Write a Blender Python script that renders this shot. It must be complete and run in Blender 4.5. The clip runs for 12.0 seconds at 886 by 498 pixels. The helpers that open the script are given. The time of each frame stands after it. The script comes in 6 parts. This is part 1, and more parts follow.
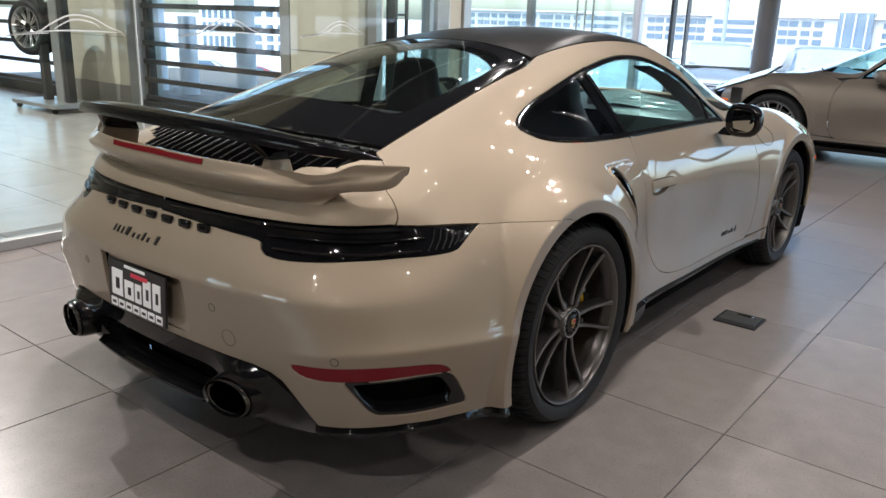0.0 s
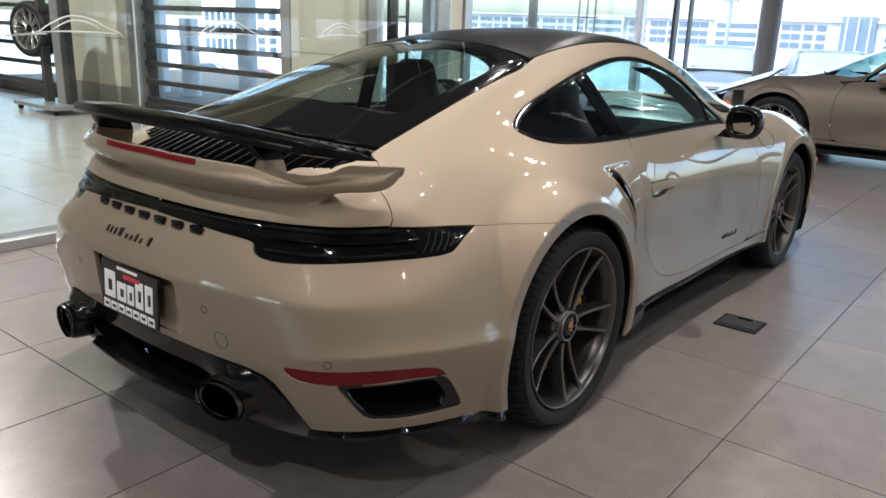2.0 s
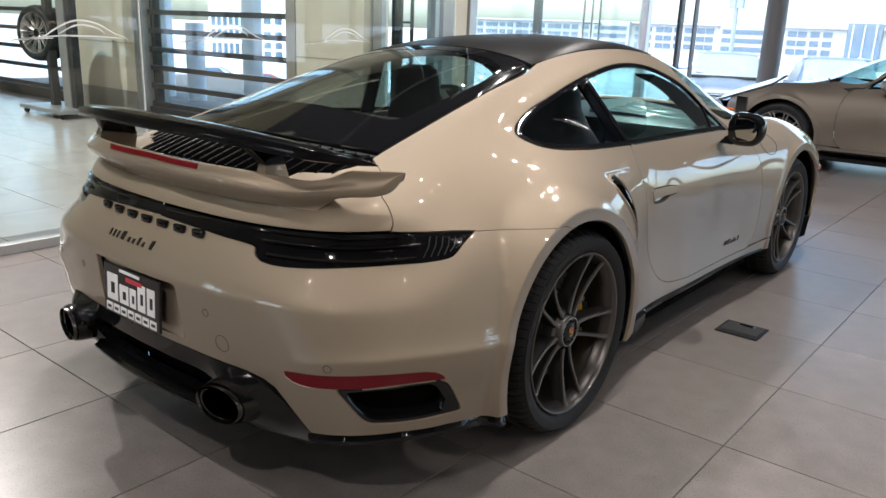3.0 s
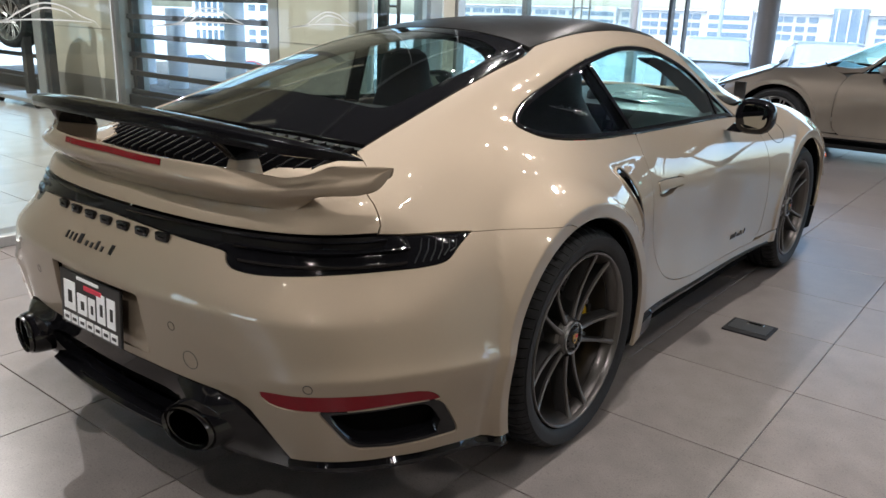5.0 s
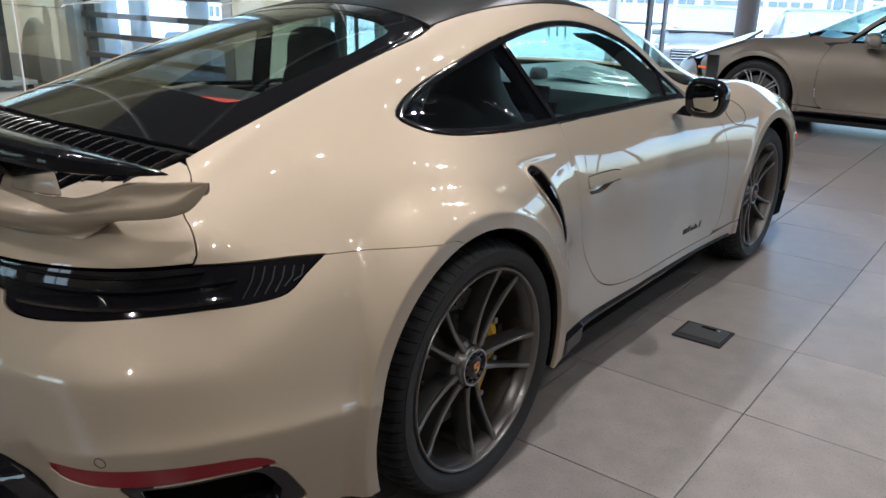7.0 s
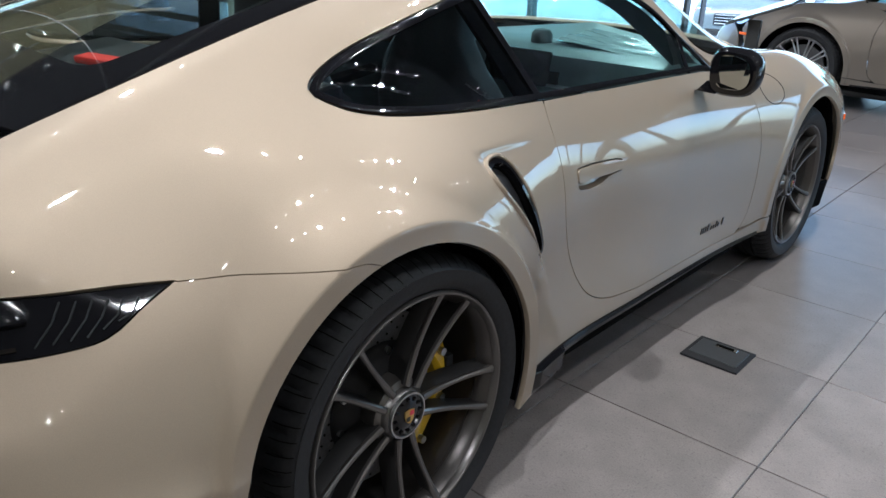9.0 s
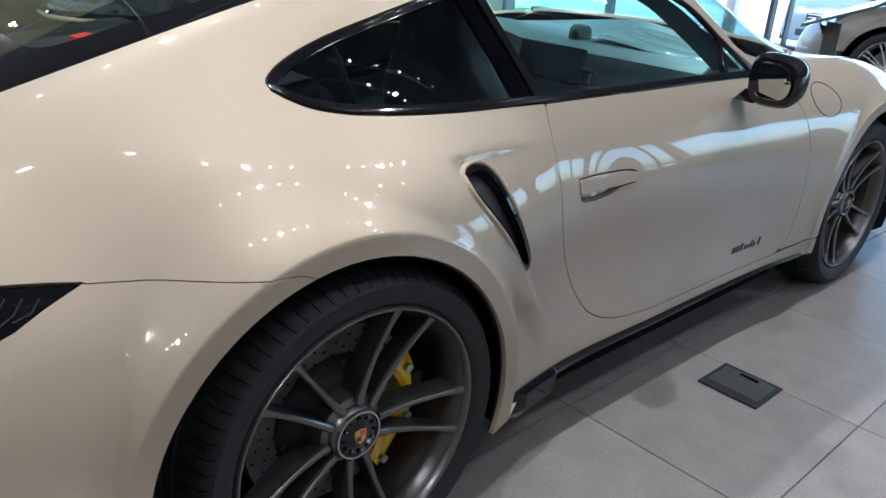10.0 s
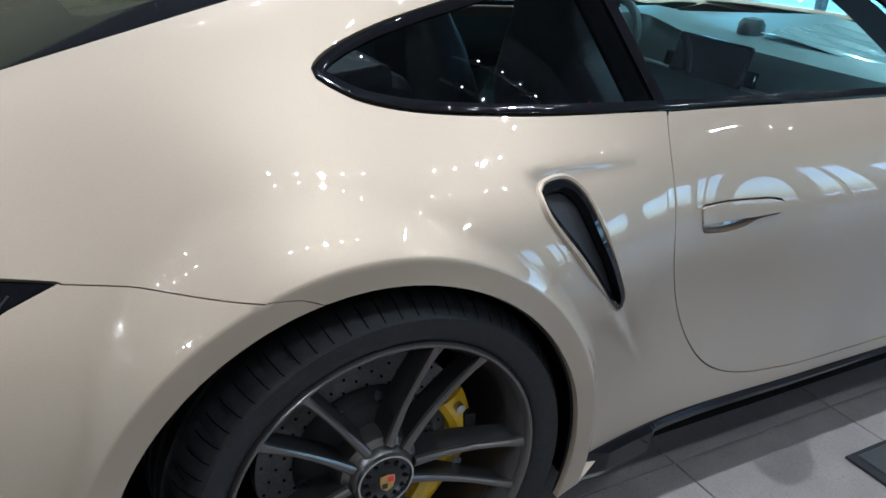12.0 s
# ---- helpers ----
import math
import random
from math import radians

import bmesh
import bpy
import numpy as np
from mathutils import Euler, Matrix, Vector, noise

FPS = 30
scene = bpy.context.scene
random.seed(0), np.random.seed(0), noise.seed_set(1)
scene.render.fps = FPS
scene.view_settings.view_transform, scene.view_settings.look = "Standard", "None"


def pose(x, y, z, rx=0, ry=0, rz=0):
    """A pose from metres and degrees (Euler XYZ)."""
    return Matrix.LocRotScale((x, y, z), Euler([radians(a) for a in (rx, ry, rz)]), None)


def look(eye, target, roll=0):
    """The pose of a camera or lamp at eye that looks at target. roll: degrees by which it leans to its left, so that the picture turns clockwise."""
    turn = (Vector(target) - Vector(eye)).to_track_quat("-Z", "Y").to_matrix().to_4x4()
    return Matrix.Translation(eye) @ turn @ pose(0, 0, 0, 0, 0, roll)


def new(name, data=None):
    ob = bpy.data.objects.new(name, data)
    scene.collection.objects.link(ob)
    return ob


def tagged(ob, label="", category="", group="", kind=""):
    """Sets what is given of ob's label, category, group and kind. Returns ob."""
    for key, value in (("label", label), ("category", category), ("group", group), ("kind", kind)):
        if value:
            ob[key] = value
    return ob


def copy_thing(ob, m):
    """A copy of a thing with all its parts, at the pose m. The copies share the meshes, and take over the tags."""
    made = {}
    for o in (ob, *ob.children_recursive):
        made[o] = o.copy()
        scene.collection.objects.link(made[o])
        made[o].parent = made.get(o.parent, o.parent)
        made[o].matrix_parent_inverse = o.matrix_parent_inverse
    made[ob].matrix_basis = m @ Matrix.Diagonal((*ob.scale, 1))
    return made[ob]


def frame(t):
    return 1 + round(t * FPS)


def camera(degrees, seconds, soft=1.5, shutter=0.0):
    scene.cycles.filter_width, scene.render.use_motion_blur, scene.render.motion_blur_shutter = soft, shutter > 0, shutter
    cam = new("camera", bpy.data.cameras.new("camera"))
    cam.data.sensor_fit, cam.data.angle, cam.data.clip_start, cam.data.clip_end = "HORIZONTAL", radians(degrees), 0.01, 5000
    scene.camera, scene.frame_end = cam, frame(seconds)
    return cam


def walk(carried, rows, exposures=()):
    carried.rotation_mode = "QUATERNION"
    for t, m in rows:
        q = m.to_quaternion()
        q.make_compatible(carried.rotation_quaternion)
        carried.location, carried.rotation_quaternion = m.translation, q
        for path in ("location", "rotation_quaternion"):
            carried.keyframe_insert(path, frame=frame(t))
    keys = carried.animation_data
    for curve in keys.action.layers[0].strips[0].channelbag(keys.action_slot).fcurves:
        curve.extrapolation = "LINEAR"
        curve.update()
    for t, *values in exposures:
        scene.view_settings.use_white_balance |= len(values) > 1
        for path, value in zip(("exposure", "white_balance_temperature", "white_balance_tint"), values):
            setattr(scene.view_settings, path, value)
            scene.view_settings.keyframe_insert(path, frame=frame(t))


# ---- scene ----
cam = camera(59.2, 12.0)
PATH = [
    (0, (2.073, -2.22, 1.323), (0.882, -0.716, 0.757), 1.9),
    (0.5, (2.071, -2.218, 1.322), (0.885, -0.712, 0.753), 2.0),
    (1, (2.076, -2.205, 1.318), (0.889, -0.701, 0.747), 2.1),
    (1.5, (2.078, -2.196, 1.314), (0.887, -0.692, 0.746), 2.1),
    (2, (2.074, -2.19, 1.314), (0.877, -0.688, 0.755), 2.0),
    (2.5, (2.081, -2.195, 1.315), (0.878, -0.694, 0.766), 2.1),
    (3, (2.088, -2.19, 1.317), (0.88, -0.693, 0.77), 2.2),
    (3.5, (2.105, -2.172, 1.316), (0.893, -0.68, 0.765), 2.3),
    (5.5, (1.908, -1.937, 1.292), (0.744, -0.42, 0.705), 1.7),
    (6, (1.914, -1.815, 1.296), (0.757, -0.296, 0.699), 1.3),
    (6.5, (1.939, -1.662, 1.305), (0.782, -0.15, 0.692), 1.2),
    (7, (1.958, -1.539, 1.305), (0.797, -0.041, 0.666), 1.2),
    (8.8, (1.773, -1.093, 1.253), (0.627, 0.371, 0.516), 2.6),
    (9, (1.824, -1.027, 1.264), (0.622, 0.394, 0.531), 2.4),
    (9.5, (1.856, -0.875, 1.281), (0.598, 0.487, 0.532), 3.1),
    (10, (1.889, -0.788, 1.274), (0.562, 0.495, 0.505), 3.9),
    (10.5, (1.88, -0.704, 1.263), (0.492, 0.502, 0.477), 4.6),
    (11, (1.832, -0.601, 1.264), (0.389, 0.519, 0.449), 4.9),
    (11.5, (1.806, -0.538, 1.25), (0.296, 0.479, 0.422), 4.6),
    (12, (1.812, -0.48, 1.253), (0.242, 0.44, 0.424), 4.4),
]
walk(cam, [(t, look(eye, target, roll)) for t, eye, target, roll in PATH], [(0, 0.55, 6250, 14), (3.5, 0.55, 6250, 14), (6.5, 0.71, 6000, 12), (9.5, 0.82, 5450, 9), (12, 1.06, 5080, 7)])

# ---- world, sun, exposure ----
world = bpy.data.worlds.new("sky")
scene.world = world
world.use_nodes = True
sky = world.node_tree.nodes.new("ShaderNodeTexSky")
sky.sky_type, sky.sun_disc = "NISHITA", False
sky.dust_density, sky.air_density = 3.0, 1.0
sky.sun_elevation, sky.sun_rotation = radians(58), radians(194)
world.node_tree.links.new(sky.outputs[0], world.node_tree.nodes["Background"].inputs[0])
world.node_tree.nodes["Background"].inputs[1].default_value = 0.72
sun = new("sun", bpy.data.lights.new("sun", "SUN"))
sun.data.energy, sun.data.angle, sun.data.color = 2.4, radians(12), (1.0, 0.95, 0.88)
sun.matrix_world = look((0, 0, 0), (-0.13, 0.515, -0.848))


# ceiling lamps: each stands just under one of the track fittings
# the last two are added to brighten the hall beyond the partition
TRACKS = ((-1.0, 0.2, 42), (1.1, 0.2, 29), (-1.0, 2.4, 44), (1.1, 2.4, 40), (2.7, 0.3, 14), (2.7, 2.7, 13), (-1.4, 4.8, 46), (4.4, -1.6, 16), (-1.2, -2.3, 48), (2.0, -3.3, 36), (-5.5, 0.2, 115), (-9.5, 0.6, 115))
RAILS = ((1.6, 2.4), (2.0, 5.2), (3.7, 5.6), (4.8, 4.0), (4.6, 1.4), (0.6, -2.6), (1.5, -5.4), (-1.5, 2.9))
CEILING = 3.9
for x, y, power in TRACKS:
    lamp = new("ceiling_lamp", bpy.data.lights.new("ceiling_lamp", "AREA"))
    lamp.data.shape, lamp.data.size, lamp.data.energy, lamp.data.color = "DISK", 0.055, power * 1.05, (1.0, 0.935, 0.85)
    lamp.location = (x, y, CEILING - 0.32)


# ---- materials ----
def material(name, color, rough=0.5, metal=0.0, coat=0.0, grain=0.0, scale=40.0, stain=0.0, bump=0.0, coat_rough=0.03,
             emit=None, strength=0.0, vary=0.0, spec=0.5, fleck=0.0):
    """A principled material with colour variation at two scales, uneven roughness and fine relief."""
    m = bpy.data.materials.new(name)
    m.use_nodes = True
    nt = m.node_tree
    b = nt.nodes["Principled BSDF"]
    b.inputs["Base Color"].default_value = (*color, 1)
    b.inputs["Roughness"].default_value = rough
    b.inputs["Metallic"].default_value = metal
    b.inputs["Coat Weight"].default_value = coat
    b.inputs["Coat Roughness"].default_value = coat_rough
    b.inputs["Specular IOR Level"].default_value = spec
    if emit:
        b.inputs["Emission Color"].default_value = (*emit, 1)
        b.inputs["Emission Strength"].default_value = strength
    if grain or stain or bump or vary:
        tc = nt.nodes.new("ShaderNodeTexCoord")
        fine = nt.nodes.new("ShaderNodeTexNoise")
        fine.inputs["Scale"].default_value, fine.inputs["Detail"].default_value = scale, 6
        nt.links.new(tc.outputs["Object"], fine.inputs["Vector"])
        broad = nt.nodes.new("ShaderNodeTexNoise")
        broad.inputs["Scale"].default_value, broad.inputs["Detail"].default_value = max(scale / 25, 0.7), 3
        nt.links.new(tc.outputs["Object"], broad.inputs["Vector"])

        def scaled(sock, amount):
            r = nt.nodes.new("ShaderNodeMapRange")
            r.inputs[1].default_value, r.inputs[2].default_value = 0.3, 0.7
            r.inputs[3].default_value, r.inputs[4].default_value = 1 - amount, 1 + amount
            nt.links.new(sock, r.inputs[0])
            return r.outputs[0]

        def times(a, c):
            x = nt.nodes.new("ShaderNodeMath")
            x.operation = "MULTIPLY"
            nt.links.new(a, x.inputs[0])
            nt.links.new(c, x.inputs[1])
            return x.outputs[0]

        value = times(scaled(fine.outputs[0], grain), scaled(broad.outputs[0], stain))
        if vary:
            info = nt.nodes.new("ShaderNodeObjectInfo")
            r = nt.nodes.new("ShaderNodeMapRange")
            r.inputs[3].default_value, r.inputs[4].default_value = 1 - vary, 1 + vary
            nt.links.new(info.outputs["Random"], r.inputs[0])
            value = times(value, r.outputs[0])
        if fleck:
            dots = nt.nodes.new("ShaderNodeTexNoise")
            dots.inputs["Scale"].default_value, dots.inputs["Detail"].default_value = 105, 2
            nt.links.new(tc.outputs["Object"], dots.inputs["Vector"])
            r = nt.nodes.new("ShaderNodeMapRange")
            r.inputs[1].default_value, r.inputs[2].default_value = 0.60, 0.68
            r.inputs[3].default_value, r.inputs[4].default_value = 1, 1 - fleck
            nt.links.new(dots.outputs[0], r.inputs[0])
            value = times(value, r.outputs[0])
        mul = nt.nodes.new("ShaderNodeVectorMath")
        mul.operation = "SCALE"
        mul.inputs[0].default_value = color
        nt.links.new(value, mul.inputs["Scale"])
        nt.links.new(mul.outputs[0], b.inputs["Base Color"])
        rr = nt.nodes.new("ShaderNodeMapRange")
        rr.inputs[3].default_value, rr.inputs[4].default_value = rough * 0.85, min(rough * 1.15, 1)
        nt.links.new(broad.outputs[0], rr.inputs[0])
        nt.links.new(rr.outputs[0], b.inputs["Roughness"])
        if bump:
            bp = nt.nodes.new("ShaderNodeBump")
            bp.inputs["Strength"].default_value, bp.inputs["Distance"].default_value = bump, 0.002
            nt.links.new(fine.outputs[0], bp.inputs["Height"])
            nt.links.new(bp.outputs[0], b.inputs["Normal"])
    return m


def glass(name, tint, gloss=0.0, base=0.045):
    """Thin clear sheet: tinted see-through with a mirror-like reflection that grows at grazing angles."""
    m = bpy.data.materials.new(name)
    m.use_nodes = True
    nt = m.node_tree
    nt.nodes.remove(nt.nodes["Principled BSDF"])
    see, shine = nt.nodes.new("ShaderNodeBsdfTransparent"), nt.nodes.new("ShaderNodeBsdfGlossy")
    see.inputs[0].default_value = (*tint, 1)
    shine.inputs["Roughness"].default_value = gloss
    lw, mix = nt.nodes.new("ShaderNodeLayerWeight"), nt.nodes.new("ShaderNodeMixShader")
    power, amount = nt.nodes.new("ShaderNodeMath"), nt.nodes.new("ShaderNodeMath")
    power.operation, amount.operation = "POWER", "MULTIPLY_ADD"
    lw.inputs[0].default_value = 0.5
    power.inputs[1].default_value = 4.5
    amount.inputs[1].default_value, amount.inputs[2].default_value = 0.85, base
    nt.links.new(lw.outputs["Facing"], power.inputs[0])
    nt.links.new(power.outputs[0], amount.inputs[0])
    nt.links.new(amount.outputs[0], mix.inputs[0])
    nt.links.new(see.outputs[0], mix.inputs[1])
    nt.links.new(shine.outputs[0], mix.inputs[2])
    nt.links.new(mix.outputs[0], nt.nodes["Material Output"].inputs[0])
    return m


def lamp_mat(name, color, strength):
    m = bpy.data.materials.new(name)
    m.use_nodes = True
    nt = m.node_tree
    nt.nodes.remove(nt.nodes["Principled BSDF"])
    e = nt.nodes.new("ShaderNodeEmission")
    e.inputs[0].default_value, e.inputs[1].default_value = (*color, 1), strength
    nt.links.new(e.outputs[0], nt.nodes["Material Output"].inputs[0])
    return m


PAINT = material("chalk_metallic_paint", (0.283, 0.23, 0.171), 0.55, 0.44, 1.0, coat_rough=0.012, spec=0.10, grain=0.06, scale=900, stain=0.015)
PAINT2 = material("grey_metallic_paint", (0.140, 0.121, 0.102), 0.52, 0.5, 1.0, coat_rough=0.012, spec=0.10, grain=0.06, scale=900, stain=0.015)
ROOF = material("black_roof_paint", (0.012, 0.012, 0.012), 0.32, 0.0, 0.0, spec=0.01, grain=0.1, scale=300)
SKIRT = material("satin_black_trim", (0.005, 0.005, 0.006), 0.08, spec=0.20, grain=0.05, scale=200)
GLOSS = material("gloss_black", (0.005, 0.005, 0.006), 0.05, 0.0, 0.0, spec=0.38, grain=0.05, scale=200)
WINGBLACK = material("black_wing_lacquer", (0.005, 0.005, 0.006), 0.10, spec=0.16, grain=0.05, scale=200)
SLAT = material("satin_black_slat", (0.006, 0.006, 0.007), 0.16, spec=0.5, grain=0.05, scale=200)
MATT = material("matt_black_plastic", (0.012, 0.012, 0.013), 0.6, spec=0.25, grain=0.15, scale=300, bump=0.1)
# near-black plastic; in openings, holes and wells it stands in for unlit depth
VOID = material("unlit_black_plastic", (0.003, 0.003, 0.003), 0.9, spec=0.03, grain=0.2, scale=100)
RUBBER = material("tyre_rubber", (0.014, 0.0145, 0.016), 0.6, spec=0.25, grain=0.2, scale=120, stain=0.15, bump=0.12)
RIM = material("satin_dark_titanium", (0.120, 0.112, 0.106), 0.34, 0.75, 0.3, grain=0.06, scale=400, coat_rough=0.15)
BARREL = material("dark_bronze_barrel", (0.085, 0.078, 0.073), 0.32, 0.8, grain=0.06, scale=300)
# the rim's titanium again, shade of the spoke sides put into the colour
FLANK = material("shaded_titanium_flank", (0.030, 0.029, 0.029), 0.42, 0.5, grain=0.08, scale=300)
STEEL = material("carbon_ceramic_disc", (0.075, 0.075, 0.078), 0.5, 0.3, grain=0.2, scale=150)
ALLOY = material("machined_alloy", (0.5, 0.5, 0.5), 0.3, 1.0, grain=0.08, scale=300)
CHROME = material("polished_steel", (0.6, 0.6, 0.6), 0.12, 1.0, grain=0.05, scale=60)
YELLOW = material("yellow_caliper_paint", (0.55, 0.34, 0.008), 0.35, 0, 0.6, grain=0.05, scale=200, stain=0.1)
REDLENS = material("red_lens", (0.14, 0.002, 0.007), 0.15, 0, 0.25, spec=0.2, grain=0.1, scale=250)
DARKLENS = material("smoked_lens", (0.005, 0.005, 0.006), 0.05, 0, 0.0, spec=0.32, grain=0.05, scale=100)
RIB = material("grey_lamp_rib", (0.016, 0.017, 0.018), 0.6, spec=0.08, grain=0.05, scale=100)
LEATHER = material("black_leather", (0.036, 0.038, 0.042), 0.5, spec=0.3, grain=0.2, scale=250, bump=0.2)
LINING = material("dark_grey_lining", (0.026, 0.029, 0.033), 0.7, spec=0.2, grain=0.1, scale=250)
DASH = material("dark_dashboard", (0.12, 0.14, 0.145), 0.35, grain=0.15, scale=250, bump=0.15)
REDBELT = material("red_belt_webbing", (0.6, 0.03, 0.02), 0.6, grain=0.15, scale=400)
WHITE = material("white_print", (0.8, 0.8, 0.8), 0.4, grain=0.02, scale=80)
REDPRINT = material("red_print", (0.55, 0.03, 0.06), 0.4, grain=0.03, scale=80)
BLACKPRINT = material("black_print", (0.012, 0.012, 0.013), 0.3, grain=0.05, scale=80)
GOLD = material("gold_enamel", (0.55, 0.36, 0.1), 0.35, 0.7, 0.5, grain=0.1, scale=200)
WINDOW = glass("green_tinted_glass", (0.70, 0.93, 0.92), base=0.20)
PRIVACY = glass("dark_tinted_glass", (0.40, 0.44, 0.47), base=0.05)
REARGLASS = glass("rear_glass", (0.76, 0.82, 0.78), base=0.15)
CLEAR = glass("clear_glazing", (0.9, 0.95, 0.94), 0.0)

from mathutils import geometry

# ---- the car's outer shape ----
def spline(xs, ys):
    """Natural cubic spline through knots, as a fine table."""
    xs, ys = np.array(xs, float), np.array(ys, float)
    n, h = len(xs), np.diff(xs)
    a, r = np.eye(n), np.zeros(n)
    for i in range(1, n - 1):
        a[i, i - 1:i + 2] = h[i - 1], 2 * (h[i - 1] + h[i]), h[i]
        r[i] = 6 * ((ys[i + 1] - ys[i]) / h[i] - (ys[i] - ys[i - 1]) / h[i - 1])
    m = np.linalg.solve(a, r)

    def at(q):
        q = np.clip(q, xs[0], xs[-1])
        i = np.clip(np.searchsorted(xs, q, side="right") - 1, 0, n - 2)
        t0, t1 = xs[i + 1] - q, q - xs[i]
        return (m[i] * t0 ** 3 + m[i + 1] * t1 ** 3) / (6 * h[i]) + (ys[i] / h[i] - m[i] * h[i] / 6) * t0 + (ys[i + 1] / h[i] - m[i + 1] * h[i] / 6) * t1
    return at


HEIGHTS = (0.10, 0.25, 0.40, 0.55, 0.70, 0.80, 0.90, 1.00, 1.10, 1.20, 1.30)
STATIONS = []


def station(y, *half_widths):
    STATIONS.append((y, half_widths))


# half width of the body at each of HEIGHTS, tail to nose; the rear axle is at y = 0
station(-1.20, 0.62, 0.70, 0.74, 0.76, 0.72, 0.66, 0.58, 0.50, 0.40, 0.28, 0.12)
station(-0.80, 0.80, 0.85, 0.875, 0.875, 0.82, 0.75, 0.66, 0.56, 0.46, 0.33, 0.16)
station(-0.45, 0.87, 0.915, 0.935, 0.93, 0.862, 0.772, 0.668, 0.57, 0.475, 0.36, 0.20)
station(-0.10, 0.91, 0.935, 0.945, 0.953, 0.945, 0.898, 0.78, 0.64, 0.55, 0.44, 0.28)
station(0.15, 0.91, 0.93, 0.945, 0.953, 0.945, 0.898, 0.785, 0.665, 0.585, 0.49, 0.34)
station(0.38, 0.89, 0.90, 0.90, 0.908, 0.90, 0.852, 0.757, 0.672, 0.60, 0.515, 0.38)
station(0.62, 0.87, 0.862, 0.845, 0.84, 0.835, 0.80, 0.735, 0.67, 0.605, 0.53, 0.40)
station(0.95, 0.865, 0.852, 0.835, 0.83, 0.825, 0.79, 0.728, 0.662, 0.60, 0.525, 0.40)
station(1.35, 0.865, 0.855, 0.84, 0.84, 0.83, 0.79, 0.72, 0.645, 0.575, 0.49, 0.36)
station(1.75, 0.87, 0.865, 0.86, 0.86, 0.845, 0.80, 0.71, 0.62, 0.54, 0.44, 0.30)
station(2.10, 0.88, 0.895, 0.905, 0.905, 0.88, 0.83, 0.71, 0.58, 0.48, 0.38, 0.24)
station(2.45, 0.89, 0.915, 0.93, 0.935, 0.91, 0.85, 0.72, 0.56, 0.44, 0.33, 0.20)
station(2.80, 0.87, 0.895, 0.91, 0.91, 0.88, 0.80, 0.66, 0.50, 0.40, 0.30, 0.18)
station(3.20, 0.80, 0.82, 0.83, 0.82, 0.77, 0.68, 0.55, 0.42, 0.33, 0.25, 0.15)
station(3.60, 0.66, 0.68, 0.68, 0.66, 0.60, 0.52, 0.42, 0.33, 0.26, 0.2, 0.1)

Y0, Z0, CELL = -1.4, 0.0, 0.02
GY, GZ = np.arange(Y0, 3.9, CELL), np.arange(Z0, 1.6, CELL)
by_height = [spline([s[0] for s in STATIONS], [s[1][k] for s in STATIONS])(GY) for k in range(len(HEIGHTS))]
GRID = np.array([spline(HEIGHTS, [by_height[k][i] for k in range(len(HEIGHTS))])(GZ) for i in range(len(GY))])


def cubic_lookup(y, z):
    """Half width at (y, z), by bicubic interpolation of the smoothed grid."""
    a, b = np.clip((y - Y0) / CELL, 1, len(GY) - 3.001), np.clip((z - Z0) / CELL, 1, len(GZ) - 3.001)
    i, j = a.astype(int), b.astype(int)
    u, v = a - i, b - j

    def weights(t):
        return (-0.5 * t + t * t - 0.5 * t ** 3, 1 - 2.5 * t * t + 1.5 * t ** 3, 0.5 * t + 2 * t * t - 1.5 * t ** 3, -0.5 * t * t + 0.5 * t ** 3)
    wu, wv = weights(u), weights(v)
    return sum(wu[p] * sum(wv[q] * GRID[i + p - 1, j + q - 1] for q in range(4)) for p in range(4))


def smax(a, b, k):
    h = np.maximum(k - np.abs(a - b), 0) / k
    return np.maximum(a, b) + h * h * k / 4


CENTRE = spline((-1.2, -1.02, -0.85, -0.65, -0.42, -0.15, 0.12, 0.40, 0.70, 1.00, 1.30, 1.55, 1.80, 2.05, 2.28, 2.55, 2.90, 3.25, 3.6),
                (0.74, 0.83, 0.895, 0.965, 1.04, 1.125, 1.20, 1.255, 1.290, 1.302, 1.285, 1.238, 1.145, 1.02, 0.93, 0.87, 0.79, 0.68, 0.50))
CAMBER = spline((-1.2, -0.8, -0.4, 0.1, 0.6, 1.0, 1.5, 2.0, 2.4, 3.0, 3.6), (0.10, 0.13, 0.20, 0.24, 0.17, 0.16, 0.22, 0.22, 0.05, 0.06, 0.1))
CROWN = spline((-1.2, 1.6, 1.95, 2.2, 2.5, 2.9, 3.3, 3.6), (0, 0, 0.003, 0.01, 0.025, 0.03, 0.015, 0))
TAIL = spline((0.10, 0.24, 0.36, 0.48, 0.56, 0.60, 0.616, 0.632, 0.66, 0.70, 0.735, 0.765, 0.80, 0.84, 0.90, 1.0, 1.3),
              (-0.95, -1.01, -1.045, -1.062, -1.072, -1.077, -1.079, -1.075, -1.062, -1.040, -1.018, -1.000, -0.988, -0.980, -0.970, -0.95, -0.88))
SHOULDER = spline((0.10, 0.45, 0.52, 0.58, 0.645, 0.70, 0.75, 0.80, 0.9, 1.3), (0, 0, 0.01, 0.06, 0.18, 0.34, 0.40, 0.36, 0.3, 0.2))    # how far the tail's corners are drawn in
NOSE = spline((0.10, 0.3, 0.5, 0.65, 0.8, 1.3), (3.40, 3.46, 3.45, 3.38, 3.22, 2.6))
WHEELS = ((-0.064, 0.348, 0.400, 1.0), (2.45, 0.345, 0.385, 1.0))    # y, z, radius and fore-and-aft squeeze of the arches


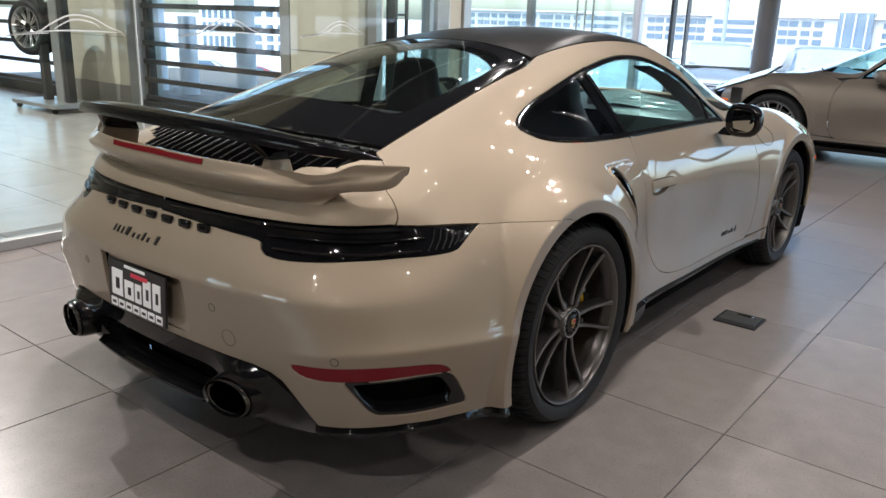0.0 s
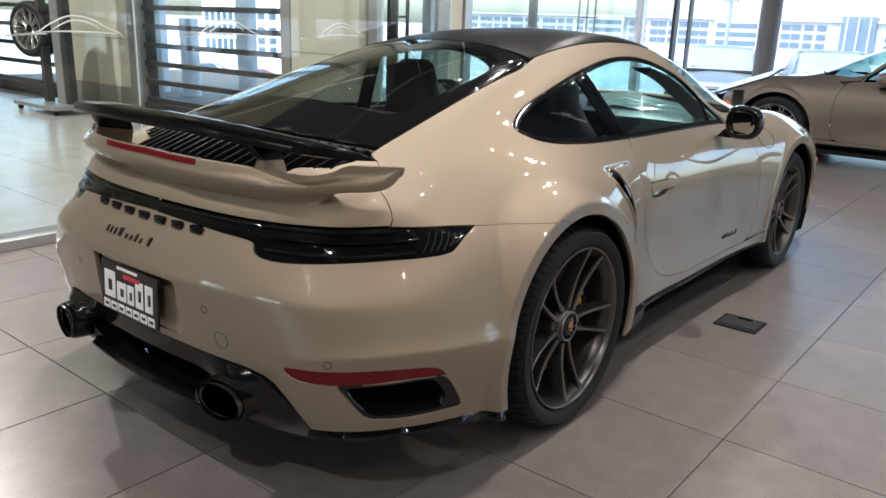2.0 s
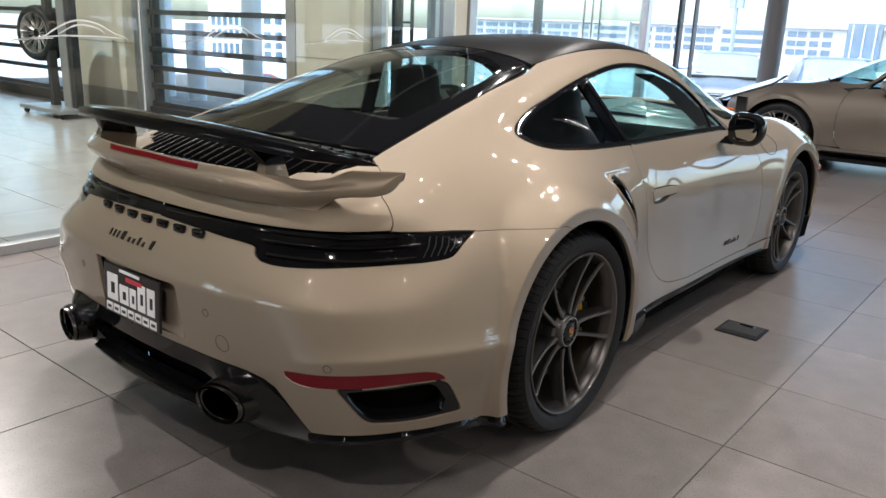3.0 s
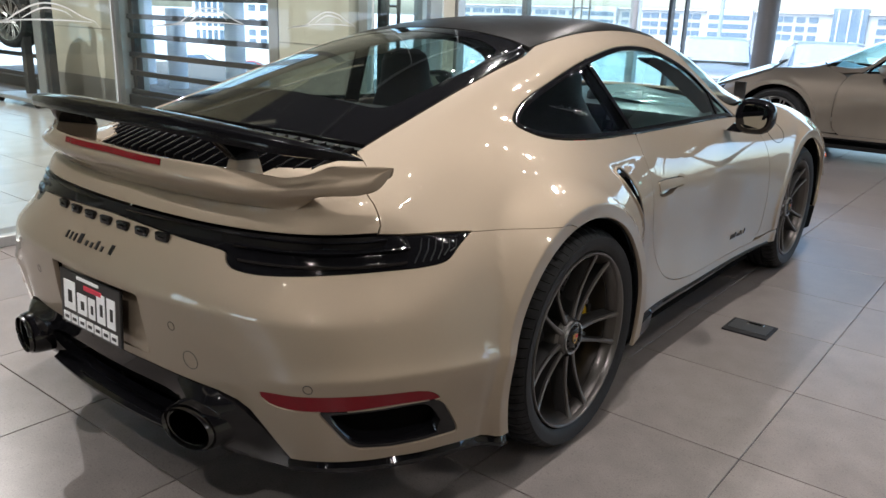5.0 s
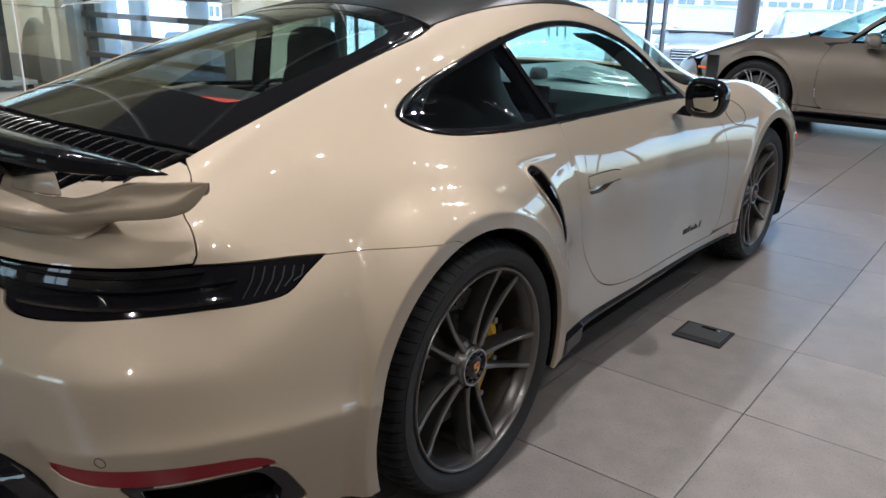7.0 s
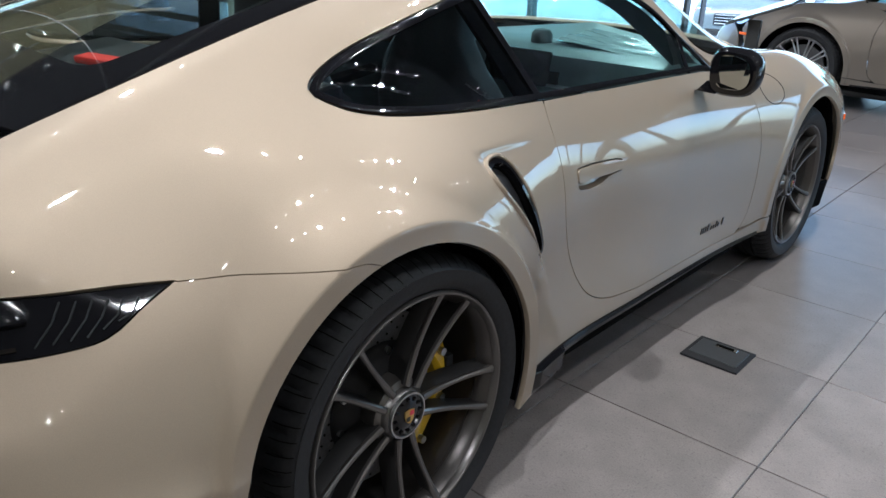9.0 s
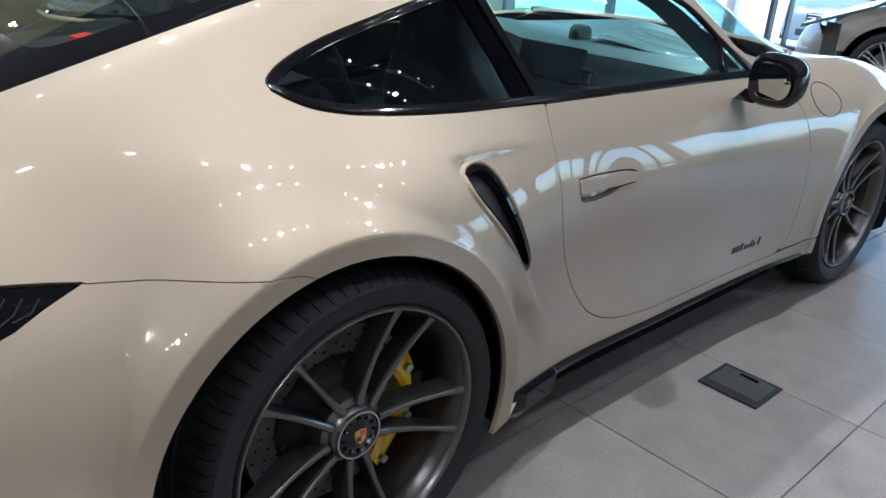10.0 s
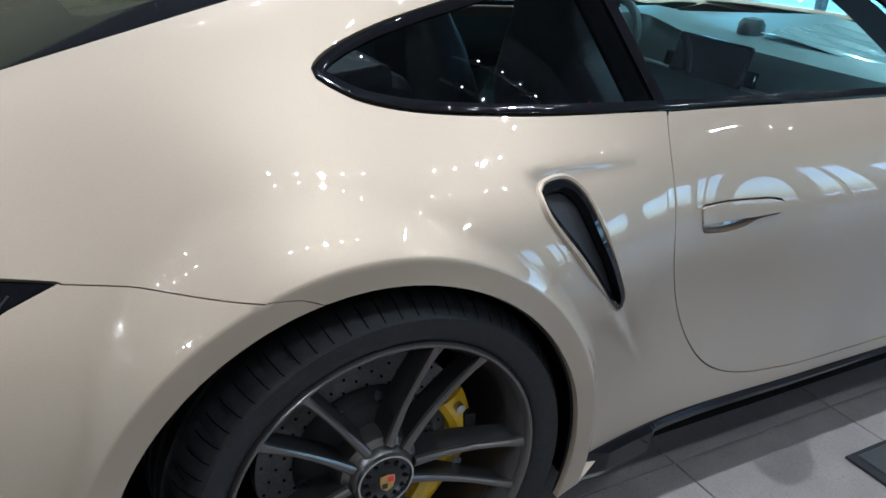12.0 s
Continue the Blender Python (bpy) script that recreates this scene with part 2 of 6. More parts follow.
def crease_height(y):
    """Height of the crease that runs round the bumper's corner."""
    return np.interp(y, (-1.0, -0.94, -0.86, -0.79, -0.71, -0.60, -0.45), (0.478, 0.498, 0.503, 0.504, 0.499, 0.487, 0.466))


def scoop(y, z):
    """How far a place lies inside the hollow round the side intake."""
    return -smax(z - 0.842 + 0.06 * np.maximum(y - 0.30, 0), 0.237 + 0.80 * (0.832 - z) - y, 0.035)


def body(p):
    """Signed field of the car's skin: negative inside."""
    x, y, z = np.abs(p[:, 0]), p[:, 1], p[:, 2]
    w = cubic_lookup(y, z) - 0.022
    for wy, wz, r, squeeze in WHEELS:
        reach = np.hypot((y - wy) / squeeze, z - wz)
        flat = 0.931 if wy < 1 else 0.886
        past = np.maximum(reach - (r + 0.041), 0)
        lip = flat - 1.25 * past - 5 * past ** 2 - 0.03 * np.abs(z - 0.5)
        w = smax(w, lip, 0.014)
    side = x - w + 0.012 * np.clip((0.57 - y) / 0.2, 0, 1) / (1 + np.exp(-np.clip(scoop(y, z) / 0.0035, -50, 50)))
    tail = TAIL(z) + 0.17 * x ** 2 + 0.22 * x ** 6 + SHOULDER(z) * x ** 4 - y
    # a sharp crease stands out from the bumper's corner, hollow above it
    rise = z - crease_height(y)
    above = 0.0035 * np.logaddexp(0, rise / 0.0035)
    inset = -(0.027 * np.exp(-above / 0.034) - 0.012 * np.clip(-rise / 0.12, 0, 1)) * np.clip((x - 0.52) / 0.30, 0, 1) * np.clip((-y - 0.40) / 0.16, 0, 1)
    side, tail = side + inset, tail + inset
    nose = y - (NOSE(z) - 0.25 * x ** 2 - 0.4 * x ** 6)
    top = z - (CENTRE(y) - CAMBER(y) * x ** 2 + CROWN(y) * np.exp(-((x - 0.70) / 0.16) ** 2))
    return smax(smax(smax(side, tail, 0.16), nose, 0.2), top, 0.07)


def shoot(origins, d):
    """First meeting of each ray with the skin."""
    d = np.array(d, float) / np.linalg.norm(d)
    s = np.zeros(len(origins))
    for _ in range(110):
        s += np.clip(0.5 * body(origins + s[:, None] * d), -0.05, 0.2)
    return origins + s[:, None] * d


def slope(p):
    g = np.empty_like(p)
    for k in range(3):
        e = np.zeros(3)
        e[k] = 0.004
        g[:, k] = body(p + e) - body(p - e)
    return g / np.linalg.norm(g, axis=1, keepdims=True)


def dense(pts, closed=True, gap=0.015, smooth=True):
    """A finer line through 2D points: rounded through them, or straight."""
    p = np.array(pts, float)
    n, out = len(p), []
    for i in range(n if closed else n - 1):
        a, b = p[i], p[(i + 1) % n]
        o = p[i - 1] if closed or i else a
        c = p[(i + 2) % n] if closed or i + 2 < n else b
        k = max(2, int(np.linalg.norm(b - a) / gap))
        for t in np.arange(k) / k:
            if smooth:
                out.append(0.5 * (2 * a + (b - o) * t + (2 * o - 5 * a + 4 * b - c) * t * t + (3 * a - o - 3 * b + c) * t ** 3))
            else:
                out.append(a + (b - a) * t)
    if not closed:
        out.append(p[-1])
    return np.array(out)


def rounded(pts, r=0.03, closed=True, gap=0.015):
    """A polygon of straight sides with rounded corners."""
    p, out = [np.array(q[:2], float) for q in pts], []
    radii = [q[2] if len(q) > 2 else r for q in pts]
    n = len(p)
    for i in range(n):
        a, b, c = p[i - 1], p[i], p[(i + 1) % n]
        u, v = (a - b) / np.linalg.norm(a - b), (c - b) / np.linalg.norm(c - b)
        cut = min(radii[i], 0.49 * np.linalg.norm(a - b), 0.49 * np.linalg.norm(c - b))
        for t in np.linspace(0, 1, 7 if cut > 0.008 else 3):
            out.append(b + u * cut * (1 - t) ** 2 + v * cut * t ** 2)
    return dense(out, True, gap, False)


def on_side(yz):
    yz = np.array(yz, float)
    return shoot(np.column_stack([np.full(len(yz), 1.3), yz]), (-1, 0, 0))


def on_top(xy):
    xy = np.array(xy, float)
    return shoot(np.column_stack([xy, np.full(len(xy), 1.6)]), (0, 0, -1))


def on_back(xz):
    xz = np.array(xz, float)
    return shoot(np.column_stack([xz[:, 0], np.full(len(xz), -1.5), xz[:, 1]]), (0, 1, 0))


PIVOT = -0.30


def on_wrap(az):
    """Round the tail: angle from straight back in degrees, and height."""
    az = np.array(az, float)
    a = np.radians(az[:, 0])
    d = np.column_stack([np.sin(a), -np.cos(a), np.zeros(len(a))])
    s = np.full(len(a), 1.5)
    for _ in range(110):
        q = d * s[:, None] + np.column_stack([np.zeros(len(a)), np.full(len(a), PIVOT), az[:, 1]])
        s -= np.clip(0.5 * body(q), -0.05, 0.2)
    return d * s[:, None] + np.column_stack([np.zeros(len(a)), np.full(len(a), PIVOT), az[:, 1]])


def within(poly, q):
    """Which of q lie inside the polygon."""
    x, y = q[:, 0], q[:, 1]
    inside = np.zeros(len(q), bool)
    px, py = poly[:, 0], poly[:, 1]
    for i in range(len(poly)):
        j = i - 1
        cross = (py[i] > y) != (py[j] > y)
        if cross.any():
            inside ^= cross & (x < (px[j] - px[i]) * (y - py[i]) / (py[j] - py[i] + 1e-12) + px[i])
    return inside


def inward(poly, g):
    """The closed polygon drawn in by g."""
    area = np.sum(poly[:, 0] * np.roll(poly[:, 1], -1) - np.roll(poly[:, 0], -1) * poly[:, 1])
    t = np.roll(poly, -1, 0) - np.roll(poly, 1, 0)
    t /= np.linalg.norm(t, axis=1, keepdims=True) + 1e-9
    nrm = np.column_stack([-t[:, 1], t[:, 0]]) * (1 if area > 0 else -1)
    return poly + nrm * g


def tiling(loops, step, lines=()):
    """Triangles that fill the first loop less the others, with edges along the lines: points, faces."""
    outer, holes = loops[0], loops[1:]
    runs = []
    for l in lines:
        ok = within(inward(outer, 0.003), l)
        for h in holes:
            ok &= ~within(inward(h, -0.003), l)
        run = []
        for good, q in zip(ok, l):
            if good:
                run.append(q)
            elif run:
                runs.append(np.array(run))
                run = []
        if run:
            runs.append(np.array(run))
    lo, hi = outer.min(0), outer.max(0)
    gx, gy = np.meshgrid(np.arange(lo[0], hi[0], step), np.arange(lo[1], hi[1], step))
    q = np.column_stack([gx.ravel(), gy.ravel()])
    keep = within(outer, q)
    for h in holes:
        keep &= ~within(h, q)
    q = q[keep]
    rim = np.concatenate(list(loops) + runs)
    if len(q):
        far = np.min(np.hypot(q[:, None, 0] - rim[None, :, 0], q[:, None, 1] - rim[None, :, 1]), 1) > 0.45 * step
        q = q[far]
    pts, edges, base = np.concatenate([rim, q]), [], 0
    for l in loops:
        edges += [(base + i, base + (i + 1) % len(l)) for i in range(len(l))]
        base += len(l)
    for l in runs:
        edges += [(base + i, base + i + 1) for i in range(len(l) - 1)]
        base += len(l)
    v, _, f, *_ = geometry.delaunay_2d_cdt([Vector(a) for a in pts], edges, [], 0, 1e-6)
    v, f = np.array([tuple(a) for a in v]), np.array([tuple(a) for a in f if len(a) == 3])
    mid = v[f].mean(1)
    keep = within(outer, mid)
    for h in holes:
        keep &= ~within(h, mid)
    return v, f[keep]


def mesh_object(name, verts, faces, mat, parent=None, normals=None, label="", smooth=True):
    me = bpy.data.meshes.new(name)
    me.from_pydata([tuple(v) for v in verts], [], [tuple(int(i) for i in f) for f in faces])
    me.validate()
    me.polygons.foreach_set("use_smooth", [smooth] * len(me.polygons))
    if normals is not None and len(normals) == len(me.vertices):
        me.normals_split_custom_set_from_vertices([tuple(n) for n in normals])
    me.materials.append(mat)
    ob = new(name, me)
    if parent:
        ob.parent = parent
    if label:
        ob["label"] = label
    return ob


def panel(name, loops, d, mat, parent, step=0.02, off=0.0, lip=0.014, gap=0.0018, sides=1, label="", lines=()):
    """A panel of the skin inside a closed line on it, less holes, with edges turned in; sides=2 adds its mirror image."""
    d = np.array(d, float) / np.linalg.norm(d)
    e1 = np.cross(d, (0.0, 0.0, 1.0) if abs(d[2]) < 0.9 else (0.0, 1.0, 0.0))
    e1 /= np.linalg.norm(e1)
    e2 = np.cross(e1, d)
    flat = [np.column_stack([l @ e1, l @ e2]) for l in loops]
    flat = [inward(l, gap if i == 0 else -gap) for i, l in enumerate(flat)]
    uv, f = tiling(flat, step, [np.column_stack([l @ e1, l @ e2]) for l in lines])
    p = shoot(uv[:, :1] * e1 + uv[:, 1:] * e2 - 3.5 * d, d)
    n = slope(p)
    tri = p[f]
    turn = np.einsum("ij,ij->i", np.cross(tri[:, 1] - tri[:, 0], tri[:, 2] - tri[:, 0]), n[f].mean(1)) < 0
    f[turn] = f[turn][:, ::-1]
    p = p + n * off
    count = {}
    for a, b, c in f:
        for e in ((a, b), (b, c), (c, a)):
            count[e] = count.get(e, 0) + 1
    rim = [e for e in count if (e[1], e[0]) not in count]
    verts, norms, faces = [p], [n], [tuple(t) for t in f]
    if lip:
        base, k = len(p), 0
        vv, nn = [], []
        for a, b in rim:
            i = base + len(vv)
            t = np.cross(p[b] - p[a], n[a])
            t /= np.linalg.norm(t) + 1e-9
            vv += [p[a], p[b], p[b] - n[b] * lip, p[a] - n[a] * lip]
            nn += [n[a] * 0.5 + t, n[b] * 0.5 + t, t, t]
            faces.append((i + 1, i, i + 3, i + 2))
        verts.append(np.array(vv))
        norms.append(np.array(nn))
    verts, norms = np.concatenate(verts), np.concatenate(norms)
    ob = mesh_object(name, verts, faces, mat, parent, norms, label)
    if sides == 2:
        m = np.array((-1, 1, 1))
        return ob, mesh_object(name, verts * m, [t[::-1] for t in faces], mat, parent, norms * m, label)
    return ob

# ---- helpers for parts ----
def empty(name, label, category, at=(0, 0, 0), group=""):
    ob = new(name)
    ob.location = at
    return tagged(ob, label, category, group)


def part(name, bm, mat, parent=None, label="", smooth=False):
    """Links a bmesh as one mesh object under a thing or a part."""
    me = bpy.data.meshes.new(name)
    bm.normal_update()
    bm.to_mesh(me)
    bm.free()
    if smooth:
        me.polygons.foreach_set("use_smooth", [True] * len(me.polygons))
        me.set_sharp_from_angle(angle=radians(35))
    me.materials.append(mat)
    ob = new(name, me)
    if parent:
        ob.parent = parent
    if label:
        ob["label"] = label
    return ob


def box(bm, size, m=None, bevel=0.0, segs=1):
    r = bmesh.ops.create_cube(bm, size=1.0)
    vs = r["verts"]
    bmesh.ops.transform(bm, matrix=(m or Matrix()) @ Matrix.Diagonal((*size, 1)), verts=vs)
    if bevel:
        es = list({e for v in vs for e in v.link_edges})
        bmesh.ops.bevel(bm, geom=es, offset=bevel, segments=segs, affect="EDGES", profile=0.6)
    return bm


def boxed(size, at=(0, 0, 0), turn=(0, 0, 0), bevel=0.004, segs=2):
    return box(bmesh.new(), size, pose(*at, *turn), bevel, segs)


def rod(bm, a, b, r, r2=None, n=12):
    a, b = Vector(a), Vector(b)
    m = Matrix.Translation((a + b) / 2) @ (b - a).to_track_quat("Z", "Y").to_matrix().to_4x4()
    bmesh.ops.create_cone(bm, cap_ends=True, segments=n, radius1=r, radius2=r if r2 is None else r2, depth=(b - a).length, matrix=m)
    return bm


def lathe(profile, n=64, axis="X", closed=False):
    """Turns (radius, along) points round an axis."""
    bm = bmesh.new()
    rings = []
    for r, a in profile:
        ring = []
        for k in range(n):
            c, s = math.cos(2 * math.pi * k / n), math.sin(2 * math.pi * k / n)
            ring.append(bm.verts.new((a, r * c, r * s) if axis == "X" else (r * c, a, r * s) if axis == "Y" else (r * c, r * s, a)))
        rings.append(ring)
    pairs = list(zip(rings, rings[1:])) + ([(rings[-1], rings[0])] if closed else [])
    for p, q in pairs:
        for k in range(n):
            bm.faces.new((p[k], p[(k + 1) % n], q[(k + 1) % n], q[k]))
    bmesh.ops.recalc_face_normals(bm, faces=bm.faces)
    return bm


def sweep(sections, closed_ends=True, ring=True):
    """A skin over a row of sections with the same number of points."""
    bm = bmesh.new()
    rows = [[bm.verts.new(p) for p in s] for s in sections]
    n = len(rows[0])
    for a, b in zip(rows, rows[1:]):
        for k in range(n if ring else n - 1):
            bm.faces.new((a[k], a[(k + 1) % n], b[(k + 1) % n], b[k]))
    if closed_ends and ring:
        bm.faces.new(rows[0][::-1])
        bm.faces.new(rows[-1])
    bmesh.ops.recalc_face_normals(bm, faces=bm.faces)
    return bm


def tube(points, r, n=8, closed=False):
    """A round bar along a line of points."""
    pts = [Vector(p) for p in points]
    secs = []
    for i, p in enumerate(pts):
        a = pts[i - 1] if i or closed else p
        b = pts[(i + 1) % len(pts)] if i + 1 < len(pts) or closed else p
        q = (b - a).to_track_quat("Z", "Y")
        secs.append([p + q @ Vector((r * math.cos(2 * math.pi * k / n), r * math.sin(2 * math.pi * k / n), 0)) for k in range(n)])
    if closed:
        secs.append(secs[0])
    bm = sweep(secs, not closed)
    if closed:
        bmesh.ops.remove_doubles(bm, verts=bm.verts, dist=1e-5)
    return bm


def ribbon(line, out, width, thick):
    """A flat strip along a line on the skin, standing proud of it."""
    secs = []
    p, n = np.array(line), np.array(out)
    for i in range(len(p)):
        t = p[(i + 1) % len(p)] - p[i - 1]
        t /= np.linalg.norm(t) + 1e-9
        s = np.cross(t, n[i])
        a, b = p[i] - s * width / 2, p[i] + s * width / 2
        secs.append([a - n[i] * 0.006, a + n[i] * thick * 0.7, a + s * width * 0.2 + n[i] * thick, b - s * width * 0.2 + n[i] * thick, b + n[i] * thick * 0.7, b - n[i] * 0.006])
    secs.append(secs[0])
    bm = sweep(secs, False)
    bmesh.ops.remove_doubles(bm, verts=bm.verts, dist=1e-5)
    return bm


# ---- the sports car ----
car = empty("sports_car", "chalk grey-beige sports coupe with black roof and raised rear wing", "car", (0.022, 0, 0))

def slim(pts):
    """Plan points drawn in towards the car's middle line."""
    return [(math.copysign(max(abs(q[0]) - 0.022 * min(abs(q[0]) / 0.25, 1), 0), q[0]), *q[1:]) for q in pts]


ARCH_R, ARCH_F = WHEELS


def arc(c, a, b, n=26):
    return [(c[0] + c[2] * c[3] * math.cos(radians(t)), c[1] + c[2] * math.sin(radians(t))) for t in np.linspace(a, b, n)]


def arch_lines(c, a, b, n=90):
    """Lines on the skin round an arch, along the edge of its flat lip."""
    return [on_side(arc((c[0], c[1], c[2] + d, c[3]), a, b, n)) for d in (0.032, 0.038, 0.044, 0.056)]


SILL = [(2.06, 0.238), (1.98, 0.238), (1.40, 0.243), (0.80, 0.240), (0.47, 0.236)]
DLO_TOP = [(1.68, 0.888), (1.58, 0.995), (1.43, 1.105), (1.15, 1.183), (0.84, 1.198), (0.53, 1.160), (0.19, 1.085), (0.02, 1.036)]
DLO_BOTTOM = [(-0.063, 0.992), (-0.027, 0.960), (0.037, 0.942), (0.145, 0.929), (0.35, 0.914), (0.63, 0.902), (1.0, 0.897), (1.35, 0.892), (1.60, 0.887)]
DLO = dense(DLO_TOP + DLO_BOTTOM)
DOOR_REAR = [(0.626, 0.900), (0.603, 0.80), (0.604, 0.66), (0.65, 0.53), (0.715, 0.42), (0.79, 0.345), (0.90, 0.303), (1.07, 0.283)]
DOOR_FRONT = [(1.80, 0.281), (1.87, 0.34), (1.895, 0.485), (1.885, 0.70), (1.83, 0.84), (1.76, 0.878)]
back_rim = dense(DLO_TOP[1:] + DLO_BOTTOM[:6], False)
door_rear, door_front = dense(DOOR_REAR, False), dense(DOOR_FRONT, False)
seam = dense([(arc(ARCH_R, 102.1, 102.1, 1)[0]), (-0.172, 0.750), (-0.204, 0.756), (-0.31, 0.758), (-0.376, 0.757), (-0.455, 0.7615)], False)

SEAM_TOP = on_wrap(dense([(78.5, 0.7640), (73, 0.7725), (64.6, 0.7845), (58.9, 0.7930)], False))
DECK_SEAM = on_top(dense([(0.713, -0.722), (0.694, -0.709), (0.666, -0.700), (0.629, -0.690), (0.578, -0.630), (0.523, -0.600)], False))
GLASS_EDGE = on_top(dense(slim([(0.520, -0.587), (0.511, -0.458), (0.501, -0.208), (0.497, 0.046), (0.495, 0.20), (0.480, 0.275)]), False))
ROOF_EDGE = on_top(dense(slim([(0.466, 0.33), (0.462, 0.45), (0.458, 0.60), (0.452, 0.80), (0.445, 1.0), (0.44, 1.25), (0.450, 1.375), (0.522, 1.445), (0.574, 1.53), (0.616, 1.606), (0.656, 1.658), (0.684, 1.755), (0.682, 1.88), (0.650, 2.05)]), False))

side_loop = np.concatenate([
    on_side(dense(SILL, False)), on_side(arc(ARCH_R, -17, 102.1)), on_side(seam[1:]), SEAM_TOP[1:], DECK_SEAM[1:], GLASS_EDGE, ROOF_EDGE,
    on_side(dense([(2.0, 0.905), (1.90, 0.875), (1.80, 0.885), (1.72, 0.888)], False)), on_side(back_rim)[:-1], on_side(door_rear),
    on_side([(1.2, 0.281), (1.4, 0.281), (1.6, 0.281)]), on_side(door_front[:1]), on_side([(1.88, 0.286), (2.0, 0.295), (2.064, 0.298)])])

# side intake in front of the rear wheel
INTAKE = dense([(0.270, 0.826), (0.322, 0.828), (0.358, 0.802), (0.390, 0.735), (0.432, 0.66), (0.463, 0.597), (0.450, 0.576), (0.415, 0.602), (0.372, 0.652), (0.320, 0.714), (0.270, 0.774), (0.254, 0.808)], gap=0.01)
EDGE = [(0.237 + 0.80 * (0.832 - z), z) for z in np.linspace(0.55, 0.80, 12)] + [(0.262, 0.824), (0.285, 0.837), (0.32, 0.841), (0.40, 0.836), (0.50, 0.830)]
scoop_lines = [on_side(dense([(y + d * 0.6, z - d * 0.8) for y, z in EDGE], False, 0.012)) for d in (-0.011, -0.005, 0.0, 0.005, 0.011)]
intake = on_side(INTAKE)

panel("side_frame", [side_loop, intake], (-1, 0, -0.75), PAINT, car, 0.018, gap=0.0009, sides=2, lines=arch_lines(WHEELS[0], -16, 130) + scoop_lines)

HANDLE = rounded([(0.681, 0.730, 0.012), (0.76, 0.730), (0.88, 0.724), (0.925, 0.715, 0.013), (0.922, 0.689, 0.013), (0.85, 0.685, 0.02), (0.815, 0.671, 0.02), (0.755, 0.667), (0.690, 0.676, 0.015)], 0.02, gap=0.008)
door_loop = np.concatenate([on_side(dense(DLO_BOTTOM[5:], False)), on_side([(1.70, 0.882)]), on_side(door_front[::-1]), on_side(dense([(1.75, 0.281), (1.4, 0.281), (1.1, 0.2815)], False)), on_side(door_rear[::-1][1:-1])])
panel("door", [door_loop, on_side(HANDLE)], (-1, 0, -0.2), PAINT, car, 0.018, gap=0.0024, sides=2)

FENDER = [(1.838, 0.293), (1.92, 0.294), (2.0, 0.3), (2.05, 0.303)] + arc(ARCH_F, 186, 20, 26) + [(2.95, 0.46), (3.02, 0.62), (2.98, 0.72)]
fender_loop = np.concatenate([on_side(dense(FENDER, False, smooth=False)), on_top(dense(slim([(0.66, 2.95), (0.60, 2.6), (0.60, 2.3), (0.645, 2.08)]), False)), on_side([(1.90, 0.872), (1.835, 0.842)]), on_side(door_front[::-1][len(door_front) // 6:-3])])
panel("front_fender", [fender_loop], (-1, 0, -0.6), PAINT, car, 0.02, sides=2, lines=arch_lines(WHEELS[1], 10, 185))

hood_half = slim([(0.0, 2.20), (0.3, 2.18), (0.56, 2.10), (0.63, 2.08), (0.595, 2.3), (0.595, 2.6), (0.60, 2.85), (0.45, 3.08), (0.2, 3.16), (0.0, 3.18)])
hood_line = dense(hood_half + [(-x, y) for x, y in hood_half[-2:0:-1]])
panel("hood", [on_top(hood_line)], (0, 0, -1), PAINT, car, 0.04)

screen_half = slim([(0.0, 1.47), (0.25, 1.455), (0.444, 1.39), (0.516, 1.452), (0.568, 1.537), (0.610, 1.613), (0.650, 1.665), (0.678, 1.757), (0.676, 1.88), (0.644, 2.055), (0.55, 2.09), (0.3, 2.165), (0.0, 2.185)])
panel("windscreen", [on_top(dense(screen_half + [(-x, y) for x, y in screen_half[-2:0:-1]], smooth=False))], (0, 0, -1), WINDOW, car, 0.04, off=-0.004, lip=0)

roof_half = slim([(0.0, 0.352), (0.2, 0.348), (0.36, 0.33), (0.462, 0.305), (0.458, 0.45), (0.452, 0.60), (0.446, 0.80), (0.44, 1.0), (0.434, 1.25), (0.43, 1.385), (0.25, 1.44), (0.0, 1.455)])
panel("roof", [on_top(dense(roof_half + [(-x, y) for x, y in roof_half[-2:0:-1]], smooth=False))], (0, 0, -1), ROOF, car, 0.03, off=-0.001)

rear_half = slim([(0.0, 0.345), (0.2, 0.340), (0.36, 0.322), (0.44, 0.295), (0.474, 0.262), (0.489, 0.20), (0.491, 0.046), (0.495, -0.208), (0.503, -0.44), (0.511, -0.545), (0.38, -0.580), (0.2, -0.608), (0.0, -0.620)])
rear_line = dense(rear_half + [(-x, y) for x, y in rear_half[-2:0:-1]], smooth=False)
inner_half = slim([(0.0, 0.27), (0.3, 0.25), (0.41, 0.20, 0.05), (0.43, 0.02), (0.405, -0.37, 0.06), (0.2, -0.385), (0.0, -0.385)])
inner_line = rounded(inner_half + [(-q[0], *q[1:]) for q in inner_half[-2:0:-1]], 0.02)
panel("rear_window_surround", [on_top(rear_line), on_top(inner_line)], (0, 0.3, -1), GLOSS, car, 0.03, off=-0.002, label="black printed border of the rear window")
panel("rear_window", [on_top(inner_line)], (0, 0.3, -1), REARGLASS, car, 0.04, off=-0.003, lip=0, gap=-0.002)

